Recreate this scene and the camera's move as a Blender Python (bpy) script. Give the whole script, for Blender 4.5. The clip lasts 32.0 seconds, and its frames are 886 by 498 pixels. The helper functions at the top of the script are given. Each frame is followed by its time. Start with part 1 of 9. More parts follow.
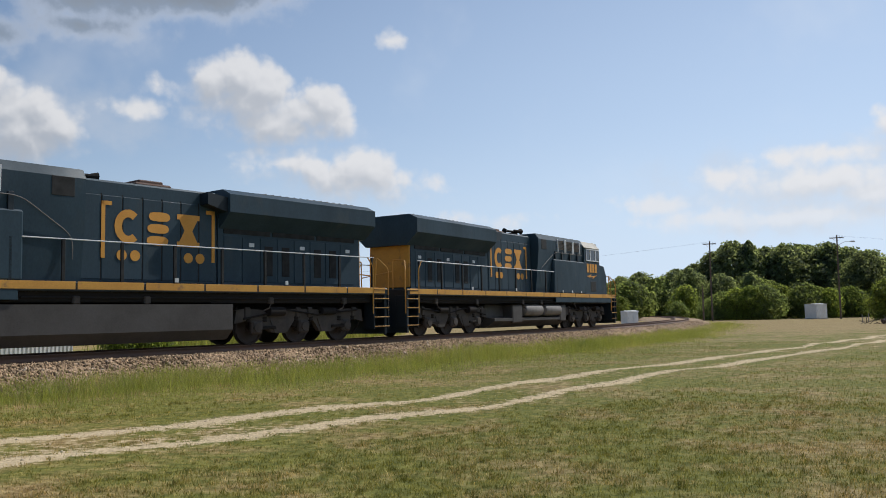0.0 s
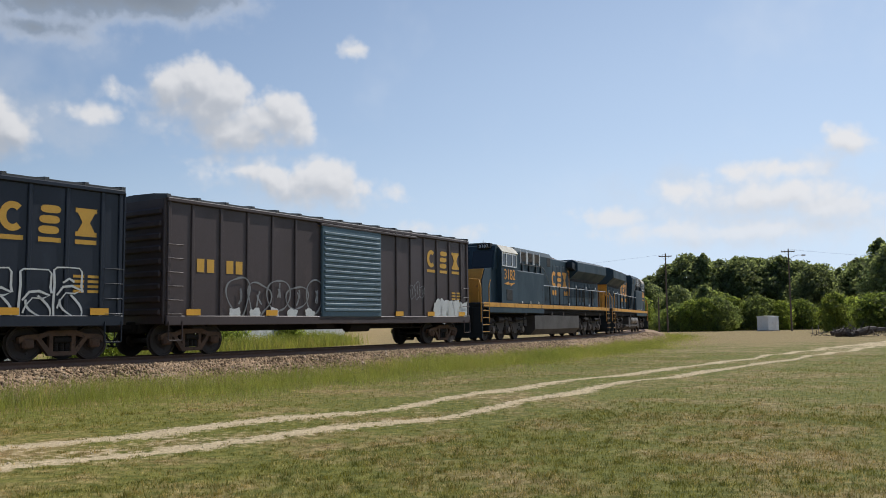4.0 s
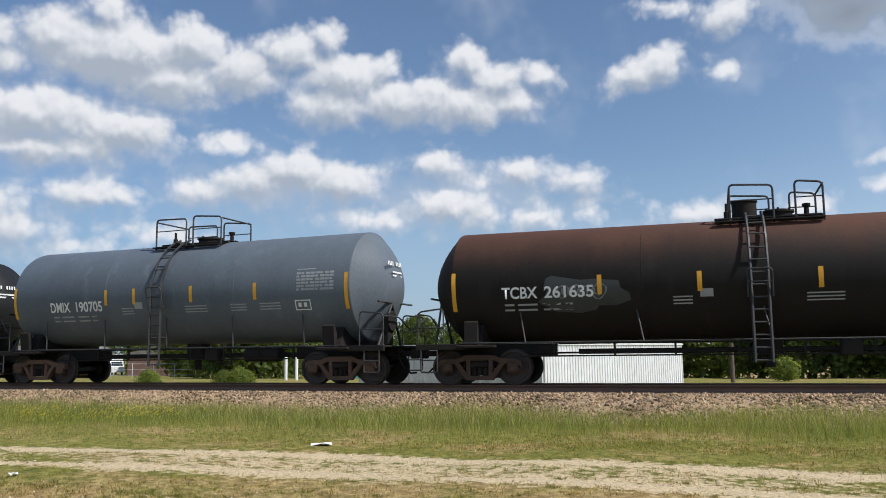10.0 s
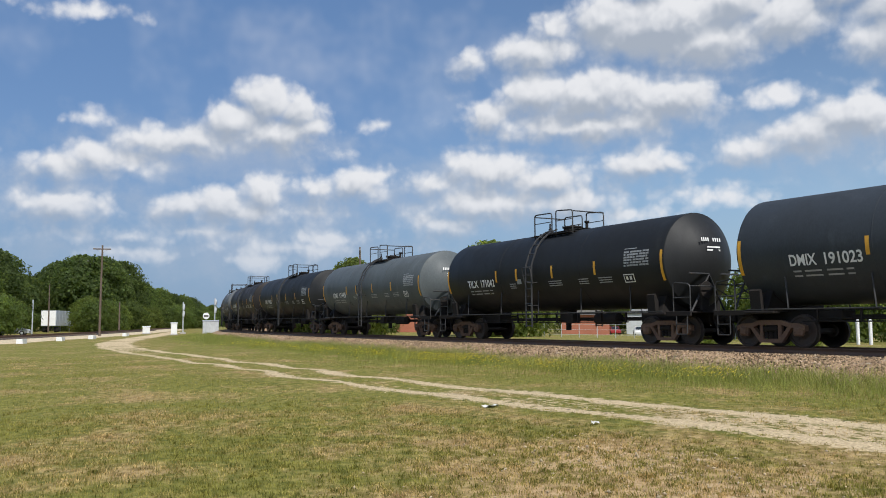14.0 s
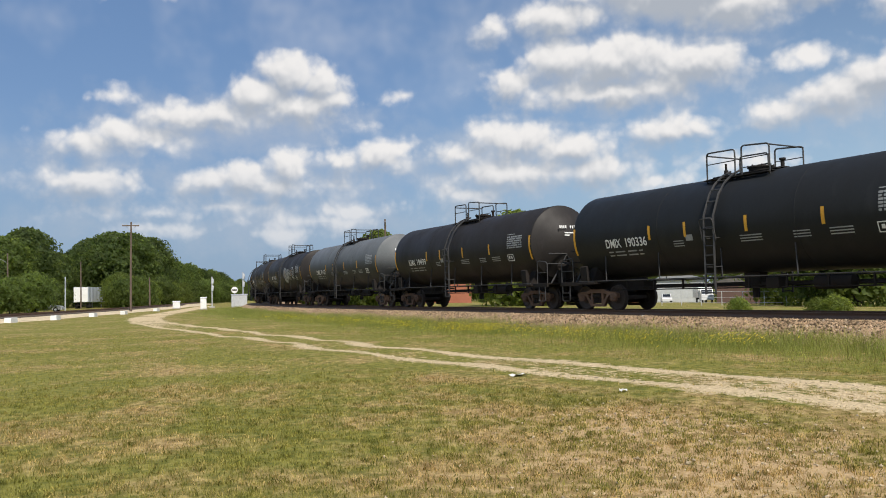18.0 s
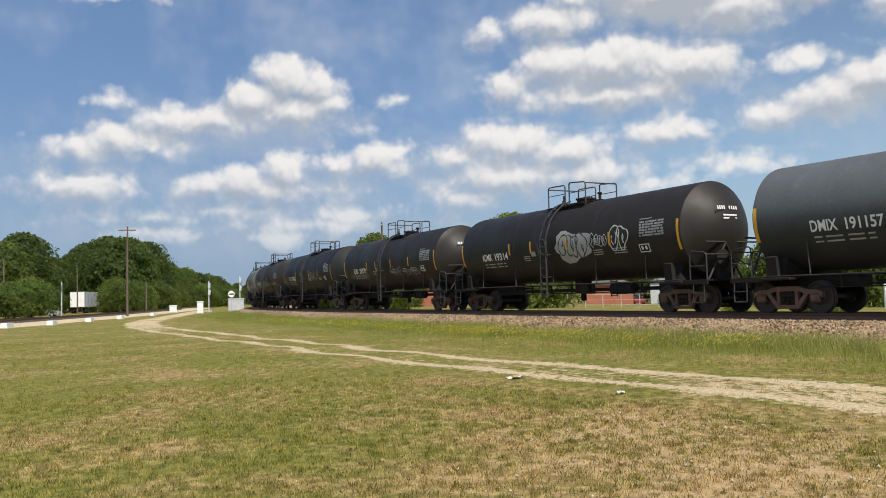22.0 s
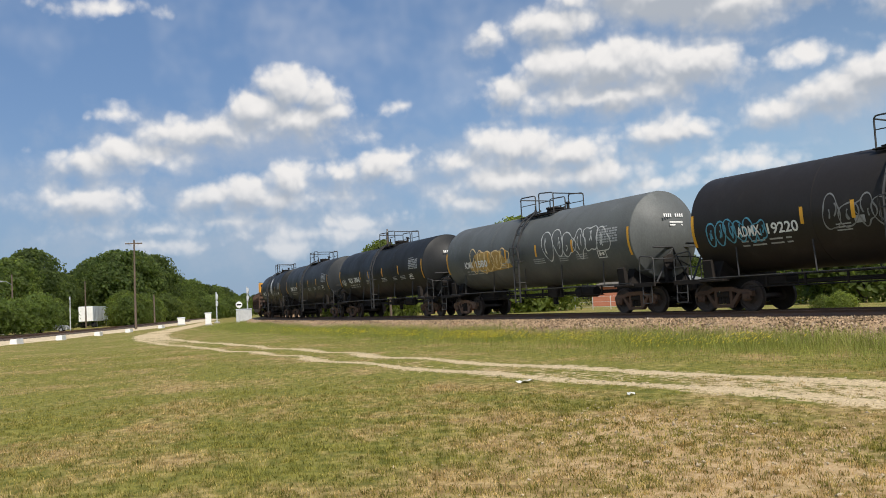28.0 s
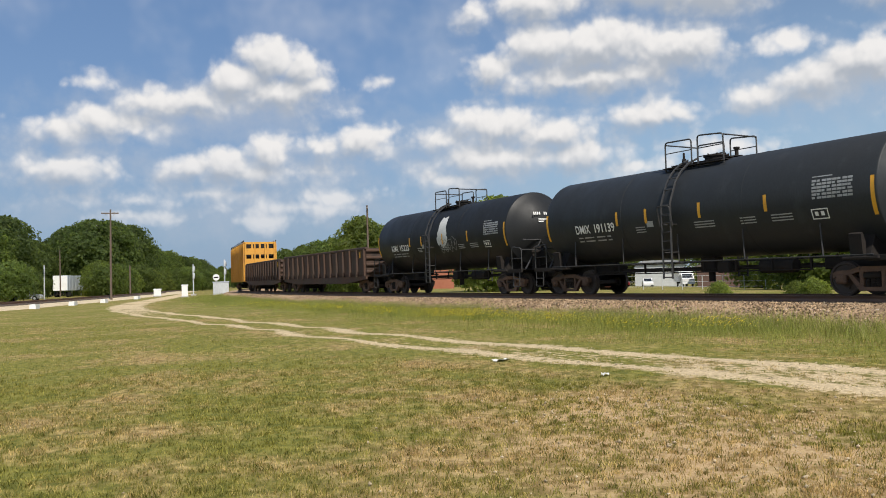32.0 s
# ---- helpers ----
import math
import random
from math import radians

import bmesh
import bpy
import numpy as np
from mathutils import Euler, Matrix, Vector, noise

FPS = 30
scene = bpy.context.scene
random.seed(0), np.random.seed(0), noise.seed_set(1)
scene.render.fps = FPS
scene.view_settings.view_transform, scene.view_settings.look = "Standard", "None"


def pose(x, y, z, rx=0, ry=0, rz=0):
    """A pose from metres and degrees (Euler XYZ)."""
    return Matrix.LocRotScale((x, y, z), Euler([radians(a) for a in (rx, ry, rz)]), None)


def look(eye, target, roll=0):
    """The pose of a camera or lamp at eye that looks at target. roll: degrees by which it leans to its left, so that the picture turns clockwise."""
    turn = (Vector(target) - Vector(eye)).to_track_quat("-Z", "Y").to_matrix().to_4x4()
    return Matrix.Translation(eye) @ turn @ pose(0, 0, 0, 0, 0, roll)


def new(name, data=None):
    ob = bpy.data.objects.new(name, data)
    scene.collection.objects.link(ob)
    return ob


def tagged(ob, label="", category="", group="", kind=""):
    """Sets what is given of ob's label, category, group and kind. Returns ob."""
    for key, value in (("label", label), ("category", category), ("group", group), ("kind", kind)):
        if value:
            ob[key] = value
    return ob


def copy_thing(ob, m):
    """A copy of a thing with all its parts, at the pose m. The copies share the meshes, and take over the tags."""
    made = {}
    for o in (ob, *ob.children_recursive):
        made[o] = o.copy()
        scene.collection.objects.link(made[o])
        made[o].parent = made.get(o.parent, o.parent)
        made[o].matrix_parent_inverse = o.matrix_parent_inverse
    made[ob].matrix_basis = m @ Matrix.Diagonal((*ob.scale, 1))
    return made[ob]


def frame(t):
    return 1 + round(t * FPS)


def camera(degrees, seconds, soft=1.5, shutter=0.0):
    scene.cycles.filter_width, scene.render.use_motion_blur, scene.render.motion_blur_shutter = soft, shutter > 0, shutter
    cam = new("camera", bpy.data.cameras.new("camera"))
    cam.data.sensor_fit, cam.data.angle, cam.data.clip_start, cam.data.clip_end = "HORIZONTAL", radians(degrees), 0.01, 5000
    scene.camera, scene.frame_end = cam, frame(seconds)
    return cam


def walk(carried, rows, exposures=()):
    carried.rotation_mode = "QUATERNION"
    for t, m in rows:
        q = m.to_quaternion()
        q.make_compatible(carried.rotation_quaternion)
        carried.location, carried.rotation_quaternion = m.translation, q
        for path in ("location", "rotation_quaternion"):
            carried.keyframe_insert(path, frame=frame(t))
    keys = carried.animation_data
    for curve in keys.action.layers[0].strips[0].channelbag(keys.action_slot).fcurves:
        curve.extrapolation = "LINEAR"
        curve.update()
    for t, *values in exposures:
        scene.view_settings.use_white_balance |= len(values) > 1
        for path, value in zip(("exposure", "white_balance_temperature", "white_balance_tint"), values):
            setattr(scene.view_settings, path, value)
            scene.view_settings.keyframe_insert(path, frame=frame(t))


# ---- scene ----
EYE = (0.0, 0.0, 1.55)
RAIL = 0.77          # rail head above the lawn
cam = camera(56.1, 32.0, 0.95)
PATH = [
    (0.0, pose(*EYE, 94.6, 1.1, 0.1)),
    (0.5, pose(*EYE, 94.7, 1.1, -0.7)),
    (1.0, pose(*EYE, 94.9, 1.1, -1.5)),
    (1.5, pose(*EYE, 94.9, 1, -2)),
    (2.0, pose(*EYE, 95.0, 1, -2.4)),
    (2.5, pose(*EYE, 95.0, 0.9, -2.5)),
    (3.0, pose(*EYE, 95.1, 0.9, -2.6)),
    (3.5, pose(*EYE, 95.2, 0.8, -2.7)),
    (5.5, pose(*EYE, 95.4, 1, -3)),
    (6.0, pose(*EYE, 95.6, 1.1, -3.3)),
    (6.5, pose(*EYE, 95.9, 1.1, -3.5)),
    (7.0, pose(*EYE, 96.1, 1.2, -3.4)),
    (7.5, pose(*EYE, 95.9, 1.3, -3)),
    (8.0, pose(*EYE, 95.8, 1.4, -1.2)),
    (8.5, pose(*EYE, 95.9, 1.6, 6.2)),
    (9.0, pose(*EYE, 96.5, 1.7, 23)),
    (9.5, pose(*EYE, 97.4, 1.4, 46.9)),
    (10.0, pose(*EYE, 97.3, 0.6, 66.9)),
    (10.5, pose(*EYE, 96.1, -0.1, 80.7)),
    (11.0, pose(*EYE, 94.7, -0.1, 90.7)),
    (11.5, pose(*EYE, 94.2, 0.3, 96.4)),
    (12.0, pose(*EYE, 94.5, 0.2, 99.8)),
    (12.5, pose(*EYE, 94.5, 0.3, 102)),
    (13.0, pose(*EYE, 94.6, 0.3, 103.2)),
    (13.5, pose(*EYE, 94.9, 0.1, 103.6)),
    (14.0, pose(*EYE, 95.0, 0.3, 103.9)),
    (14.5, pose(*EYE, 95.1, 0.7, 104.3)),
    (16.5, pose(*EYE, 94.9, 1.1, 104.5)),
    (17.0, pose(*EYE, 94.4, 1.2, 104.6)),
    (17.5, pose(*EYE, 93.7, 1.1, 105)),
    (18.0, pose(*EYE, 93.0, 1.2, 105.7)),
    (18.5, pose(*EYE, 92.6, 1.2, 106.2)),
    (19.0, pose(*EYE, 92.5, 1.2, 106)),
    (19.5, pose(*EYE, 92.4, 1, 105.8)),
    (20.0, pose(*EYE, 92.6, 1, 105.6)),
    (20.5, pose(*EYE, 93.0, 1.2, 105.5)),
    (21.0, pose(*EYE, 93.1, 1.2, 105.4)),
    (21.5, pose(*EYE, 93.1, 1.4, 105.3)),
    (22.0, pose(*EYE, 93.2, 1.5, 105.5)),
    (22.5, pose(*EYE, 93.3, 1.6, 105.5)),
    (23.0, pose(*EYE, 93.3, 1.6, 105.4)),
    (23.5, pose(*EYE, 93.3, 1.7, 105.5)),
    (24.0, pose(*EYE, 93.1, 1.6, 105.6)),
    (24.5, pose(*EYE, 93.1, 1.6, 105.7)),
    (25.0, pose(*EYE, 93.1, 1.8, 105.6)),
    (25.5, pose(*EYE, 93.1, 1.8, 105.6)),
    (27.5, pose(*EYE, 93.2, 2.8, 106.1)),
    (28.0, pose(*EYE, 93.6, 2.9, 106)),
    (28.5, pose(*EYE, 94.0, 2.8, 106)),
    (29.0, pose(*EYE, 94.0, 2.6, 106.2)),
    (29.5, pose(*EYE, 93.9, 2.2, 106.1)),
    (30.0, pose(*EYE, 93.5, 1.9, 105.8)),
    (30.5, pose(*EYE, 92.9, 1.6, 105.3)),
    (31.0, pose(*EYE, 92.4, 1.6, 104.8)),
    (31.5, pose(*EYE, 92.2, 1.6, 104.6)),
    (32.0, pose(*EYE, 92.0, 1.6, 104.5)),
]
# the clip's own exposure and white balance drift as the sun comes out
walk(cam, PATH, [(0.0, -0.24, 6250, 10), (8.0, -0.24, 6250, 10), (9.5, 0.06, 6230, 10), (11.0, 0.02, 6230, 10), (14.5, 0.02, 6300, 10), (16.5, 0.05, 6450, 10), (18.5, 0.1, 6680, 10), (32.0, 0.1, 6680, 10)])

# ---------------------------------------------------------------- light
SUN_YAW, SUN_UP = -52.0, 50.0
SKY_STRENGTH = 0.105


def sun_lamp():
    lamp = bpy.data.lights.new("sun", "SUN")
    lamp.energy, lamp.angle, lamp.color = 5.0, radians(0.6), (1.0, 0.95, 0.87)
    ob = new("sun", lamp)
    a, e = radians(SUN_YAW), radians(SUN_UP)
    way = Vector((-math.sin(a) * math.cos(e), math.cos(a) * math.cos(e), math.sin(e)))
    ob.matrix_world = look(way * 100, (0, 0, 0))


sun_lamp()

# cumulus heaps, lobe by lobe: bearing to the left, height above the horizon, half width, half height, all in degrees
CUMULUS_EAST = [(13.9, 16.0, 1.9, 1.8), (15.7, 15.7, 1.3, 1.4), (12.2, 15.3, 1.7, 1.9), (8.2, 14.4, 1.6, 1.6), (7.0, 13.6, 1.0, 1.2), (11.6, 13.3, 3.6, 1.2), (5.9, 10.4, 1.7, 1.2), (4.7, 10.0, 1.6, 1.5),
                (9.0, 10.2, 2.9, 0.8), (11.2, 10.4, 1.9, 0.5), (5.5, 9.1, 3.1, 0.9), (26.1, 13.3, 1.4, 1.4), (25.2, 12.2, 1.6, 1.4), (27.3, 11.8, 1.8, 2.0), (20.4, 13.8, 1.7, 0.6), (19.2, 15.3, 0.8, 0.4),
                (3.3, 18.7, 0.7, 0.4), (0.1, 9.2, 0.7, 0.3)]
HAZE_BANKS_EAST = [(-19.1, 8.7, 1.8, 0.6), (-22.6, 9.7, 1.9, 0.5), (-25.6, 9.6, 1.5, 0.5), (-29.1, 11.1, 1.2, 0.9), (-24.6, 7.9, 4.3, 0.9), (-28.1, 7.1, 2.8, 0.9), (-15.0, 7.1, 2.2, 0.6), (-17.9, 6.1, 4.0, 0.6),
                   (-23.8, 5.8, 5.7, 0.8), (-2.3, 6.5, 2.3, 0.4)]
CUMULUS_NORTH = [(29.8, 14.2, 2.3, 1.5), (32.2, 13.3, 1.9, 1.1), (35.1, 12.8, 1.2, 0.8), (26.4, 12.6, 2.5, 1.2), (28.8, 11.9, 4.3, 0.8), (32.9, 10.4, 1.2, 0.7), (38.2, 10.1, 0.7, 0.5), (37.7, 11.8, 1.1, 0.3),
                 (49.8, 9.1, 3.0, 0.7), (51.0, 9.4, 1.5, 0.5), (42.8, 9.2, 1.3, 0.6), (35.6, 7.7, 1.2, 0.4), (52.7, 18.6, 2.0, 1.2), (51.5, 19.3, 1.4, 1.0), (47.5, 18.3, 1.0, 0.4)]
VEILS = [(120.0, 11.2, 10.0, 2.4), (128.0, 8.0, 6.0, 1.8), (115.5, 7.6, 9.0, 1.9), (101.5, 9.0, 9.0, 2.8), (118.0, 4.8, 15.0, 1.7), (92.0, 14.2, 9.0, 2.6), (88.0, 19.0, 9.0, 2.6), (79.0, 11.5, 8.0, 2.2), (66.0, 11.0, 9.0, 2.4),
         (-23.0, 8.0, 9.0, 2.4), (24.0, 13.0, 6.0, 2.0)]
CUMULUS_EAST += [(12.9, 14.5, 3.0, 1.6), (9.6, 13.9, 2.6, 1.3), (7.0, 9.8, 3.2, 1.1), (4.6, 9.2, 2.4, 0.9)]
CUMULUS_NORTH += [(29.5, 12.9, 4.2, 1.5), (47.1, 21.7, 1.8, 1.0), (51.3, 22.6, 1.4, 0.4)]
DARK_CLOUD = [(38.9, 22.8, 4.9, 2.2), (32.9, 23.5, 9.8, 3.0), (23.3, 21.7, 7.3, 2.1), (17.3, 21.4, 4.7, 1.5), (39.6, 20.6, 2.4, 1.3), (35.0, 19.7, 2.4, 1.3), (28.5, 17.6, 0.8, 0.5),
              (23.6, 18.6, 1.1, 0.3)]
CUMULUS_OVER_TRACK = [(89.6, 21.9, 1.6, 1.0), (92.3, 20.1, 2.7, 1.5), (96.0, 19.6, 1.3, 0.8), (97.4, 18.2, 3.2, 1.1), (88.8, 19.5, 4.7, 2.2), (84.1, 20.4, 2.4, 1.6), (85.6, 18.2, 3.9, 1.5), (80.5, 19.0, 3.0, 1.6),
                      (77.6, 20.3, 2.6, 1.4), (75.0, 21.4, 1.4, 1.0), (101.8, 17.7, 0.9, 0.7), (93.3, 15.2, 4.5, 1.6), (96.9, 15.4, 3.2, 1.3), (100.6, 14.1, 1.9, 1.0), (88.3, 14.6, 3.3, 1.5), (93.9, 13.3, 5.5, 1.0),
                      (70.8, 19.6, 0.9, 1.0), (73.6, 19.0, 3.2, 1.6), (69.3, 17.4, 4.5, 1.6), (74.4, 17.0, 3.0, 1.4), (65.4, 17.1, 3.2, 1.5), (65.0, 20.0, 1.5, 1.3), (62.7, 18.9, 2.4, 1.0), (59.6, 18.8, 1.1, 0.8)]
CUMULUS_LOW = [(61.7, 17.2, 1.7, 1.1), (51.5, 18.8, 1.4, 1.1), (53.5, 17.9, 1.3, 0.5), (81.2, 14.3, 2.0, 0.6), (76.9, 12.6, 2.4, 1.5), (80.0, 11.8, 3.0, 1.2), (73.9, 11.8, 2.6, 1.3), (83.4, 11.2, 2.0, 0.8),
               (67.4, 13.3, 2.2, 0.9), (61.1, 12.6, 1.7, 0.9), (57.6, 11.9, 2.0, 0.7), (66.4, 10.3, 2.6, 1.1), (64.3, 9.6, 1.6, 0.8), (64.4, 11.9, 1.1, 0.5), (60.3, 9.4, 1.4, 0.7), (56.6, 9.6, 1.1, 0.5),
               (85.5, 8.1, 2.5, 0.6), (71.4, 9.2, 2.3, 0.7), (51.4, 9.4, 1.6, 0.5)]
CUMULUS_BY_THE_CROSSING = [(100.2, 10.3, 3.4, 1.1), (102.6, 10.8, 1.4, 0.7), (104.8, 9.6, 1.9, 0.8), (96.7, 9.6, 3.0, 1.0), (90.1, 10.5, 2.3, 1.0), (88.4, 10.7, 1.1, 0.8), (100.8, 8.1, 3.9, 1.0), (103.9, 6.8, 1.9, 0.7),
                           (95.1, 8.2, 3.1, 0.9), (90.8, 7.0, 2.2, 0.5)]
CUMULUS_WEST = [(116.0, 14.9, 2.0, 1.3), (113.7, 14.4, 1.5, 1.2), (118.0, 13.5, 2.2, 1.2), (112.7, 13.2, 1.2, 1.0), (115.4, 12.7, 3.6, 1.1), (120.5, 12.3, 2.2, 0.9), (123.2, 11.9, 2.4, 1.0), (126.7, 10.7, 2.1, 0.8),
                (129.0, 10.1, 1.9, 0.7), (124.5, 10.5, 1.7, 0.6), (128.6, 7.5, 3.0, 0.9), (130.6, 7.5, 1.5, 0.7), (116.1, 8.6, 1.4, 1.2), (119.0, 8.1, 1.9, 1.1), (121.2, 7.7, 1.8, 0.8), (117.2, 7.4, 3.9, 0.7),
                (112.7, 9.2, 1.5, 0.8), (109.8, 9.5, 1.9, 1.0), (108.2, 10.1, 0.9, 0.5), (127.1, 13.0, 0.9, 0.4), (108.2, 13.4, 0.7, 0.3)]
WISPS_WEST = [(110.9, 11.5, 0.8, 0.3), (127.9, 5.4, 1.4, 0.4), (124.4, 5.5, 2.0, 0.4), (116.4, 4.2, 2.0, 0.5), (111.9, 5.7, 2.7, 0.5), (124.9, 4.4, 3.0, 0.4), (120.4, 6.0, 2.1, 0.3), (127.7, 19.5, 2.3, 0.4),
              (114.1, 5.0, 4.1, 0.4)]


def build_world():
    world = bpy.data.worlds.new("sky")
    scene.world = world
    world.use_nodes = True
    tree = world.node_tree
    nodes, links = tree.nodes, tree.links
    nodes.clear()

    def node(kind, **given):
        n = nodes.new(kind)
        for key, value in given.items():
            if key == "operation":
                n.operation = value
        return n

    def maths(op, a, b=None, c=None, clamp=False):
        n = nodes.new("ShaderNodeMath")
        n.operation, n.use_clamp = op, clamp
        for i, v in enumerate((a, b, c)):
            if v is None:
                continue
            if isinstance(v, (int, float)):
                n.inputs[i].default_value = v
            else:
                links.new(v, n.inputs[i])
        return n.outputs[0]

    def vec(op, a, b=None, c=None):
        n = nodes.new("ShaderNodeVectorMath")
        n.operation = op
        for i, v in enumerate((a, b, c)):
            if v is None:
                continue
            if isinstance(v, tuple):
                n.inputs[i].default_value = v
            else:
                links.new(v, n.inputs[i])
        return n.outputs["Value"] if op in ("LENGTH", "DOT_PRODUCT") else n.outputs[0]

    def smooth(v, lo, hi):
        n = nodes.new("ShaderNodeMapRange")
        n.interpolation_type = "SMOOTHSTEP"
        links.new(v, n.inputs[0])
        n.inputs[1].default_value, n.inputs[2].default_value = lo, hi
        return n.outputs[0]

    def mix(f, a, b):
        n = nodes.new("ShaderNodeMix")
        n.data_type = "RGBA"
        if isinstance(f, float):
            n.inputs[0].default_value = f
        else:
            links.new(f, n.inputs[0])
        for i, v in ((6, a), (7, b)):
            if isinstance(v, tuple):
                n.inputs[i].default_value = (*v, 1)
            else:
                links.new(v, n.inputs[i])
        return n.outputs[2]

    def fbm(p, scale, detail, rough):
        n = nodes.new("ShaderNodeTexNoise")
        n.inputs["Scale"].default_value, n.inputs["Detail"].default_value, n.inputs["Roughness"].default_value = scale, detail, rough
        links.new(p, n.inputs["Vector"])
        return n

    coord = nodes.new("ShaderNodeTexCoord").outputs["Generated"]
    split = nodes.new("ShaderNodeSeparateXYZ")
    links.new(coord, split.inputs[0])
    left = maths("ARCTAN2", maths("MULTIPLY", split.outputs[0], -1.0), split.outputs[1])
    up = maths("ARCSINE", split.outputs[2])
    joined = nodes.new("ShaderNodeCombineXYZ")
    links.new(maths("MULTIPLY", left, 57.29578), joined.inputs[0])
    links.new(maths("MULTIPLY", up, 57.29578), joined.inputs[1])
    p = joined.outputs[0]
    # billows: round puffs at three sizes push the outline of each heap about
    n1 = fbm(p, 0.35, 3.0, 0.5)
    push = vec("MULTIPLY_ADD", vec("SUBTRACT", n1.outputs["Color"], (0.5, 0.5, 0.5)), (1.5, 0.9, 0.0), p)

    def puffs(scale, q):
        n = nodes.new("ShaderNodeTexVoronoi")
        n.feature, n.voronoi_dimensions = "SMOOTH_F1", "2D"
        n.inputs["Scale"].default_value, n.inputs["Smoothness"].default_value = scale, 0.25
        links.new(q, n.inputs["Vector"])
        return maths("SUBTRACT", 0.42, n.outputs["Distance"])

    def field(q, lobes):
        """Depth inside the heap in degrees, below nought outside."""
        deep = None
        for a, e, w, h in lobes:
            d = maths("SUBTRACT", h, vec("LENGTH", vec("MULTIPLY_ADD", q, (h / w, 1.0, 0.0), (-a * h / w, -e, 0.0))))
            deep = d if deep is None else maths("SMOOTH_MAX", deep, d, 0.35)
        return deep

    pale = CUMULUS_EAST + HAZE_BANKS_EAST + CUMULUS_NORTH + CUMULUS_OVER_TRACK + CUMULUS_LOW + CUMULUS_BY_THE_CROSSING + CUMULUS_WEST + WISPS_WEST
    depth = field(push, pale)
    gloom = field(push, DARK_CLOUD)
    above = field(vec("ADD", push, (-0.35, 0.95, 0.0)), [q for q in pale if q[3] > 0.65])
    fine = maths("SUBTRACT", fbm(p, 1.1, 5.0, 0.6).outputs["Fac"], 0.5)
    broad = maths("SUBTRACT", fbm(p, 0.45, 4.0, 0.55).outputs["Fac"], 0.5)

    def billow(q):
        return maths("ADD", maths("MULTIPLY", puffs(0.42, q), 1.1), maths("ADD", maths("MULTIPLY", puffs(0.95, q), 0.7), maths("MULTIPLY", puffs(2.1, q), 0.32)))

    heap = billow(push)
    edge = maths("ADD", maths("ADD", depth, 0.3), maths("ADD", maths("MULTIPLY", heap, 0.6), maths("MULTIPLY", fine, 0.6)))
    dark_edge = maths("ADD", maths("ADD", gloom, 0.5), maths("ADD", maths("MULTIPLY", heap, 0.45), maths("MULTIPLY", broad, 2.6)))
    under = smooth(maths("SUBTRACT", above, depth), -0.5, 0.35)
    firm, loose = smooth(edge, -0.1, 0.85), smooth(maths("ADD", edge, maths("MULTIPLY", broad, 1.6)), -0.55, 1.2)
    pick = nodes.new("ShaderNodeMix")
    links.new(under, pick.inputs[0])
    links.new(firm, pick.inputs[2])
    links.new(loose, pick.inputs[3])
    low_fade = smooth(split.outputs[2], 0.05, 0.17)
    cover = maths("MULTIPLY", pick.outputs[0], maths("ADD", maths("MULTIPLY", low_fade, 0.45), 0.55))
    dark_cover = smooth(dark_edge, -0.9, 1.5)
    cover = maths("MAXIMUM", cover, maths("MULTIPLY", dark_cover, 0.97))
    veil = smooth(fbm(p, 0.09, 4.0, 0.6).outputs["Fac"], 0.5, 0.8)
    # tops catch the sun, undersides are grey; each puff is brighter on its upper side
    puff_side = maths("SUBTRACT", heap, billow(vec("ADD", push, (-0.2, 0.5, 0.0))))
    shade = maths("ADD", maths("ADD", maths("MULTIPLY", above, 0.3), maths("MULTIPLY", maths("SUBTRACT", above, depth), 0.42)), maths("MULTIPLY", maths("ADD", puff_side, maths("MULTIPLY", broad, 0.8)), -0.42))
    lit = maths("SUBTRACT", 1.0, smooth(shade, -0.55, 0.68))
    cloud = mix(lit, (0.53, 0.585, 0.67), (1.11, 1.10, 1.10))
    high = smooth(dark_edge, -0.3, 0.8)
    cloud = mix(maths("MULTIPLY", high, 0.92), cloud, mix(smooth(maths("ADD", gloom, maths("MULTIPLY", broad, 0.9)), -0.3, 2.2), (0.40, 0.465, 0.55), (0.215, 0.265, 0.33)))

    sky = nodes.new("ShaderNodeTexSky")
    sky.sky_type, sky.sun_disc = "NISHITA", False
    sky.sun_elevation, sky.sun_rotation = radians(SUN_UP), radians(-SUN_YAW)
    sky.altitude, sky.air_density, sky.dust_density, sky.ozone_density = 50, 1.0, 0.45, 2.2
    sky_light = vec("SCALE", sky.outputs[0])
    sky_light.node.inputs["Scale"].default_value = SKY_STRENGTH
    cloud_light = vec("SCALE", cloud)
    cloud_light.node.inputs["Scale"].default_value = 0.74
    sky_light = mix(smooth(left, 1.3, 2.1), sky_light, mix(0.6, sky_light, (0.115, 0.225, 0.455)))
    hazy = mix(maths("MULTIPLY", veil, 0.3), sky_light, cloud_light)
    # moist air pales the sky towards the horizon, most of all on the sun's side
    lower = maths("SUBTRACT", 1.0, smooth(split.outputs[2], -0.02, 0.24))
    sunside = maths("SUBTRACT", 1.0, smooth(left, -0.6, 1.6))
    sunward = maths("ADD", maths("MULTIPLY", sunside, 0.22), 0.74)
    hazy = mix(maths("MULTIPLY", lower, sunward), hazy, mix(sunside, (0.22, 0.335, 0.50), (0.78, 0.88, 1.0)))
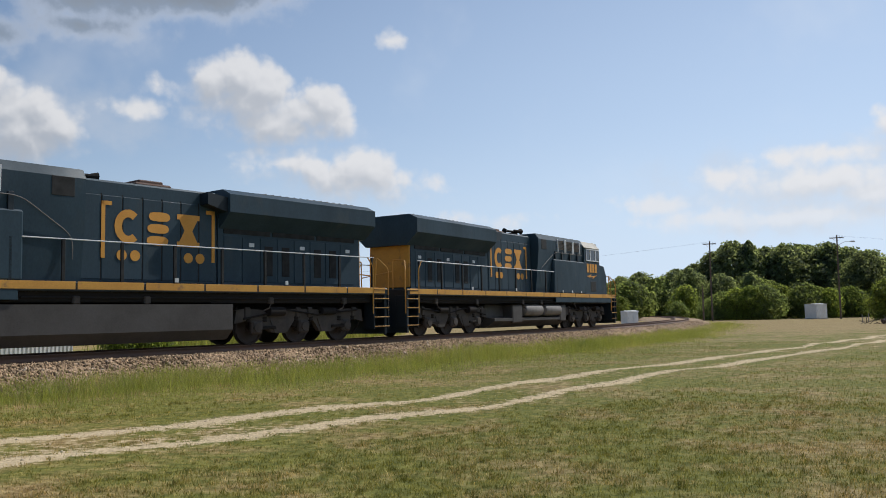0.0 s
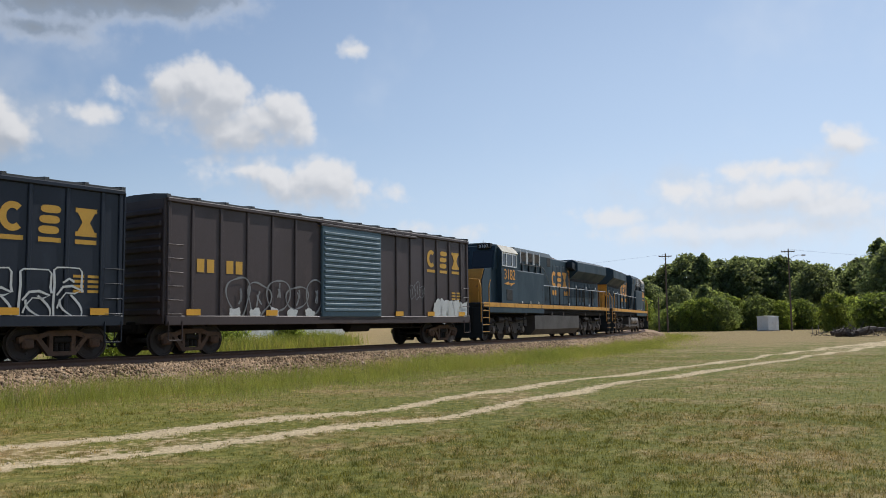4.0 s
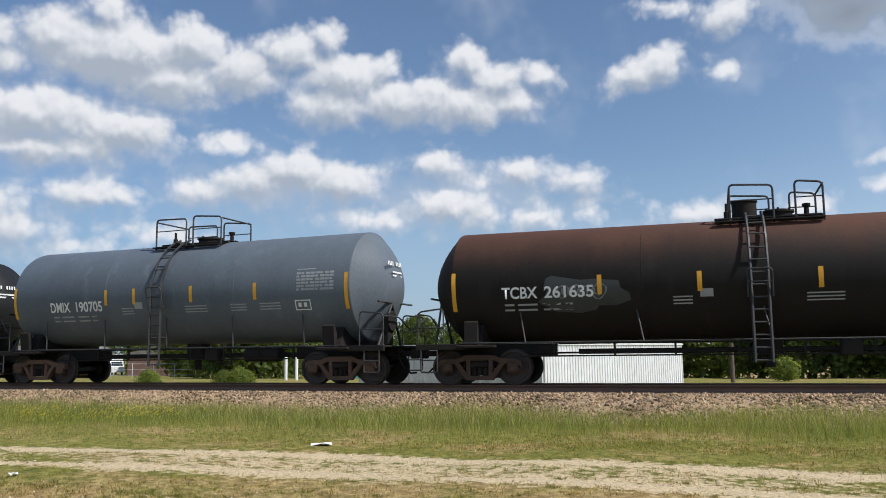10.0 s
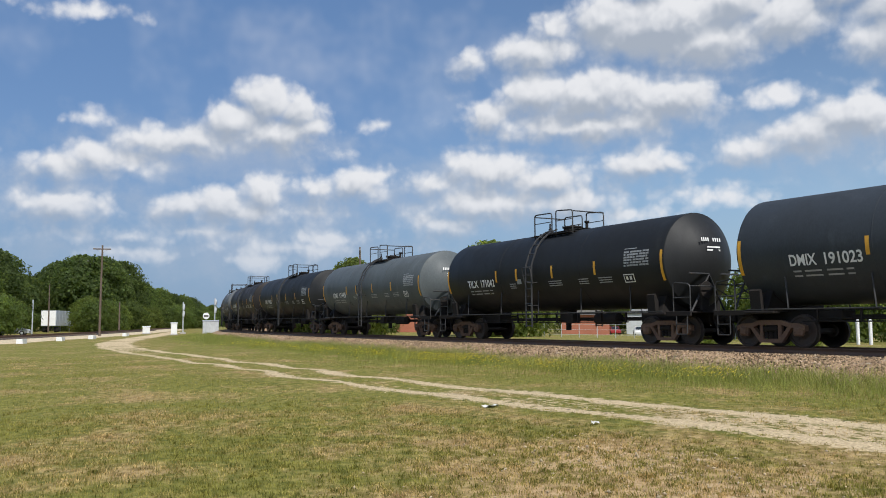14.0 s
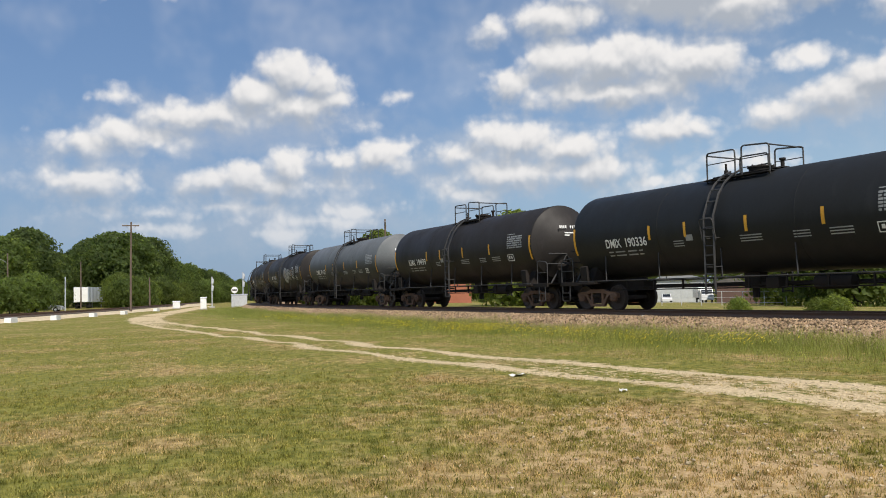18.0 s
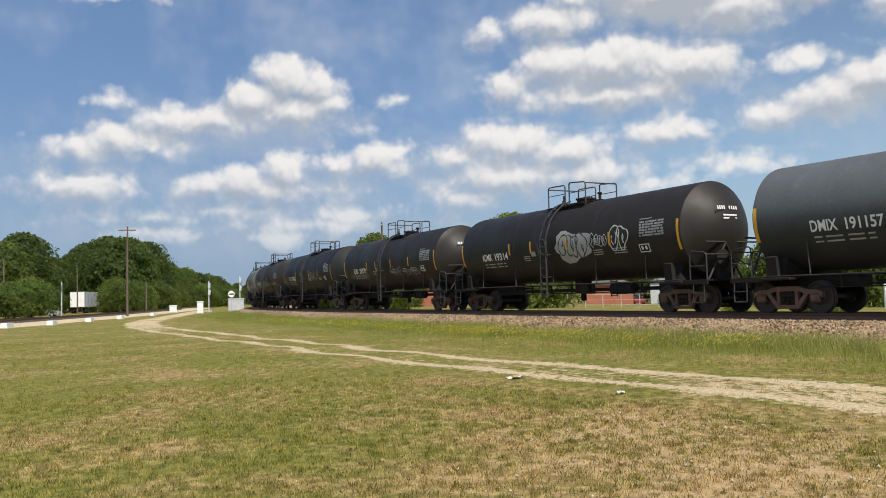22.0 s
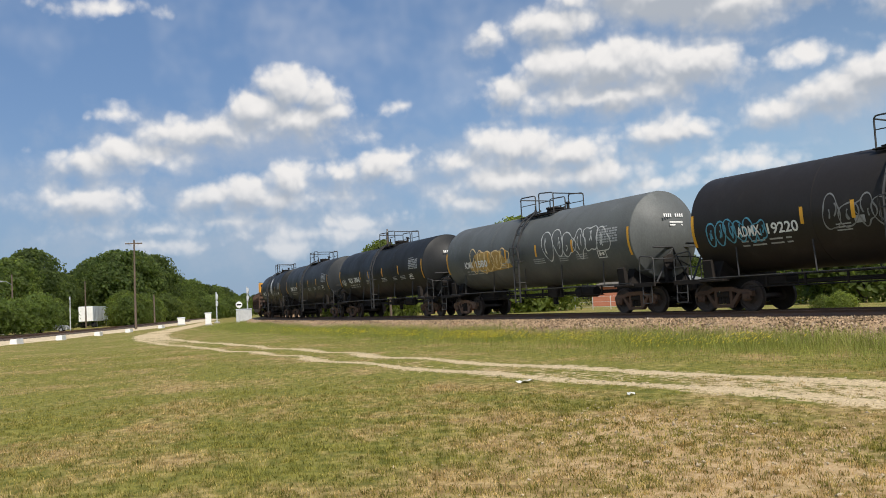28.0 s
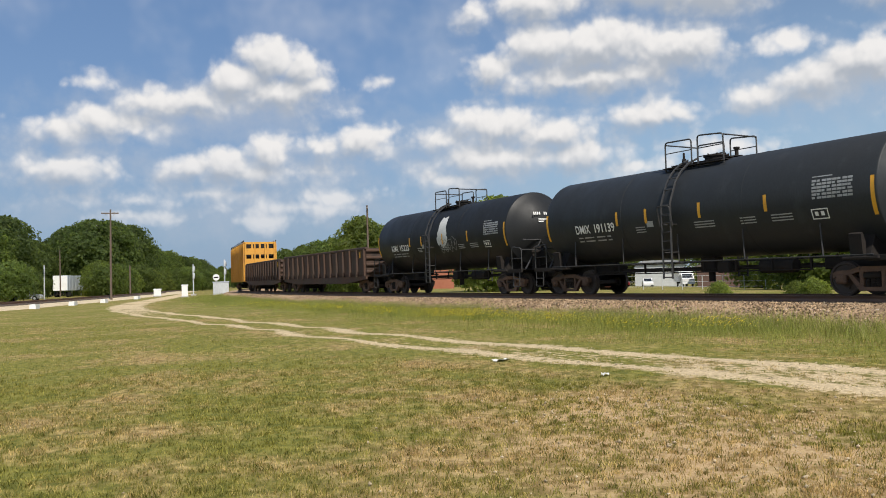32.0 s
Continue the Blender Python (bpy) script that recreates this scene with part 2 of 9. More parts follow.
    glare = maths("MULTIPLY", maths("SUBTRACT", 1.0, smooth(left, -0.5, 1.0)), maths("SUBTRACT", 1.0, smooth(split.outputs[2], 0.1, 0.75)))
    hazy = mix(maths("MULTIPLY", glare, 0.62), hazy, (0.79, 0.94, 1.14))
    cloud_light = mix(maths("MULTIPLY", maths("MULTIPLY", glare, 0.6), maths("SUBTRACT", 1.0, high)), cloud_light, (1.05, 1.03, 1.02))
    # thin grey sheets between and under the heaps
    sheet = smooth(maths("ADD", field(push, VEILS), maths("MULTIPLY", broad, 4.5)), -1.0, 2.2)
    hazy = mix(maths("MULTIPLY", sheet, 0.5), hazy, mix(sunside, (0.43, 0.485, 0.575), (0.74, 0.79, 0.86)))
    out = mix(maths("MULTIPLY", cover, 0.97), hazy, cloud_light)
    back = nodes.new("ShaderNodeBackground")
    links.new(out, back.inputs[0])
    back.inputs[1].default_value = 1.0
    end = nodes.new("ShaderNodeOutputWorld")
    links.new(back.outputs[0], end.inputs[0])
    world.cycles.sampling_method = "MANUAL"
    world.cycles.sample_map_resolution = 512


build_world()

# ---------------------------------------------------------------- materials
MATS = {}


def material(name, base, second=None, rough=0.6, metal=0.0, scale=3.0, fine=60.0, amount=0.5, bump=0.15, bump_scale=None, stretch=(1, 1, 1),
             top=None, low=None, third=None, spec=0.5, leaf=0.0, world_space=False, random_tint=0.0, island=0.0):
    """A painted, rusty, mineral or living surface: two noise scales mix base and second, a third colour shows in
    patches, top settles above a height, low takes over below one.
    """
    if name in MATS:
        return MATS[name]
    m = bpy.data.materials.new(name)
    m.use_nodes = True
    nodes, links = m.node_tree.nodes, m.node_tree.links
    shader = nodes["Principled BSDF"]
    coord = nodes.new("ShaderNodeTexCoord")
    info = nodes.new("ShaderNodeObjectInfo")
    where = nodes.new("ShaderNodeVectorMath")
    where.operation = "MULTIPLY_ADD"
    if world_space:
        geo = nodes.new("ShaderNodeNewGeometry")
        links.new(geo.outputs["Position"], where.inputs[0])
    else:
        links.new(coord.outputs["Object"], where.inputs[0])
        shift = nodes.new("ShaderNodeVectorMath")
        shift.operation = "SCALE"
        shift.inputs[0].default_value = (37.0, 11.0, 5.0)
        links.new(info.outputs["Random"], shift.inputs["Scale"])
        links.new(shift.outputs[0], where.inputs[2])
    where.inputs[1].default_value = stretch
    p = where.outputs[0]

    def fbm(s, detail):
        n = nodes.new("ShaderNodeTexNoise")
        n.inputs["Scale"].default_value, n.inputs["Detail"].default_value, n.inputs["Roughness"].default_value = s, detail, 0.62
        links.new(p, n.inputs["Vector"])
        return n.outputs["Fac"]

    def ramp(v, lo, hi, top_value=1.0):
        n = nodes.new("ShaderNodeMapRange")
        n.interpolation_type = "SMOOTHSTEP"
        links.new(v, n.inputs[0])
        n.inputs[1].default_value, n.inputs[2].default_value, n.inputs[4].default_value = lo, hi, top_value
        return n.outputs[0]

    def mix(f, a, b, blend="MIX"):
        n = nodes.new("ShaderNodeMix")
        n.data_type, n.blend_type = "RGBA", blend
        if isinstance(f, float):
            n.inputs[0].default_value = f
        else:
            links.new(f, n.inputs[0])
        for i, v in ((6, a), (7, b)):
            if isinstance(v, tuple):
                n.inputs[i].default_value = (*v, 1)
            else:
                links.new(v, n.inputs[i])
        return n.outputs[2]

    coarse, grain = fbm(scale, 5.0), fbm(fine, 3.0)
    colour = mix(ramp(coarse, 0.35, 0.68, amount), base, second or tuple(c * 0.6 for c in base))
    if third:
        colour = mix(ramp(fbm(scale * 2.7, 6.0), 0.55, 0.72, 0.85), colour, third)
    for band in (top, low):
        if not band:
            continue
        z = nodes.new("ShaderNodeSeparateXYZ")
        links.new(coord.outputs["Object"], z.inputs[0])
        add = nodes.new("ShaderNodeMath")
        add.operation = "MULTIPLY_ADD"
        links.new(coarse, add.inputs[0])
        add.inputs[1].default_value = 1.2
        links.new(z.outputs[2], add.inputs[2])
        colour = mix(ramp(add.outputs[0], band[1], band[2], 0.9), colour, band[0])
    colour = mix(ramp(grain, 0.3, 0.7, 0.35), colour, mix(1.0, colour, (0.55, 0.55, 0.55), "MULTIPLY"))
    if random_tint:
        hsv = nodes.new("ShaderNodeHueSaturation")
        change = nodes.new("ShaderNodeMapRange")
        links.new(info.outputs["Random"], change.inputs[0])
        change.inputs[3].default_value, change.inputs[4].default_value = 1 - random_tint, 1 + random_tint
        links.new(change.outputs[0], hsv.inputs["Value"])
        links.new(colour, hsv.inputs["Color"])
        colour = hsv.outputs[0]
    if island:
        # stones and leaves differ one from another
        hsv = nodes.new("ShaderNodeHueSaturation")
        change = nodes.new("ShaderNodeMapRange")
        links.new(nodes.new("ShaderNodeNewGeometry").outputs["Random Per Island"], change.inputs[0])
        change.inputs[3].default_value, change.inputs[4].default_value = 1 - island, 1 + island
        links.new(change.outputs[0], hsv.inputs["Value"])
        links.new(colour, hsv.inputs["Color"])
        colour = hsv.outputs[0]
    links.new(colour, shader.inputs["Base Color"])
    shader.inputs["Metallic"].default_value = metal
    shader.inputs["Specular IOR Level"].default_value = spec
    links.new(ramp(coarse, 0.2, 0.8, min(1.0, rough + 0.15)), shader.inputs["Roughness"])
    shader.inputs["Roughness"].links[0].from_node.inputs[3].default_value = max(0.05, rough - 0.1)
    if bump:
        b = nodes.new("ShaderNodeBump")
        b.inputs["Strength"].default_value, b.inputs["Distance"].default_value = bump, 0.02
        links.new(fbm(bump_scale, 4.0) if bump_scale else grain, b.inputs["Height"])
        links.new(b.outputs[0], shader.inputs["Normal"])
    if leaf:
        shader.inputs["Transmission Weight"].default_value = 0.0
        thin = nodes.new("ShaderNodeBsdfTranslucent")
        # light that comes through a leaf is brighter and yellower than what it throws back
        links.new(mix(1.0, colour, (2.2, 2.0, 1.15), "MULTIPLY"), thin.inputs[0])
        both = nodes.new("ShaderNodeMixShader")
        both.inputs[0].default_value = leaf
        links.new(shader.outputs[0], both.inputs[1])
        links.new(thin.outputs[0], both.inputs[2])
        links.new(both.outputs[0], nodes["Material Output"].inputs[0])
    MATS[name] = m
    return m


def glass(name, tint=(0.02, 0.025, 0.03)):
    if name not in MATS:
        m = bpy.data.materials.new(name)
        m.use_nodes = True
        s = m.node_tree.nodes["Principled BSDF"]
        s.inputs["Base Color"].default_value = (*tint, 1)
        s.inputs["Roughness"].default_value = 0.06
        s.inputs["Specular IOR Level"].default_value = 0.35
        MATS[name] = m
    return MATS[name]


RUST = (0.12, 0.055, 0.03)
DUST = (0.2, 0.16, 0.12)
BARE = ((-7.6, 0.6, 2.9), (-9.6, -0.4, 1.8), (-6.4, 3.2, 2.6))


def turf(name, blades=False, lane=False):
    """Mown turf: green and dried grass in patches at three sizes, sandy soil in the worn spots, gravel where wheels run."""
    if name in MATS:
        return MATS[name]
    m = bpy.data.materials.new(name)
    m.use_nodes = True
    nodes, links = m.node_tree.nodes, m.node_tree.links
    shader = nodes["Principled BSDF"]
    geo = nodes.new("ShaderNodeNewGeometry")
    p = geo.outputs["Position"]

    def fbm(s, detail, rough=0.65):
        n = nodes.new("ShaderNodeTexNoise")
        n.inputs["Scale"].default_value, n.inputs["Detail"].default_value, n.inputs["Roughness"].default_value = s, detail, rough
        links.new(p, n.inputs["Vector"])
        return n.outputs["Fac"]

    def ramp(v, lo, hi, a=0.0, b=1.0):
        n = nodes.new("ShaderNodeMapRange")
        n.interpolation_type = "SMOOTHSTEP"
        links.new(v, n.inputs[0])
        for i, x in enumerate((lo, hi, a, b)):
            n.inputs[i + 1].default_value = x
        return n.outputs[0]

    def maths(op, a, b):
        n = nodes.new("ShaderNodeMath")
        n.operation = op
        for i, v in enumerate((a, b)):
            if isinstance(v, (int, float)):
                n.inputs[i].default_value = v
            else:
                links.new(v, n.inputs[i])
        return n.outputs[0]

    def mix(f, a, b, blend="MIX"):
        n = nodes.new("ShaderNodeMix")
        n.data_type, n.blend_type = "RGBA", blend
        if isinstance(f, float):
            n.inputs[0].default_value = f
        else:
            links.new(f, n.inputs[0])
        for i, v in ((6, a), (7, b)):
            if isinstance(v, tuple):
                n.inputs[i].default_value = (*v, 1)
            else:
                links.new(v, n.inputs[i])
        return n.outputs[2]

    broad, patchy, tuft, grain = fbm(0.33, 4.0), fbm(1.1, 6.0), fbm(6.0, 4.0), fbm(34.0, 3.0)
    green = mix(ramp(tuft, 0.35, 0.65), (0.122, 0.127, 0.027), (0.25, 0.232, 0.055))
    straw = mix(ramp(tuft, 0.38, 0.66), (0.25, 0.168, 0.07), (0.45, 0.335, 0.155))
    dry = maths("ADD", maths("MULTIPLY", broad, 1.3), maths("ADD", maths("MULTIPLY", patchy, 0.95), maths("MULTIPLY", tuft, 0.35)))
    if blades:
        dry = maths("ADD", dry, maths("MULTIPLY", geo.outputs["Random Per Island"], 0.42))
        dry = maths("SUBTRACT", dry, 0.25)
    worn = None
    for bx, by, br in BARE:
        away = nodes.new("ShaderNodeVectorMath")
        away.operation = "DISTANCE"
        links.new(p, away.inputs[0])
        away.inputs[1].default_value = (bx, by, 0)
        spot = ramp(away.outputs["Value"], 0.0, br * 1.5, 0.30, 0.0)
        dry = maths("ADD", dry, ramp(away.outputs["Value"], br * 0.6, br * 2.4, 0.0 if blades else 0.09, 0.0))
        worn = spot if worn is None else maths("MAXIMUM", worn, spot)
    # the lawn to the west is the drier one
    east = nodes.new("ShaderNodeSeparateXYZ")
    links.new(p, east.inputs[0])
    dry = maths("ADD", dry, ramp(east.outputs[0], -9.0, 4.0, 0.03, 0.05))
    dry = maths("ADD", dry, maths("MULTIPLY", worn, 0.25 if blades else 0.6))
    # the far field to the north-east is uncut and strawy
    dry = maths("ADD", dry, ramp(east.outputs[1], 34.0, 75.0, 0.0, 0.36))
    colour = mix(ramp(dry, 1.24, 1.64), green, straw)
    # eastern lawn darkened in its colour for the sun behind cloud
    east_dim = ramp(east.outputs[0], -7.0, 2.0, 0.0, 0.9)
    colour = mix(east_dim, colour, mix(1.0, colour, (0.81, 0.85, 0.88), "MULTIPLY"))
    if not blades:
        sand = mix(ramp(grain, 0.3, 0.7), (0.34, 0.225, 0.115), (0.68, 0.50, 0.28))
        soil = maths("ADD", worn, maths("ADD", maths("MULTIPLY", patchy, 0.55), maths("MULTIPLY", tuft, 0.55)))
        colour = mix(ramp(soil, 0.69, 0.9, 0.0, 0.92), colour, sand)
    if lane:
        wear = nodes.new("ShaderNodeAttribute")
        wear.attribute_name = "wear"
        stone = nodes.new("ShaderNodeTexVoronoi")
        stone.inputs["Scale"].default_value = 20.0
        links.new(p, stone.inputs["Vector"])
        pale = mix(ramp(grain, 0.3, 0.7), (0.56, 0.43, 0.26), (0.82, 0.67, 0.43))
        grey = mix(ramp(stone.outputs["Distance"], 0.2, 0.62, 0.0, 0.45), pale, (0.27, 0.205, 0.125))
        gravel = maths("ADD", wear.outputs["Fac"], maths("ADD", maths("MULTIPLY", maths("SUBTRACT", patchy, 0.5), 1.1), maths("MULTIPLY", maths("SUBTRACT", tuft, 0.5), 1.9)))
        colour = mix(ramp(gravel, 0.34, 0.66), colour, grey)
    colour = mix(ramp(grain, 0.28, 0.72, 0.0, 0.45), colour, mix(1.0, colour, (0.5, 0.5, 0.5), "MULTIPLY"))
    if blades:
        vary = nodes.new("ShaderNodeHueSaturation")
        links.new(ramp(geo.outputs["Random Per Island"], 0.0, 1.0, 0.8, 1.7), vary.inputs["Value"])
        links.new(colour, vary.inputs["Color"])
        colour = vary.outputs[0]
    links.new(colour, shader.inputs["Base Color"])
    shader.inputs["Roughness"].default_value = 0.9
    shader.inputs["Specular IOR Level"].default_value = 0.12
    if blades:
        thin = nodes.new("ShaderNodeBsdfTranslucent")
        links.new(mix(1.0, colour, (1.5, 1.4, 1.0), "MULTIPLY"), thin.inputs[0])
        both = nodes.new("ShaderNodeMixShader")
        both.inputs[0].default_value = 0.34
        links.new(shader.outputs[0], both.inputs[1])
        links.new(thin.outputs[0], both.inputs[2])
        links.new(both.outputs[0], nodes["Material Output"].inputs[0])
    else:
        b = nodes.new("ShaderNodeBump")
        b.inputs["Strength"].default_value, b.inputs["Distance"].default_value = 0.8, 0.03
        links.new(fbm(22.0, 4.0), b.inputs["Height"])
        links.new(b.outputs[0], shader.inputs["Normal"])
    MATS[name] = m
    return m


def lawn_mat():
    return turf("lawn_soil")


def blade_mat():
    return turf("grass_blades", blades=True)


def lane_mat():
    return turf("lane_gravel", lane=True)


def tall_mat():
    return material("tall_grass", (0.27, 0.288, 0.084), (0.165, 0.205, 0.052), rough=0.7, scale=0.4, fine=17.0, amount=0.9, bump=0.0, spec=0.15, leaf=0.35,
                    third=(0.42, 0.34, 0.16), world_space=True, island=0.35)


def ballast_mat():
    return material("ballast_stone", (0.35, 0.245, 0.15), (0.2, 0.137, 0.084), rough=0.95, scale=2.0, fine=30.0, amount=0.9, bump=1.0, bump_scale=26.0, spec=0.2,
                    third=(0.42, 0.36, 0.29), world_space=True, island=0.7)


def gravel_mat():
    return material("gravel", (0.58, 0.48, 0.33), (0.42, 0.34, 0.23), rough=0.95, scale=0.9, fine=30.0, amount=0.8, bump=0.7, bump_scale=30.0, spec=0.2,
                    third=(0.24, 0.2, 0.09), world_space=True, island=0.35)


def rail_mat():
    return material("rail_steel", (0.12, 0.072, 0.05), (0.19, 0.10, 0.06), rough=0.6, metal=0.1, scale=2.0, fine=40.0)


def tie_mat():
    return material("tie_timber", (0.075, 0.06, 0.05), (0.14, 0.12, 0.10), rough=0.9, scale=3.0, fine=50.0, stretch=(1, 6, 6))

# ---------------------------------------------------------------- shape helpers
class Geo:
    """Gathers vertices and faces of one mesh."""

    def __init__(self):
        self.v, self.f = [], []

    def add(self, verts, faces):
        n = len(self.v)
        self.v.extend(verts)
        self.f.extend([tuple(i + n for i in f) for f in faces])
        return self

    def box(self, x0, y0, z0, x1, y1, z1, b=0.0):
        b = min(b, 0.45 * min(x1 - x0, y1 - y0, z1 - z0))
        if b <= 0:
            self.add([(x, y, z) for z in (z0, z1) for y in (y0, y1) for x in (x0, x1)],
                     [(0, 2, 3, 1), (4, 5, 7, 6), (0, 1, 5, 4), (2, 6, 7, 3), (0, 4, 6, 2), (1, 3, 7, 5)])
            return self
        vs, idx = [], {}
        for sx in (0, 1):
            for sy in (0, 1):
                for sz in (0, 1):
                    x, y, z = (x0, x1)[sx], (y0, y1)[sy], (z0, z1)[sz]
                    ix, iy, iz = (x0 + b, x1 - b)[sx], (y0 + b, y1 - b)[sy], (z0 + b, z1 - b)[sz]
                    for k, q in enumerate(((x, iy, iz), (ix, y, iz), (ix, iy, z))):
                        idx[sx, sy, sz, k] = len(vs)
                        vs.append(q)
        fs = []
        for s in (0, 1):
            a = [idx[s, 0, 0, 0], idx[s, 1, 0, 0], idx[s, 1, 1, 0], idx[s, 0, 1, 0]]
            fs.append(a if s else a[::-1])
            a = [idx[0, s, 0, 1], idx[1, s, 0, 1], idx[1, s, 1, 1], idx[0, s, 1, 1]]
            fs.append(a[::-1] if s else a)
            a = [idx[0, 0, s, 2], idx[1, 0, s, 2], idx[1, 1, s, 2], idx[0, 1, s, 2]]
            fs.append(a if s else a[::-1])
        for i in (0, 1):
            for j in (0, 1):
                a = [idx[0, i, j, 1], idx[1, i, j, 1], idx[1, i, j, 2], idx[0, i, j, 2]]
                fs.append(a if i != j else a[::-1])
                a = [idx[i, 0, j, 0], idx[i, 1, j, 0], idx[i, 1, j, 2], idx[i, 0, j, 2]]
                fs.append(a if i == j else a[::-1])
                a = [idx[i, j, 0, 0], idx[i, j, 1, 0], idx[i, j, 1, 1], idx[i, j, 0, 1]]
                fs.append(a if i != j else a[::-1])
                for k in (0, 1):
                    a = [idx[i, j, k, 0], idx[i, j, k, 1], idx[i, j, k, 2]]
                    fs.append(a if (i + j + k) % 2 else a[::-1])
        return self.add(vs, fs)

    def block(self, cx, cy, cz, sx, sy, sz, b=0.0):
        return self.box(cx - sx / 2, cy - sy / 2, cz - sz / 2, cx + sx / 2, cy + sy / 2, cz + sz / 2, b)

    def tube(self, pts, r, n=6, caps=True, r1=None):
        pts = [Vector(q) for q in pts]
        vs, fs = [], []
        side = None
        for i, q in enumerate(pts):
            d = (pts[min(i + 1, len(pts) - 1)] - pts[max(i - 1, 0)]).normalized()
            if side is None:
                side = d.orthogonal().normalized()
            side = (side - d * side.dot(d)).normalized()
            up = d.cross(side)
            rr = r if r1 is None else r + (r1 - r) * i / (len(pts) - 1)
            for k in range(n):
                a = 2 * math.pi * k / n
                vs.append(tuple(q + (side * math.cos(a) + up * math.sin(a)) * rr))
        for i in range(len(pts) - 1):
            for k in range(n):
                fs.append((i * n + k, i * n + (k + 1) % n, (i + 1) * n + (k + 1) % n, (i + 1) * n + k))
        if caps:
            fs.append(tuple(range(n))[::-1])
            fs.append(tuple(range(len(vs) - n, len(vs))))
        return self.add(vs, fs)

    def turned(self, profile, n=32, axis="x", at=(0, 0, 0)):
        """A solid of revolution: profile rows are (place on the axis, radius)."""
        vs, fs = [], []
        for a, r in profile:
            for k in range(n):
                t = 2 * math.pi * k / n
                c, s = r * math.cos(t), r * math.sin(t)
                q = {"x": (a, c, s), "y": (s, a, c), "z": (c, s, a)}[axis]
                vs.append((q[0] + at[0], q[1] + at[1], q[2] + at[2]))
        m = len(profile)
        for i in range(m - 1):
            for k in range(n):
                fs.append((i * n + k, i * n + (k + 1) % n, (i + 1) * n + (k + 1) % n, (i + 1) * n + k))
        fs.append(tuple(range(n))[::-1])
        fs.append(tuple(range((m - 1) * n, m * n)))
        return self.add(vs, fs)

    def prism(self, outline, x0, x1, plane="yz"):
        """An outline drawn in a plane, drawn out along the third axis."""
        n = len(outline)
        put = {"yz": lambda a, b, c: (c, a, b), "xz": lambda a, b, c: (a, c, b), "xy": lambda a, b, c: (a, b, c)}[plane]
        vs = [put(a, b, x0) for a, b in outline] + [put(a, b, x1) for a, b in outline]
        fs = [(k, (k + 1) % n, n + (k + 1) % n, n + k) for k in range(n)]
        fs += [tuple(range(n))[::-1], tuple(range(n, 2 * n))]
        return self.add(vs, fs)

    def mesh(self, name, mat, smooth=True):
        me = bpy.data.meshes.new(name)
        me.from_pydata(self.v, [], self.f)
        me.materials.append(mat)
        bm = bmesh.new()
        bm.from_mesh(me)
        bmesh.ops.recalc_face_normals(bm, faces=bm.faces)
        bm.to_mesh(me)
        bm.free()
        if smooth:
            me.polygons.foreach_set("use_smooth", [True] * len(me.polygons))
            me.set_sharp_from_angle(angle=radians(33))
        return me


SHARED = {}


def part(name, geo, mat, parent, label="", key=None):
    """Links a mesh as one part under a thing or a part; a key shares the mesh between alike parts."""
    if key is not None and (key, mat.name) in SHARED:
        me = SHARED[key, mat.name]
    else:
        me = geo() if callable(geo) else geo
        me = me.mesh(name, mat) if isinstance(me, Geo) else me
        if key is not None:
            SHARED[key, mat.name] = me
    ob = new(name, me)
    ob.parent = parent
    if label:
        ob["label"] = label
    return ob


def thing(name, label, category, m=None, group="", kind=""):
    ob = new(name)
    ob.empty_display_size = 0.3
    tagged(ob, label, category, group, kind)
    if m is not None:
        ob.matrix_basis = m
    return ob


def single(name, geo, mat, label, category, m=None, group="", kind=""):
    ob = new(name, geo.mesh(name, mat) if isinstance(geo, Geo) else geo)
    tagged(ob, label, category, group, kind)
    if m is not None:
        ob.matrix_basis = m
    return ob


def raw_mesh(name, verts, faces, mat, smooth=False):
    """A mesh straight from arrays: verts (n, 3), faces (m, 3) or (m, 4)."""
    verts, faces = np.asarray(verts, np.float32), np.asarray(faces, np.int32)
    me = bpy.data.meshes.new(name)
    me.vertices.add(len(verts))
    me.vertices.foreach_set("co", verts.ravel())
    k = faces.shape[1]
    me.loops.add(faces.size)
    me.loops.foreach_set("vertex_index", faces.ravel())
    me.polygons.add(len(faces))
    me.polygons.foreach_set("loop_start", np.arange(0, faces.size, k, dtype=np.int32))
    if smooth:
        me.polygons.foreach_set("use_smooth", np.ones(len(faces), bool))
    me.materials.append(mat)
    me.update(calc_edges=True)
    me.validate()
    return me


# ---------------------------------------------------------------- the line of the track
BEND_STEP = 20.0
BEND = [0.0, 0.0020, 0.0040, 0.0048, 0.0048, 0.00474, 0.00453, 0.00328, 0.00202, 0.00253, 0.0042, 0.00495, 0.0054, 0.00528, 0.00424, 0.00315, 0.00207, 0.00101, 0.0, 0.0, 0.0]
BEND_AT = [-200 + BEND_STEP * i for i in range(len(BEND))]
NEAREST, NEAREST_YAW, NEAREST_HEADING = 22.06, 0.8465, 0.8478


def track_line():
    s = np.arange(-520.0, 520.5, 0.5)
    k = np.interp(s, BEND_AT, BEND)
    mid = len(s) // 2
    turn = np.concatenate([[0], np.cumsum((k[1:] + k[:-1]) * 0.25)])
    turn += NEAREST_HEADING - turn[mid]
    x = np.concatenate([[0], np.cumsum((np.cos(turn[1:]) + np.cos(turn[:-1])) * 0.25)])
    y = np.concatenate([[0], np.cumsum((np.sin(turn[1:]) + np.sin(turn[:-1])) * 0.25)])
    x += -NEAREST * math.sin(NEAREST_YAW) - x[mid]
    y += NEAREST * math.cos(NEAREST_YAW) - y[mid]
    return s, x, y, turn


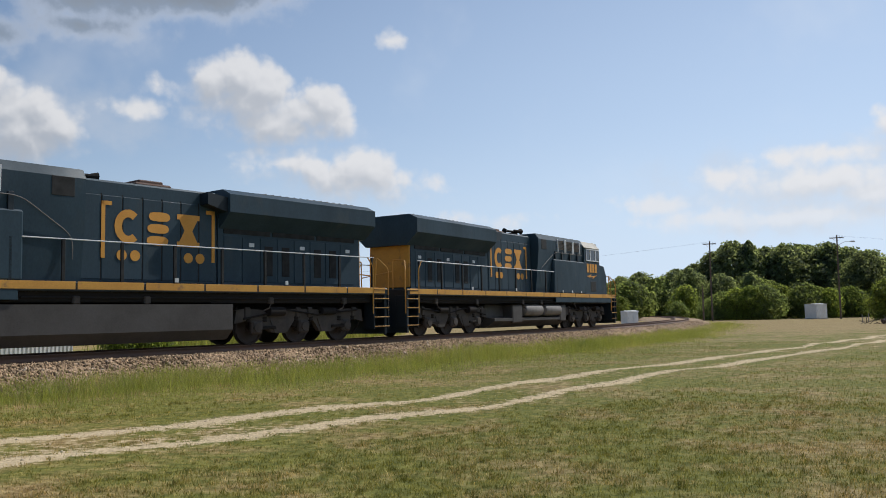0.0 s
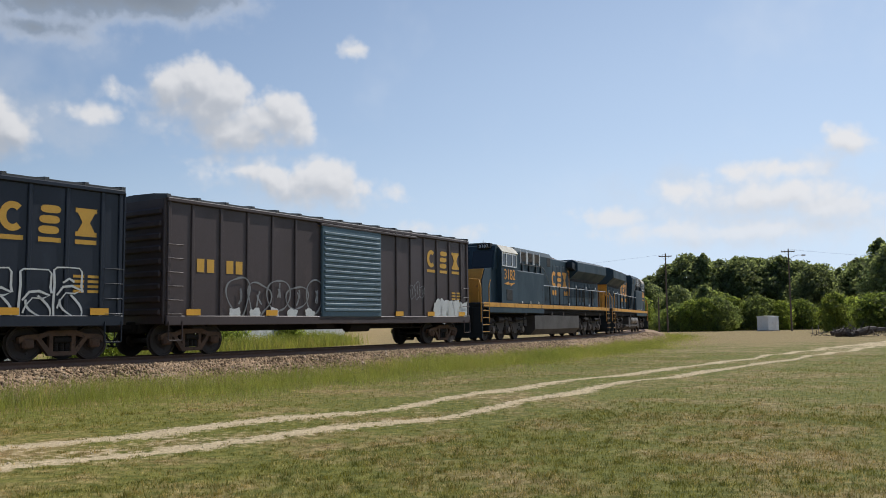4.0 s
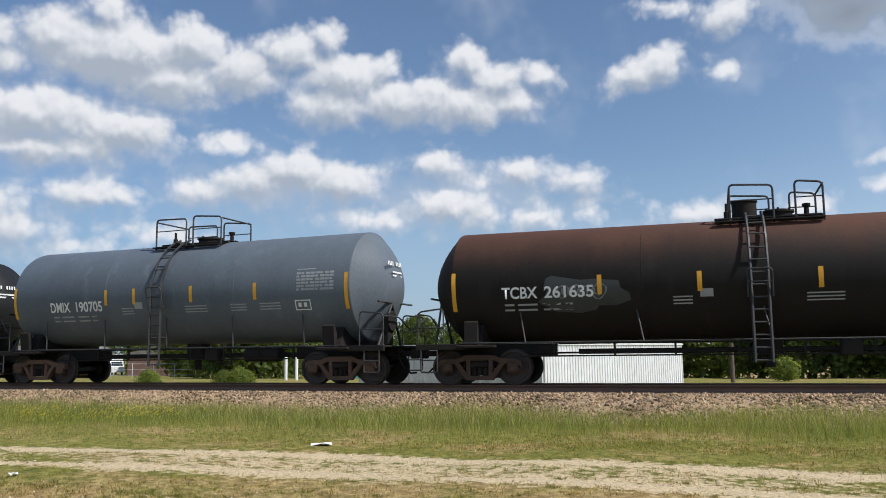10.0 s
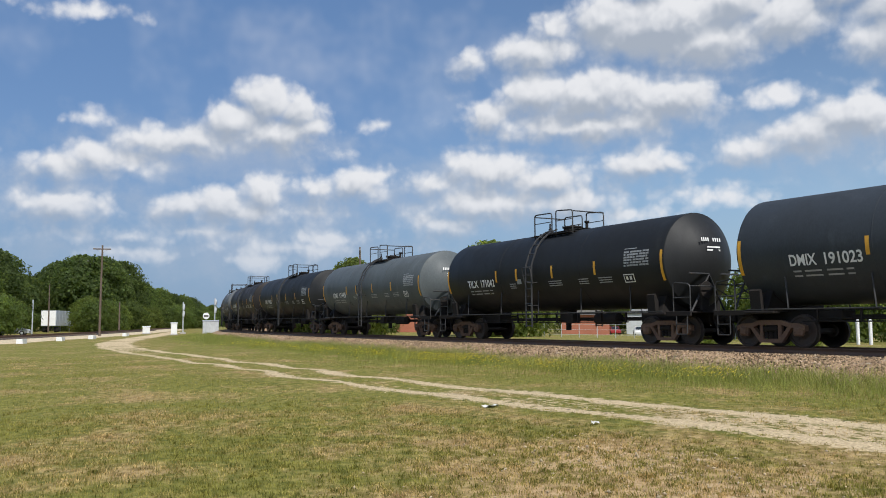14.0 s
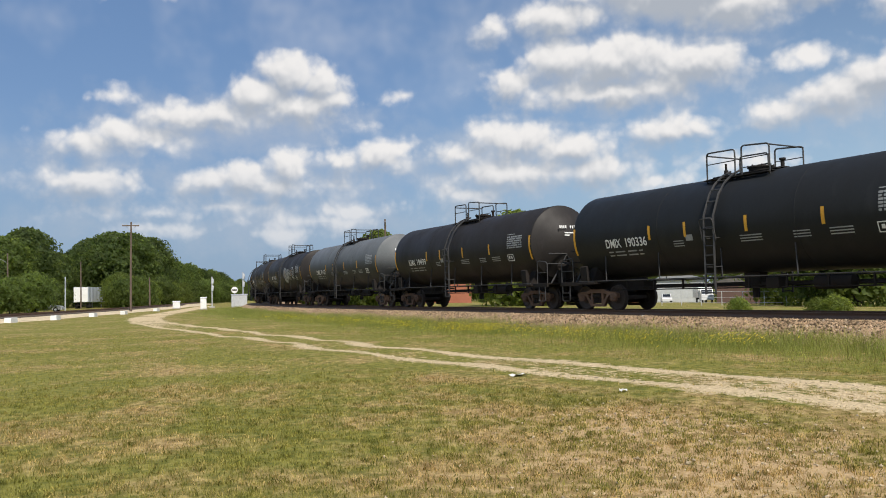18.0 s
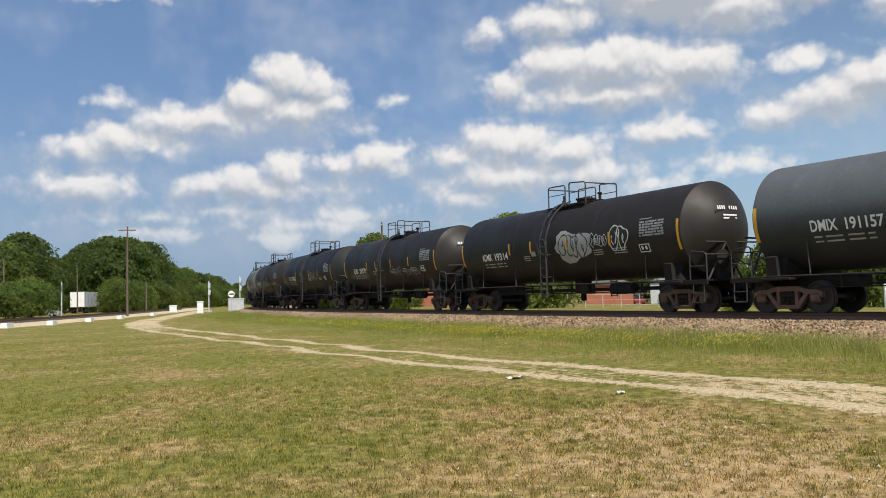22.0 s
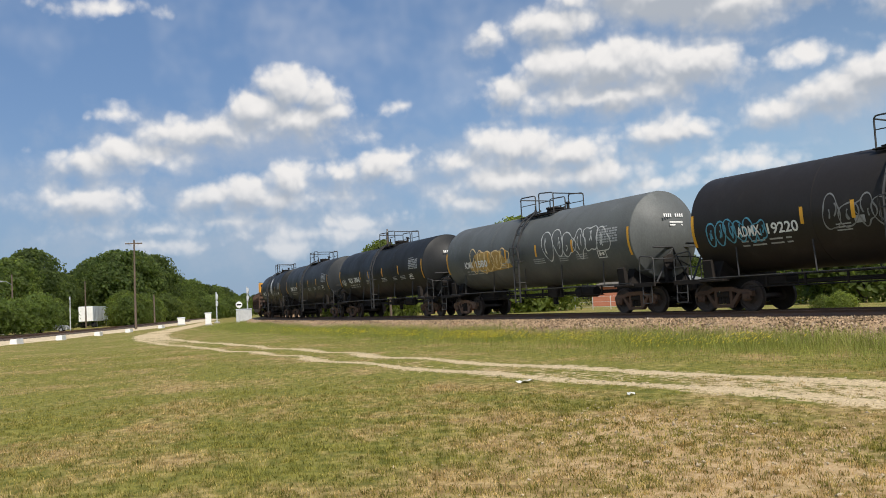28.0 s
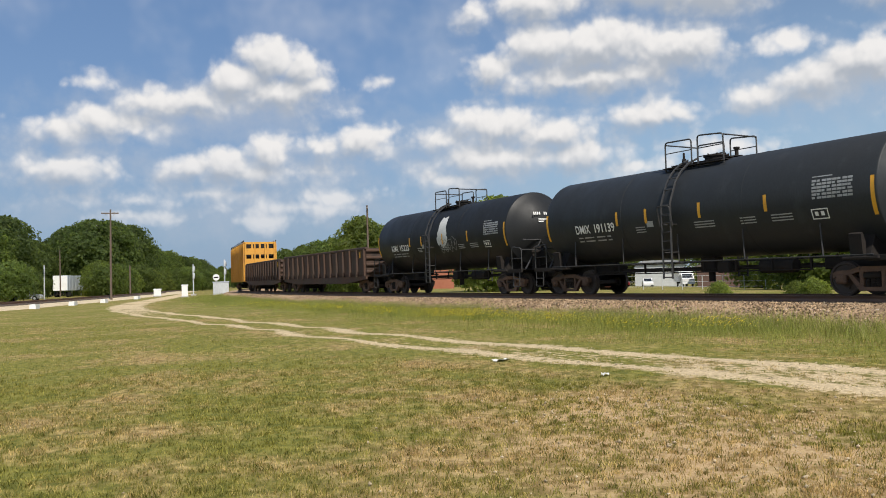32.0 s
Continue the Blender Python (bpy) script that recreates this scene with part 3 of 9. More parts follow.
LINE_S, LINE_X, LINE_Y, LINE_TURN = track_line()


def on_track(s, side=0.0):
    """Place and heading on the track; side is metres to the left of travel."""
    h = np.interp(s, LINE_S, LINE_TURN)
    return np.interp(s, LINE_S, LINE_X) - side * np.sin(h), np.interp(s, LINE_S, LINE_Y) + side * np.cos(h), h


def track_distance(x, y):
    """Signed distance to the track's line (negative on the camera's side) and the nearest run along it."""
    keep = slice(len(LINE_S) // 2 - 400, len(LINE_S) // 2 + 401, 2)
    tx, ty, ts, th = LINE_X[keep], LINE_Y[keep], LINE_S[keep], LINE_TURN[keep]
    dist, run = np.empty(len(x)), np.empty(len(x))
    for i in range(0, len(x), 20000):
        dx, dy = x[i:i + 20000, None] - tx, y[i:i + 20000, None] - ty
        j = np.argmin(dx * dx + dy * dy, axis=1)
        r = np.arange(len(j))
        dist[i:i + 20000] = -dx[r, j] * np.sin(th[j]) + dy[r, j] * np.cos(th[j])
        run[i:i + 20000] = ts[j]
    return dist, run


# the gravel lane across the lawn, and where it forks at the far crossing
LANE = [(74.0, 92.0), (50.0, 71.0), (32.1, 53.6), (18.0, 37.1), (9.0, 26.2), (4.2, 20.5), (1.1, 16.5), (-1.7, 13.4), (-4.2, 11.2), (-6.6, 8.8), (-9.4, 6.0),
        (-12.6, 2.3), (-16.7, -2.6), (-21.3, -7.8), (-28.5, -14.9), (-37.0, -23.8), (-48.0, -33.8), (-62.0, -43.5), (-91.0, -59.0), (-130.0, -80.0)]


def lane_line(step=0.2):
    pts = np.array(LANE, float)
    t = np.arange(len(pts))
    fine = np.arange(0, len(pts) - 1 + 1e-6, 0.02)
    i = np.clip(fine.astype(int), 0, len(pts) - 2)
    f = (fine - i)[:, None]
    p0, p1, p2, p3 = pts[np.maximum(i - 1, 0)], pts[i], pts[i + 1], pts[np.minimum(i + 2, len(pts) - 1)]
    c = 0.5 * (2 * p1 + (p2 - p0) * f + (2 * p0 - 5 * p1 + 4 * p2 - p3) * f ** 2 + (3 * p1 - p0 - 3 * p2 + p3) * f ** 3)
    d = np.concatenate([[0], np.cumsum(np.hypot(*np.diff(c, axis=0).T))])
    s = np.arange(0, d[-1], step)
    x, y = np.interp(s, d, c[:, 0]), np.interp(s, d, c[:, 1])
    tx, ty = np.gradient(x), np.gradient(y)
    n = np.hypot(tx, ty)
    return s, x, y, -ty / n, tx / n


def lane_distance(x, y):
    s, lx, ly, nx, ny = lane_line(0.5)
    out, run = np.empty(len(x)), np.empty(len(x))
    for i in range(0, len(x), 20000):
        dx, dy = x[i:i + 20000, None] - lx, y[i:i + 20000, None] - ly
        j = np.argmin(dx * dx + dy * dy, axis=1)
        r = np.arange(len(j))
        out[i:i + 20000] = dx[r, j] * nx[j] + dy[r, j] * ny[j]
        run[i:i + 20000] = s[j]
    return out, run

# ---------------------------------------------------------------- ground, lane and track
def ground_height(x, y):
    """Nearly level lawn; beyond the track the land falls away gently."""
    x, y = np.atleast_1d(np.asarray(x, float)), np.atleast_1d(np.asarray(y, float))
    dist, _ = track_distance(x, y)
    fall = np.clip((dist - 9) / 130, 0, 1)
    near = np.clip((120 - np.hypot(x, y)) / 60, 0, 1)
    return -2.3 * fall * fall * (3 - 2 * fall) + near * swell(x, y)


def swell(x, y):
    return 0.035 * np.sin(x * 0.31 + 1.7 * np.sin(y * 0.17)) * np.cos(y * 0.27) + 0.02 * np.sin(x * 0.9 + y * 0.7)


def build_ground():
    rings = np.concatenate([np.linspace(0.0, 60, 121), np.geomspace(62, 4000, 50)])
    spokes = 240
    a = np.linspace(0, 2 * np.pi, spokes, endpoint=False)
    x, y = (rings[:, None] * np.cos(a)).ravel(), (rings[:, None] * np.sin(a)).ravel()
    z = ground_height(x, y)
    f = []
    i, k = np.meshgrid(np.arange(len(rings) - 1), np.arange(spokes), indexing="ij")
    i, k = i.ravel(), k.ravel()
    n = (k + 1) % spokes
    faces = np.stack([i * spokes + k, (i + 1) * spokes + k, (i + 1) * spokes + n, i * spokes + n], 1)
    me = raw_mesh("ground", np.stack([x, y, z], 1), faces, lawn_mat(), True)
    tagged(new("ground", me), "mown lawn with dry yellowed patches beside the track", "lawn", kind="structure")


def sweep(section, s0, s1, step):
    """Draws a section (side, height) along the track."""
    s = np.arange(s0, s1 + 1e-6, step)
    n = len(section)
    vs = []
    for side, h in section:
        x, y, _ = on_track(s, side)
        vs.append(np.stack([x, y, np.full(len(s), h)], 1))
    v = np.stack(vs, 1).reshape(-1, 3)
    i, k = np.meshgrid(np.arange(len(s) - 1), np.arange(n), indexing="ij")
    i, k = i.ravel(), k.ravel()
    m = (k + 1) % n
    f = np.stack([i * n + k, (i + 1) * n + k, (i + 1) * n + m, i * n + m], 1)
    return v, f


RAIL_SECTION = [(-0.037, 0.0), (-0.033, 0.0), (0.033, 0.0), (0.037, -0.006), (0.035, -0.04), (0.01, -0.05), (0.01, -0.14), (0.07, -0.16), (0.07, -0.172),
                (-0.07, -0.172), (-0.07, -0.16), (-0.01, -0.14), (-0.01, -0.05), (-0.035, -0.04), (-0.037, -0.006)]


def build_track():
    bed_section = [(-3.6, -0.1), (-3.25, 0.1), (-1.95, RAIL - 0.19), (-0.9, RAIL - 0.215), (0.9, RAIL - 0.215), (1.95, RAIL - 0.19), (3.25, 0.1), (3.6, -0.1)]
    v, f = sweep(bed_section, -260, 260, 1.0)
    rng = np.random.default_rng(3)
    me = raw_mesh("ballast_bed", v + rng.normal(0, 0.012, v.shape), f, ballast_mat(), True)
    bed = tagged(new("ballast_bed", me), "brown-grey crushed stone ballast bank under the track", "ballast", kind="structure")
    # loose stones on the camera-side shoulder and crown
    n = 85000
    s = np.concatenate([rng.uniform(-45, 40, n - 25000), rng.uniform(-80, 80, 25000)])
    side = -rng.uniform(0.95, 3.7, n)
    x, y, _ = on_track(s, side)
    z = np.interp(-side, [0.9, 1.95, 3.25, 3.7], [RAIL - 0.215, RAIL - 0.19, 0.1, 0.03])
    size = rng.uniform(0.022, 0.055, n)
    corner = np.array([(1, 0, 0), (-1, 0, 0), (0, 1, 0), (0, -1, 0), (0, 0, 1), (0, 0, -1)], float)
    v = (corner[None] * rng.uniform(0.6, 1.3, (n, 6, 1)) + rng.normal(0, 0.25, (n, 6, 3))) * size[:, None, None] + np.stack([x, y, z], 1)[:, None]
    tri = np.array([(0, 2, 4), (2, 1, 4), (1, 3, 4), (3, 0, 4), (2, 0, 5), (1, 2, 5), (3, 1, 5), (0, 3, 5)])
    f = (tri[None] + (np.arange(n) * 6)[:, None, None]).reshape(-1, 3)
    me = raw_mesh("ballast_stones", v.reshape(-1, 3), f, ballast_mat())
    tagged(new("ballast_stones", me), "loose crushed ballast stones", "stones", kind="stuff")
    track = thing("railway_track", "curved single railway track with rusty rails on timber ties", "railway track", kind="structure")
    for side in (-0.7535, 0.7535):
        v, f = sweep([(side + a, RAIL + h) for a, h in RAIL_SECTION], -300, 340, 1.0)
        part("rail", raw_mesh("rail", v, f, rail_mat()), rail_mat(), track)
    tie = Geo().box(-0.115, -1.3, -0.16, 0.115, 1.3, 0.0, 0.015).mesh("tie", tie_mat())
    for i in range(280):
        s = -70 + i * 0.5
        x, y, h = on_track(s)
        ob = part("tie", tie, tie_mat(), track)
        ob.matrix_basis = pose(x, y, RAIL - 0.176, 0, 0, math.degrees(h) + random.uniform(-0.6, 0.6))


def lane_wear(s, off, dist):
    """How worn the lane is at a run along it and a distance from its middle: two wheel ruts, wider and merging where the lane is most used."""
    shift = 0.12 * np.sin(s * 0.55) + 0.08 * np.sin(s * 1.3 + 1.0)
    wide = 0.35 + 0.08 * np.sin(s * 0.8 + 2.0) + 0.05 * np.sin(s * 2.1)
    used = np.clip(1.0 - np.abs(s - USED_RUN) / 16.0, 0, 1)
    wide = wide * (0.8 + 0.5 * used)
    ruts = np.exp(-((off - 0.85 - shift) / wide) ** 2) + np.exp(-((off + 0.85 - shift) / (wide * 1.1)) ** 2)
    middle = (0.12 + 0.5 * used + 0.8 * np.clip((dist - 38) / 30, 0, 1)) * np.exp(-(off / 1.4) ** 4)
    return np.clip(np.maximum(ruts * 0.9, middle), 0, 1)


USED_RUN = 122.0


def build_lane():
    s, x, y, nx, ny = lane_line(0.2)
    offs = np.arange(-2.6, 2.61, 0.2)
    rows, wear = [], []
    for e in offs:
        px, py = x + nx * e, y + ny * e
        rows.append(np.stack([px, py, ground_height(px, py) + 0.014 - 0.03 * max(0.0, abs(e) - 2.3)], 1))
        wear.append(lane_wear(s, np.full(len(s), e), np.hypot(px, py)))
    v, wear = np.stack(rows, 1).reshape(-1, 3), np.stack(wear, 1).ravel()
    n = len(offs)
    i, j = np.meshgrid(np.arange(len(s) - 1), np.arange(n - 1), indexing="ij")
    i, j = i.ravel(), j.ravel()
    f = np.stack([i * n + j, (i + 1) * n + j, (i + 1) * n + j + 1, i * n + j + 1], 1)
    me = raw_mesh("gravel_lane", v, f, lane_mat(), True)
    me.attributes.new("wear", "FLOAT", "POINT").data.foreach_set("value", wear.astype(np.float32))
    tagged(new("gravel_lane", me), "pale gravel lane of two worn wheel ruts across the lawn, grass tufts between", "lane", kind="structure")


build_ground()
build_track()
build_lane()

# ---------------------------------------------------------------- the train's run
LENGTHS = [22.48, 22.34, 17.86, 17.25, 17.64, 17.98, 18.36, 15.11, 15.26, 15.89, 16.53, 16.66, 17.10, 16.68, 17.04, 16.99, 16.30, 16.67, 16.80, 16.57, 16.41,
           16.29, 15.92, 18.85, 17.06, 18.0]
SPEED_AT, SPEED = (0.0, 8.0, 16.0, 24.0, 32.0), (7.593, 8.472, 10.457, 10.694, 10.694)
FRONT_START = 44.17
CLOCK = np.arange(0, 32 * FPS + 1) / FPS
RUN = np.concatenate([[0], np.cumsum(np.interp(CLOCK[1:] - 0.5 / FPS, SPEED_AT, SPEED) / FPS)])


def front_at(t):
    return FRONT_START + float(np.interp(t, CLOCK, RUN))

# ---------------------------------------------------------------- paints of the train
def paint(name, base, second=None, third=None, rough=0.5, top=None, amount=0.6, spec=0.4, low=None):
    return material(name, base, second or tuple(c * 0.65 for c in base), rough=rough, scale=0.55, fine=24.0, amount=amount, bump=0.06, stretch=(1.0, 1.0, 0.45),
                    third=third, top=top, spec=spec, low=low)


def tank_paint(base, name, brown=False, darker_low=False):
    # a low colour darkens the shell towards its bottom
    return paint(name, base, tuple(c * 0.72 + 0.003 for c in base), third=tuple(c * 1.2 + 0.004 for c in base), rough=0.68 if brown else 0.52, top=((0.115, 0.054, 0.036), 3.4, 4.8) if brown else None, spec=0.14 if brown else 0.25, low=((0.02, 0.022, 0.024), 3.75, 2.7) if darker_low else None)


BLACK = (0.016, 0.017, 0.018)
UNDER = lambda: material("under_grime", (0.017, 0.015, 0.014), (0.036, 0.028, 0.023), rough=0.85, scale=2.5, fine=40.0, spec=0.2)
FRAME = lambda: material("bogie_cast_steel", (0.10, 0.064, 0.047), (0.17, 0.105, 0.072), rough=0.85, scale=3.0, fine=35.0, spec=0.25, third=(0.05, 0.04, 0.035), random_tint=0.35)
WHEEL = lambda: material("wheel_steel", (0.036, 0.028, 0.025), (0.066, 0.045, 0.036), rough=0.7, scale=4.0, fine=30.0, metal=0.2)
YELLOW = lambda: material("yellow_reflector", (0.72, 0.36, 0.02), (0.6, 0.28, 0.02), rough=0.45, scale=2.0, fine=40.0, amount=0.4, bump=0.0)
WHITE = lambda: material("white_stencil", (0.8, 0.8, 0.78), (0.6, 0.6, 0.58), rough=0.6, scale=3.0, fine=50.0, bump=0.0)
FAINT = lambda: material("faded_stencil", (0.34, 0.35, 0.35), (0.2, 0.2, 0.2), rough=0.6, scale=3.0, fine=50.0, bump=0.0)
RAILING = lambda: material("railing_steel", (0.025, 0.026, 0.028), (0.06, 0.055, 0.05), rough=0.6, scale=3.0, fine=40.0, bump=0.0)


# ---------------------------------------------------------------- markings that lie on a car's side
def flat_side(y, side=-1):
    return lambda u, v, off: (u if side < 0 else -u, side * (y + off), v)


def tank_side(radius, centre, side=-1):
    def put(u, v, off):
        a = (v - centre) / radius
        return (u if side < 0 else -u, side * (radius + off) * math.cos(a), centre + (radius + off) * math.sin(a))
    return put


def bars(name, boxes, put, mat, parent, off=0.006, label="", key=None):
    """Flat painted rectangles (u0, v0, u1, v1) laid on a side."""
    def make():
        g = Geo()
        for u0, v0, u1, v1 in boxes:
            n = max(1, math.ceil((v1 - v0) / 0.15))
            rows = []
            for i in range(n + 1):
                v = v0 + (v1 - v0) * i / n
                rows += [put(u0, v, off), put(u1, v, off)]
            g.add(rows, [(2 * i, 2 * i + 1, 2 * i + 3, 2 * i + 2) for i in range(n)])
        return g.mesh(name, mat, False)
    out = part(name, make, mat, parent, label, key)
    if len(boxes) > 5:
        out["kind"] = "stuff"
    return out


def lettering(name, words, size, u, v, put, mat, parent, off=0.022, width=0.0, label="", bold=0.009):
    """Painted characters; width, where given, is the run that they are condensed or stretched to."""
    curve = bpy.data.curves.new("words", "FONT")
    curve.body, curve.size, curve.offset = words, size, bold * size / 0.43
    ob = new("words", curve)
    me = bpy.data.meshes.new_from_object(ob)
    bpy.data.objects.remove(ob)
    bpy.data.curves.remove(curve)
    me.name = name
    far = max(w.co.x for w in me.vertices)
    k = width / far if width else 1.0
    for w in me.vertices:
        w.co = put(u + w.co.x * k, v + w.co.y, off)
    me.materials.clear()
    me.materials.append(mat)
    return part(name, me, mat, parent, label)


def ribbon(name, strokes, width, put, mat, parent, off=0.007, label=""):
    """Sprayed lines: each stroke is a run of (u, v) points."""
    g = Geo()
    for pts in strokes:
        vs, fs = [], []
        for i, (u, v) in enumerate(pts):
            a, b = pts[max(i - 1, 0)], pts[min(i + 1, len(pts) - 1)]
            dx, dy = b[0] - a[0], b[1] - a[1]
            n = math.hypot(dx, dy) or 1.0
            w = width * (0.75 + 0.25 * math.sin(i * 0.9)) / 2
            vs += [put(u - dy / n * w, v + dx / n * w, off), put(u + dy / n * w, v - dx / n * w, off)]
        fs = [(2 * i, 2 * i + 1, 2 * i + 3, 2 * i + 2) for i in range(len(pts) - 1)]
        g.add(vs, fs)
    return part(name, g.mesh(name, mat, False), mat, parent, label)


def patch(name, outline, put, mat, parent, off=0.005, label=""):
    """A sprayed field of colour, filled from its middle in rings so that it bends with the side."""
    n = len(outline)
    cu, cv = sum(p[0] for p in outline) / n, sum(p[1] for p in outline) / n
    g = Geo()
    vs, fs = [put(cu, cv, off)], []
    for r in range(1, 6):
        vs += [put(cu + (u - cu) * r / 5, cv + (v - cv) * r / 5, off) for u, v in outline]
    fs += [(0, 1 + k, 1 + (k + 1) % n) for k in range(n)]
    for r in range(4):
        a, b = 1 + r * n, 1 + (r + 1) * n
        fs += [(a + k, b + k, b + (k + 1) % n, a + (k + 1) % n) for k in range(n)]
    return part(name, g.add(vs, fs).mesh(name, mat, False), mat, parent, label)


def scrawl(u0, v0, width, height, count, seed):
    """Bubble-shaped sprayed outlines side by side, with inner strokes."""
    rng = random.Random(seed)
    strokes = []
    step = width / count
    for i in range(count):
        cu, cv = u0 + (i + 0.5) * step, v0 + height * rng.uniform(0.42, 0.58)
        a, b = step * rng.uniform(0.5, 0.62), height * rng.uniform(0.36, 0.52)
        ph, lobes, amp = rng.uniform(0, 6), rng.choice((2, 3, 4)), rng.uniform(0.1, 0.24)
        ring = []
        for k in range(37):
            t = 2 * math.pi * k / 36
            r = 1 + amp * math.sin(lobes * t + ph)
            ring.append((cu + a * r * math.cos(t) * (1 + 0.2 * math.sin(t)), cv + b * r * math.sin(t)))
        strokes.append(ring)
        for _ in range(2):
            x, y = cu + a * rng.uniform(-0.4, 0.4), cv - b * rng.uniform(0.1, 0.6)
            bend, rise = rng.uniform(-0.35, 0.35), rng.uniform(0.5, 1.1) * b
            strokes.append([(x + bend * a * math.sin(2.6 * k / 8), y + rise * k / 8) for k in range(9)])
    return strokes


def block_letters(u0, v0, width, height, count, seed):
    """Tall sprayed letters with flat tops and slashing inner strokes, outline only."""
    rng = random.Random(seed)
    strokes, step = [], width / count
    for i in range(count):
        x, w, h = u0 + i * step, step * rng.uniform(0.82, 1.0), height * rng.uniform(0.85, 1.0)
        q = lambda a, b: (x + a * w, v0 + b * h)
        lean = rng.uniform(-0.12, 0.12)
        outline = [(0.02, 0.0), (0.0, 0.3), (0.04, 0.7), (0.02, 0.95), (0.12, 1.0), (0.5, 0.98 + 0.03 * rng.random()), (0.86, 1.0), (0.95, 0.93), (0.93, 0.66), (0.97, 0.55)]
        strokes.append([q(a + lean * b, b) for a, b in outline])
        bend = rng.uniform(0.5, 0.66)
        strokes.append([q(a, b) for a, b in ((0.1, bend - 0.1), (0.3, bend + 0.06), (0.6, bend + 0.08), (0.92, bend), (0.7, bend - 0.06), (0.4, bend - 0.05), (0.2, bend - 0.2), (0.12, bend - 0.34))])
        strokes.append([q(0.2 + 0.75 * k / 6 - 0.25 * math.sin(k / 6 * 3.1), 0.42 - 0.4 * k / 6) for k in range(7)])
        strokes.append([q(0.55 + 0.4 * math.sin(k / 6 * 2.4), 0.5 - 0.5 * k / 6) for k in range(7)])
        if rng.random() < 0.6:
            strokes.append([q(0.3, 0.72), q(0.5, 0.8), q(0.68, 0.74)])
    return strokes


def blob(u, v, w, h, seed, n=28, jag=0.0):
    rng = random.Random(seed)
    ph = [rng.uniform(0, 6.28) for _ in range(4)]
    out = []
    for k in range(n):
        t = 2 * math.pi * k / n
        r = 1 + 0.12 * math.sin(3 * t + ph[0]) + 0.1 * math.sin(5 * t + ph[1]) + 0.06 * math.sin(9 * t + ph[2]) + 0.4 * jag * rng.uniform(-1, 1)
        c, s = math.cos(t), math.sin(t)
        out.append((u + w / 2 * r * math.copysign(abs(c) ** 0.7, c), v + h / 2 * r * math.copysign(abs(s) ** 0.7, s)))
    return out


# ---------------------------------------------------------------- running gear
def wheelset_geo(r):
    g = Geo()
    g.turned([(-1.02, 0.055), (-1.02, 0.1), (-0.88, 0.105), (-0.86, 0.08), (0.86, 0.08), (0.88, 0.105), (1.02, 0.1), (1.02, 0.055)], 12, "y")
    for s in (-1, 1):
        prof = [(s * 0.66, r + 0.026), (s * 0.69, r + 0.028), (s * 0.705, r + 0.004), (s * 0.80, r - 0.002), (s * 0.805, r - 0.06), (s * 0.775, r - 0.075),
                (s * 0.755, r * 0.5), (s * 0.79, 0.16), (s * 0.81, 0.15), (s * 0.82, 0.09), (s * 0.62, 0.09), (s * 0.63, 0.16), (s * 0.70, r * 0.5), (s * 0.68, r - 0.075), (s * 0.66, r - 0.06)]
        g.turned(prof, 36, "y")
        # three holes' worth of raised bosses and a chalk-worn cap that show the turning
        for k in range(3):
            a = 2 * math.pi * k / 3
            g.block(s * 0.0 + 0.26 * math.cos(a), s * 0.79, 0.26 * math.sin(a), 0.06, 0.03, 0.06, 0.01)
            g.block(0.05 * math.cos(a), s * 1.03, 0.05 * math.sin(a), 0.035, 0.03, 0.035, 0.008)
    return g


def wheelset(x, r, bogie, car_x=0.0):
    ob = part("wheelset", lambda: wheelset_geo(r), WHEEL(), bogie, "", ("wheelset", r))
    ob.matrix_basis = pose(x, 0, r)
    ob["radius"] = r
    return ob


def side_frame_geo(s):
    """Cast side frame of a freight bogie: arched top, dropped middle, open windows and a spring nest."""
    g = Geo()
    y0, y1 = s * 0.93 - 0.08, s * 0.93 + 0.08
    outer = [(-1.12, 0.46), (-1.12, 0.62), (-0.95, 0.68), (-0.62, 0.69), (-0.36, 0.78), (0.36, 0.78), (0.62, 0.69), (0.95, 0.68), (1.12, 0.62), (1.12, 0.46),
             (0.98, 0.56), (0.78, 0.56), (0.62, 0.55), (0.40, 0.64), (-0.40, 0.64), (-0.62, 0.55), (-0.78, 0.56), (-0.98, 0.56)]
    g.prism(outer, y0, y1, "xz")
    g.prism([(-0.70, 0.58), (-0.56, 0.58), (-0.28, 0.24), (0.28, 0.24), (0.56, 0.58), (0.70, 0.58), (0.36, 0.13), (-0.36, 0.13)], y0 + 0.01, y1 - 0.01, "xz")
    for a in (-1, 1):
        g.box(a * 0.30 - 0.06, y0 + 0.012, 0.22, a * 0.30 + 0.06, y1 - 0.012, 0.66, 0.015)
        g.block(a * 0.89, s * 0.95, 0.457, 0.3, 0.2, 0.27, 0.05)
        g.turned([(s * 1.0, 0.1), (s * 1.06, 0.1), (s * 1.075, 0.06)], 14, "y", (a * 0.89, 0, 0.457))
    return g


def spring_geo():
    return Geo().turned([(0.25 + 0.0225 * k, 0.074 if k % 2 else 0.062) for k in range(10)], 10, "z")


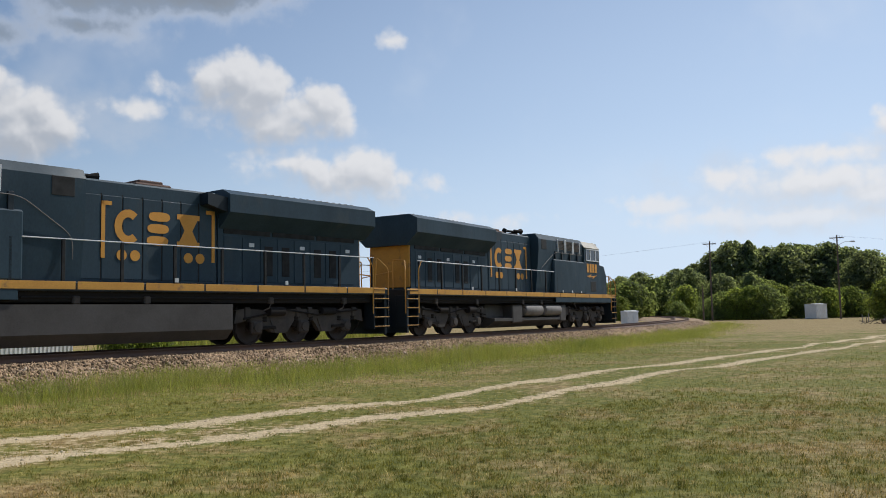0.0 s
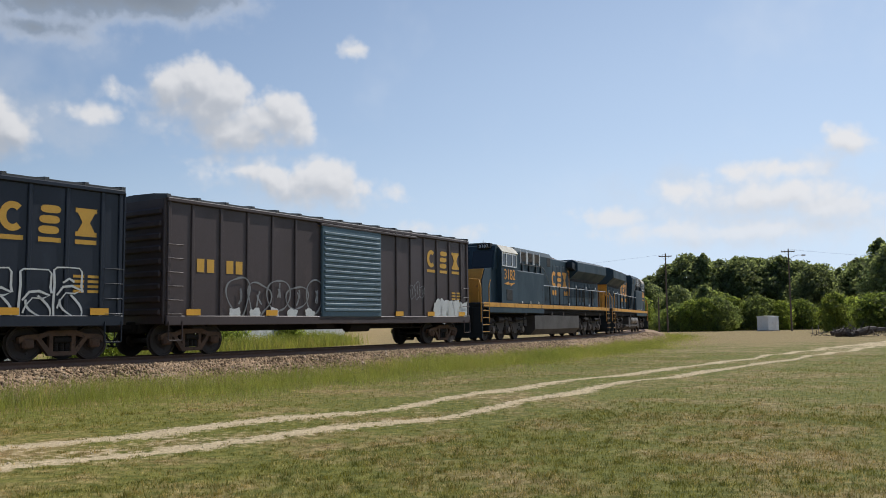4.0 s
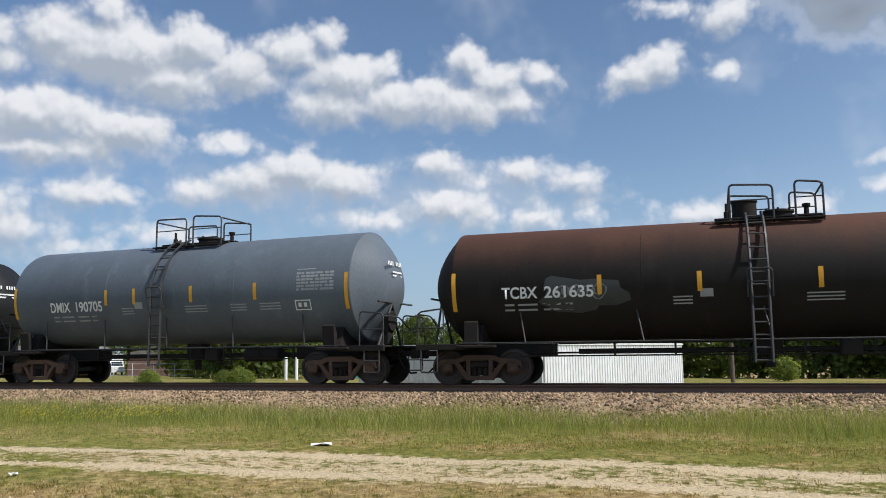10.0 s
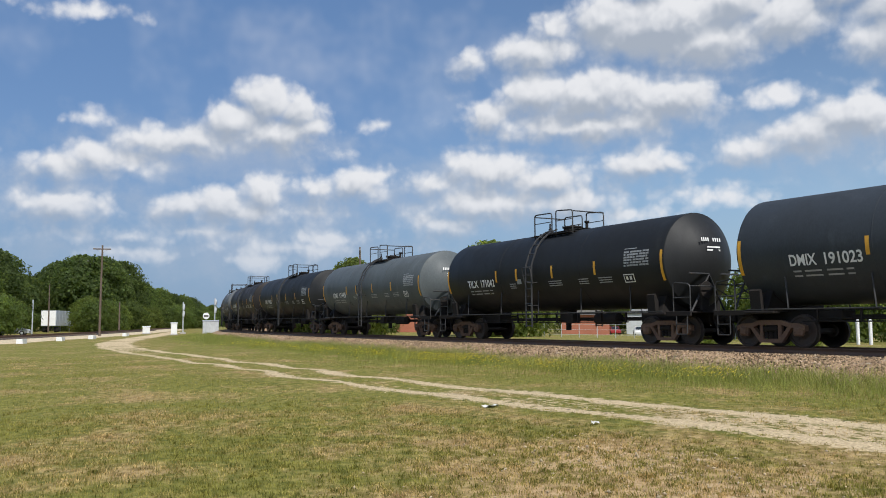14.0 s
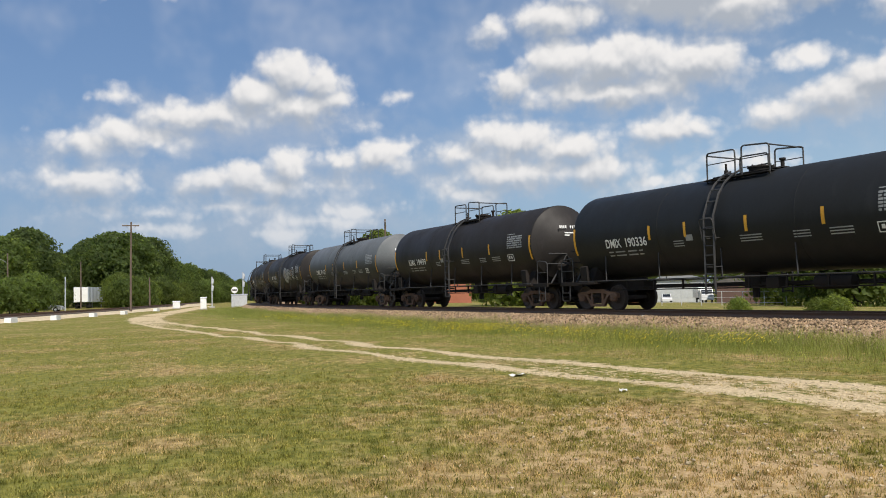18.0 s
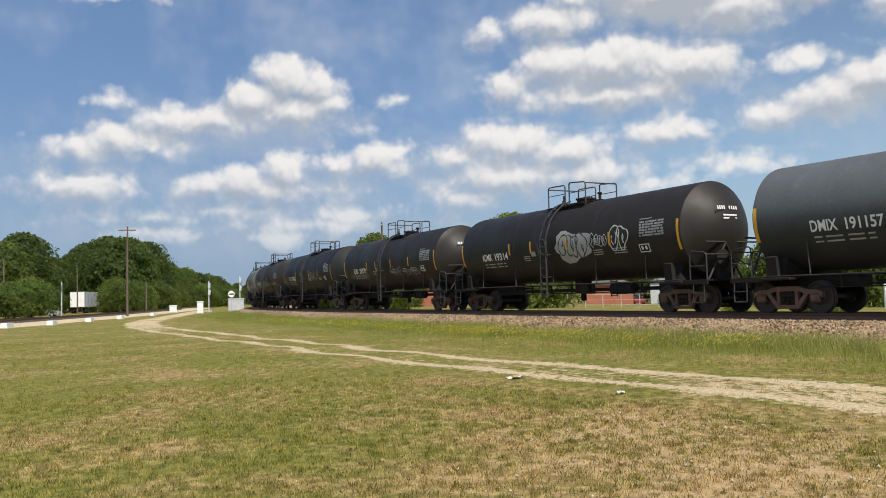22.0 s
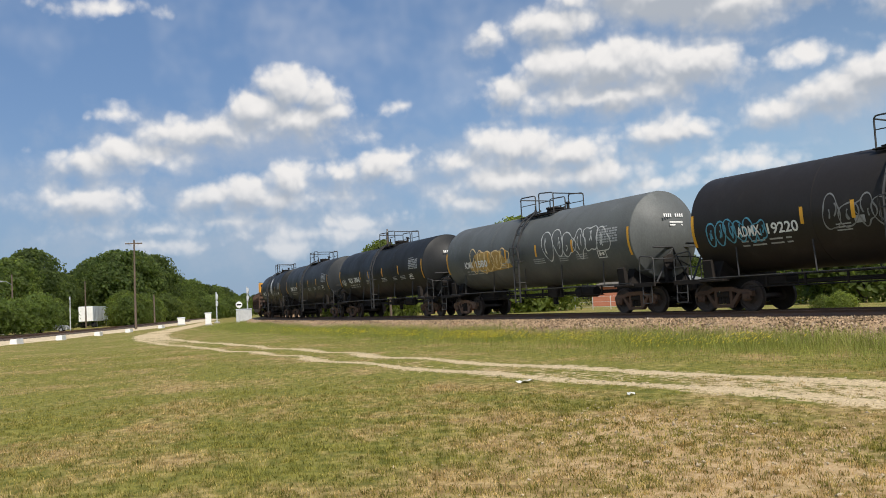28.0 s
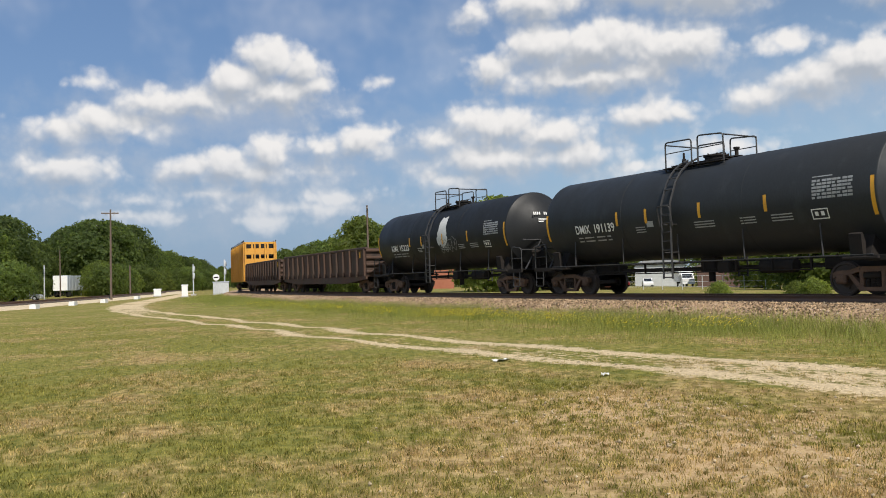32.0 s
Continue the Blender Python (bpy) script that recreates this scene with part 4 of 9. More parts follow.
def bogie(car, x):
    ob = part("bogie", lambda: Geo().box(-0.2, -0.95, 0.42, 0.2, 0.95, 0.72, 0.05).turned([(0.70, 0.24), (0.86, 0.24)], 20, "z").box(-0.75, -0.05, 0.33, 0.75, 0.05, 0.4, 0.02)
              .box(-0.5, -0.7, 0.28, -0.38, 0.7, 0.44, 0.02).box(0.38, -0.7, 0.28, 0.5, 0.7, 0.44, 0.02), UNDER(), car, "", "bogie_bolster")
    ob.matrix_basis = pose(x, 0, 0)
    for s in (-1, 1):
        part("side_frame", lambda: side_frame_geo(s), FRAME(), ob, "", ("side_frame", s))
        for a in (-0.15, 0.0, 0.15):
            coil = part("spring", spring_geo, UNDER(), ob, "", "spring")
            coil.matrix_basis = pose(a, s * 0.93, 0)
        part("spring_seat", lambda: Geo().box(-0.24, s * 0.93 - 0.1, 0.47, 0.24, s * 0.93 + 0.1, 0.60, 0.02), UNDER(), ob, "", ("spring_seat", s))
    for a in (-0.89, 0.89):
        wheelset(a, 0.457, ob)
    return ob


def coupler(car, end, length):
    """Draw gear and knuckle at one end (end is +1 or -1), reaching to the coupling line."""
    def make():
        x = length / 2
        g = Geo().box(x - 1.3, -0.2, 0.68, x - 0.55, 0.2, 1.0, 0.03)
        g.box(x - 0.6, -0.09, 0.76, x - 0.18, 0.09, 0.92, 0.03)
        g.box(x - 0.24, -0.17, 0.70, x - 0.01, 0.05, 0.98, 0.04)
        g.box(x - 0.15, 0.05, 0.72, x + 0.08, 0.16, 0.96, 0.04)
        g.tube([(x - 0.5, -0.35, 0.75), (x - 0.35, -0.38, 0.5), (x - 0.15, -0.3, 0.3), (x, -0.22, 0.32)], 0.03, 6)
        return g
    ob = part("coupler", make, UNDER(), car, "", ("coupler", round(length, 2)))
    if end < 0:
        ob.matrix_basis = pose(0, 0, 0, 0, 0, 180)
    return ob


# ---------------------------------------------------------------- tank cars
def loop(pts, r=0.028, n=6):
    return Geo().tube(pts, r, n)


def rounded(path, r=0.14, n=4):
    """Rounds the corners of a run of points."""
    out = [Vector(path[0])]
    for a, b, c in zip(path, path[1:], path[2:]):
        a, b, c = Vector(a), Vector(b), Vector(c)
        p, q = b + (a - b).normalized() * r, b + (c - b).normalized() * r
        out += [p.lerp(b, k / n).lerp(b.lerp(q, k / n), k / n) for k in range(n + 1)]
    out.append(Vector(path[-1]))
    return out


def tank_car(length, skin, marks, label, radius=1.58, centre=2.78, style=0, mark_mat=None, extras=None):
    car = thing("tank_car", label, "tank car", group="tank cars of the train")
    key = (round(length, 2), radius, centre, style)
    half = length / 2 - 0.62
    head, knuckle = 0.82, 0.07
    # dished head: a tight knuckle round the rim, then a shallow bowl
    dome = [(half - head + knuckle * math.sin(a) * 0.8, radius - knuckle + knuckle * math.cos(a)) for a in [radians(d) for d in (0, 18, 36, 54, 70)]]
    rim_x, rim_r = dome[-1]
    dome += [(rim_x + (half - rim_x) * (1 - q * q), rim_r * q) for q in (0.85, 0.7, 0.52, 0.34, 0.17, 0.02)]
    prof = [(-x, r) for x, r in dome[::-1]] + [(-half + head + 0.03, radius + 0.006), (-0.02, radius), (0.02, radius), (half - head - 0.03, radius + 0.006)] + dome
    part("tank_shell", lambda: Geo().turned(prof, 56, "x", (0, 0, centre)), skin, car, "", ("shell",) + key)
    top = centre + radius
    steel = RAILING()
    # weld rings round the shell
    for q in (-0.34, 0.34):
        part("weld_seam", lambda q=q: Geo().turned([(-0.015, radius + 0.002), (-0.012, radius + 0.009), (0.012, radius + 0.009), (0.015, radius + 0.002)], 56, "x", (half * q, 0, centre)), skin, car, "", ("ring", q) + key)
    # stub sills, saddles and jacking pads
    bogie_x = length / 2 - 2.0
    for e in (-1, 1):
        def sill(e=e):
            g = Geo()
            a, b = sorted((e * (half - 3.2), e * (length / 2 - 0.7)))
            g.box(a, -0.33, 0.72, b, 0.33, 1.06, 0.03)
            g.prism([(-1.35, 1.02), (1.35, 1.02), (1.05, 1.62), (0.55, centre - radius + 0.1), (-0.55, centre - radius + 0.1), (-1.05, 1.62)], e * bogie_x - 0.18, e * bogie_x + 0.18)
            return g
        part("stub_sill", sill, UNDER(), car, "", ("sill", e) + key)
        for s in (-1, 1):
            def saddle(e=e, s=s):
                g = Geo()
                x = e * bogie_x
                g.prism([(s * 1.38, 1.0), (s * 1.5, 1.0), (s * (radius - 0.02), 1.62), (s * (radius - 0.1), 1.66), (s * 1.36, 1.4)], x - 0.25, x + 0.1)
                return g.box(x - 0.45, s * 1.42 - 0.16, 0.96, x + 0.55, s * 1.42 + 0.16, 1.04, 0.02)
            part("bolster_bracket", saddle, UNDER(), car, "", ("saddle", e, s) + key)
        # end deck, its railings and the crossing step
        def deck(e=e):
            a, b = sorted((e * (half - 1.15), e * (length / 2 - 0.42)))
            g = Geo().box(a, -1.5, 1.02, b, 1.5, 1.07, 0.01)
            for y in (-1.46, 1.46):
                g.box(a, y - 0.04, 0.92, b, y + 0.04, 1.03, 0.01)
            return g
        part("end_deck", deck, UNDER(), car, "", ("deck", e) + key)
        x0, x1 = e * (half - 0.55), e * (length / 2 - 0.46)
        for s in (-1, 1):
            part("end_railing", lambda s=s: Geo().tube(rounded([(x0, s * 1.44, 1.05), (x0, s * 1.44, 2.0), (x1, s * 1.44, 1.92), (x1, s * 1.44, 1.05)]), 0.022)
                 .tube([(x0, s * 1.44, 1.5), (x1, s * 1.44, 1.5)], 0.018), steel, car, "", ("endrail", e, s) + key)
            part("corner_step", lambda s=s: Geo().tube(rounded([(x1 - e * 0.1, s * 1.48, 1.0), (x1 - e * 0.1, s * 1.5, 0.35), (x1 - e * 0.55, s * 1.5, 0.35), (x1 - e * 0.55, s * 1.48, 1.0)], 0.05), 0.02)
                 .tube([(x1 - e * 0.1, s * 1.5, 0.66), (x1 - e * 0.55, s * 1.5, 0.66)], 0.018), steel, car, "", ("step", e, s) + key)
        part("end_brace", lambda e=e: Geo().tube([(x0 + e * 0.35, -1.0, 1.08), (x0 + e * 0.42, -0.25, 2.25), (x0 + e * 0.35, 0.5, 1.08)], 0.035, 6).tube([(x0 + e * 0.42, -1.15, 2.28), (x0 + e * 0.42, 1.15, 2.28)], 0.03, 6), steel, car, "", ("brace", e) + key)
        part("cross_rail", lambda: Geo().tube(rounded([(x1, -1.44, 1.86), (x1, -0.4, 1.86), (x1, 0.4, 1.5), (x1, 1.44, 1.86)], 0.2), 0.022), steel, car, "", ("cross", e) + key)
        coupler(car, e, length)
        bogie(car, e * bogie_x)
    part("brake_wheel", lambda: Geo().turned([(length / 2 - 0.62, 0.27), (length / 2 - 0.60, 0.285), (length / 2 - 0.58, 0.27)], 20, "x", (0, -0.55, 1.75))
         .box(length / 2 - 0.8, -0.7, 1.07, length / 2 - 0.64, -0.4, 1.95, 0.03), UNDER(), car, "", ("brake",) + key)
    # running board along each side, with struts up to the shell
    for s in (-1, 1):
        def board(s=s):
            g = Geo().tube([(-half + 1.0, s * 1.5, 1.08), (half - 1.0, s * 1.5, 1.08)], 0.02, 6)
            for k in range(5):
                x = (k - 2) * half * 0.34
                g.tube([(x, s * 1.5, 1.08), (x - 0.16, s * (radius * 0.86), centre - radius * 0.5)], 0.022, 5)
            return g
        part("side_rod", board, steel, car, "", ("rod", s) + key)
    # brake rigging, reservoir and outlet below the shell
    def rigging():
        g = Geo().turned([(-0.62, 0.05), (-0.58, 0.2), (0.58, 0.2), (0.62, 0.05)], 16, "x", (half * 0.42, -0.75, 0.86))
        g.box(-0.3, -0.22, 0.72, 0.3, 0.22, centre - radius + 0.06, 0.04).turned([(0.42, 0.11), (0.72, 0.11)], 12, "z")
        g.box(half * 0.2 - 0.25, -1.2, 0.7, half * 0.2 + 0.2, -0.8, 1.05, 0.03)
        g.tube([(-half + 2.5, -0.6, 0.82), (half - 2.5, -0.6, 0.82)], 0.025).tube([(-half + 2.5, -1.1, 0.74), (half - 3.0, -1.1, 0.74)], 0.02)
        for k in range(8):
            g.box(-half * 0.6 + k * half * 0.17, -1.13, 0.72, -half * 0.6 + k * half * 0.17 + 0.05, -1.07, 1.1)
        return g.box(-half * 0.55, -0.12, 0.78, half * 0.55, 0.12, 0.92, 0.02)
    part("brake_rigging", rigging, UNDER(), car, "", ("rigging",) + key)
    # ladders up to the dome platform
    for s in (-1, 1):
        def ladder(s=s):
            g = Geo()
            for x in (-0.42, -0.04):
                path = [(x, s * (radius + 0.2), 0.55), (x, s * (radius + 0.2), centre + 0.2)]
                path += [(x, s * (radius + 0.16) * math.cos(a), centre + (radius + 0.16) * math.sin(a)) for a in [radians(d) for d in (15, 30, 45, 60, 74)]]
                g.tube(path, 0.036, 5)
            for k in range(9):
                z = 0.6 + k * 0.29
                g.tube([(-0.42, s * (radius + 0.2), z), (-0.04, s * (radius + 0.2), z)], 0.022, 5)
            for d in (22, 36, 50, 64):
                a = radians(d)
                y, z = s * (radius + 0.16) * math.cos(a), centre + (radius + 0.16) * math.sin(a)
                g.tube([(-0.42, y, z), (-0.04, y, z)], 0.022, 5)
            for z in (1.4, 2.3):
                for x in (-0.42, -0.04):
                    g.tube([(x, s * (radius + 0.2), z), (x, s * (radius - 0.12), z)], 0.018, 5)
            return g
        part("ladder", ladder, steel, car, "", ("ladder", s) + key)
    if style != 2:
        part("ladder_cage", lambda: Geo().tube(rounded([(-0.5, -radius - 0.2, centre - 0.55), (-0.5, -radius - 0.34, centre + 0.1), (0.04, -radius - 0.34, centre + 0.1), (0.04, -radius - 0.2, centre - 0.55)], 0.1), 0.02)
             .tube([(-0.5, -radius - 0.3, centre - 0.2), (0.04, -radius - 0.3, centre - 0.2)], 0.016), steel, car, "", ("cage",) + key)
    # dome platform, manway, valves and the two railing loops over them
    for k in range(9):
        y = -0.85 + k * 0.2125
        z = max(centre + math.sqrt(radius ** 2 - y * y) + 0.02, top - 0.16)
        part("platform_plank", lambda y=y, z=z: Geo().box(-1.15, y - 0.085, z, 1.35, y + 0.085, z + 0.035, 0.006), UNDER(), car, "", ("plank", k) + key)
    def manway():
        g = Geo().turned([(top - 0.05, 0.36), (top + 0.13, 0.36), (top + 0.13, 0.40), (top + 0.17, 0.40), (top + 0.2, 0.33), (top + 0.23, 0.1)], 24, "z", (0.35, 0, 0))
        for k in range(8):
            a = 2 * math.pi * k / 8
            g.turned([(top + 0.13, 0.028), (top + 0.22, 0.028)], 6, "z", (0.35 + 0.38 * math.cos(a), 0.38 * math.sin(a), 0))
        return g
    part("manway", manway, UNDER(), car, "", ("manway",) + key)
    part("relief_valve", lambda: Geo().turned([(top - 0.02, 0.07), (top + 0.2, 0.07), (top + 0.22, 0.04), (top + 0.42, 0.035)], 10, "z", (-0.85, -0.2, 0)), UNDER(), car, "", ("valve_a",) + key)
    part("air_valve", lambda: Geo().turned([(top - 0.02, 0.06), (top + 0.28, 0.06), (top + 0.3, 0.1), (top + 0.36, 0.1)], 10, "z", (1.05, 0.15, 0)), UNDER(), car, "", ("valve_b",) + key)
    if style == 1:
        part("valve_housing", lambda: Geo().turned([(top - 0.05, 0.3), (top + 0.42, 0.3), (top + 0.44, 0.33), (top + 0.48, 0.33), (top + 0.5, 0.1)], 22, "z", (-0.42, 0, 0)), UNDER(), car, "", ("valve_c",) + key)
    h = top + 0.74
    sets = [((-1.12, 0.02), 0.02), ((0.28, 1.32), 0.06)] if style != 1 else [((-0.78, 0.22), 0.05), ((0.72, 1.34), 0.05)]
    if style == 2:
        sets = [((-1.15, -0.2), -0.12), ((0.05, 1.3), 0.12)]
    for (a, b), lift in sets:
        for s in (-1, 1):
            part("platform_railing", lambda s=s, a=a, b=b, lift=lift: Geo().tube(rounded([(a, s * 0.78, top - 0.2), (a, s * 0.78, h + lift), (b, s * 0.78, h - lift * 0.4), (b, s * 0.78, top - 0.2)], 0.12), 0.026)
                 .tube([(a, s * 0.78, top + 0.38), (b, s * 0.78, top + 0.38)], 0.016), steel, car, "", ("prail", a, s) + key)
        part("platform_railing", lambda a=a, b=b, lift=lift: Geo().tube([(a if a < 0 else b, -0.78, h - 0.06), (a if a < 0 else b, 0.78, h - 0.06)], 0.026), steel, car, "", ("prailx", a) + key)
    # markings
    put = tank_side(radius, centre)
    ht = half - head + 0.08
    paint_mat = mark_mat or WHITE()
    first, second = marks.split(" ")
    u_mark = -ht * (0.82 if style == 1 else 0.74)
    v_mark = centre - (0.40 if style == 1 else 0.52)
    w_first, w_second = (0.92, 1.24) if style == 1 else (0.82, 1.12)
    lettering("reporting_mark", first, 0.4 if style == 1 else 0.43, u_mark, v_mark, put, paint_mat, car, width=w_first)
    lettering("car_number", second, 0.4 if style == 1 else 0.43, u_mark + w_first + 0.17, v_mark, put, paint_mat, car, width=w_second)
    u_strip = u_mark + w_first + w_second + 0.32
    bars("load_stencil", [(u_mark + a, v_mark - 0.2 - r * 0.14, u_mark + b, v_mark - 0.15 - r * 0.14) for r in (0, 1) for a, b in ((0.05, 0.3), (0.4, 0.9), (1.05, 1.5), (1.6, 1.8))],
         put, FAINT(), car, key=("loads",) + key)
    bars("small_stencil", [(u, centre - 0.5 - r * 0.085, u + w, centre - 0.465 - r * 0.085) for u, w in ((ht * 0.1, 0.8), (ht * 0.36, 0.55), (ht * 0.52, 0.7), (-ht * 0.28, 0.45)) for r in range(3)],
         put, FAINT(), car, key=("small",) + key)
    bars("end_stencil", [(-ht * 0.2, centre - 0.5, -ht * 0.2 + 0.3, centre - 0.3)], put, FAINT(), car, key=("block",) + key)
    u0 = ht * 0.73 - 0.05
    bars("data_panel", [(u0 + c * 0.15, centre - 0.16 + r * 0.092, u0 + c * 0.15 + (0.135 if (r * 3 + c) % 4 else 0.09), centre - 0.1 + r * 0.092) for r in range(6) for c in range(8)]
         + [(u0, centre + 0.43, u0 + 0.6, centre + 0.46)], put, FAINT(), car) if style == 0 else \
        bars("data_panel", [(u0 + c * 0.19, centre - 0.1 + r * 0.125, u0 + c * 0.19 + 0.165, centre - 0.01 + r * 0.125) for r in range(4) for c in range(6)], put, FAINT() if style == 2 else material("panel_tan", (0.5, 0.42, 0.34), bump=0.0), car)
    def frame_mark():
        a, b, c, d = ht * 0.71, centre - 0.72, ht * 0.71 + 0.5, centre - 0.42
        return [(a, b, c, b + 0.03), (a, d - 0.03, c, d), (a, b, a + 0.03, d), (c - 0.03, b, c, d), (a + 0.1, b + 0.1, a + 0.2, d - 0.08), (a + 0.28, b + 0.1, a + 0.38, d - 0.08)]
    bars("test_mark", frame_mark(), put, paint_mat, car, key=("test", paint_mat.name) + key)
    for u, tall in ((-ht + 0.12, 1), (u_strip, 0), (-ht * 0.2, 0), (ht * 0.14, 0), (ht * 0.5, 0), (ht - 0.16, 1)):
        lo, hi = (centre - 0.72, centre + 0.30) if tall else (centre - 0.36, centre + 0.12)
        bars("reflector_strip", [(u - 0.055, lo, u + 0.055, hi)], put, YELLOW(), car, 0.01, key=("strip", round(u, 2)) + key)
    # end marks on the head that faces forward
    def head_marks():
        g = Geo()
        for r, (y0, y1) in enumerate(((-0.62, -0.24), (-0.1, 0.3))):
            for k in range(4):
                y = y0 + (y1 - y0) * k / 4
                g.add([(half - 0.06, y, centre + 0.55), (half - 0.06, y + 0.055, centre + 0.55), (half - 0.08, y + 0.055, centre + 0.67), (half - 0.08, y, centre + 0.67)], [(0, 1, 2, 3)])
        for r in range(2):
            g.add([(half - 0.03, -0.4, centre + 0.34 - r * 0.1), (half - 0.03, 0.2, centre + 0.34 - r * 0.1), (half - 0.035, 0.2, centre + 0.39 - r * 0.1), (half - 0.035, -0.4, centre + 0.39 - r * 0.1)], [(0, 1, 2, 3)])
        return g.mesh("head_stencil", paint_mat, False)
    part("head_stencil", head_marks, paint_mat, car, "", ("headmarks",) + key)
    if extras:
        extras(car, put, ht, centre)
    return car


def spray(name, rgb):
    return material("spray_" + name, rgb, tuple(c * 0.75 for c in rgb), rough=0.55, scale=2.0, fine=30.0, bump=0.0)


def tag_lines(u, v, w, h, n, seed, colour, width=0.05):
    def add(car, put, ht, centre):
        ribbon("sprayed_tag", scrawl(u, centre + v, w, h, n, seed), width, put, spray(*colour), car, label="sprayed looping outline tag")
    return add


def tags(*each):
    def add(car, put, ht, centre):
        for e in each:
            e(car, put, ht, centre)
    return add


def fill(u, v, w, h, seed, colour):
    def add(car, put, ht, centre):
        patch("sprayed_patch", blob(u, centre + v, w, h, seed), put, spray(*colour), car, 0.005 + 0.0005 * (seed % 5), label="sprayed patch of colour")
    return add


def placard(car, put, ht, centre):
    u, v, r = ht * 0.93, centre - 0.93, 0.25
    patch("placard", [(u - r, v), (u, v - r), (u + r, v), (u, v + r)], flat_side(1.42), WHITE(), car, 0.012, label="white diamond placard")


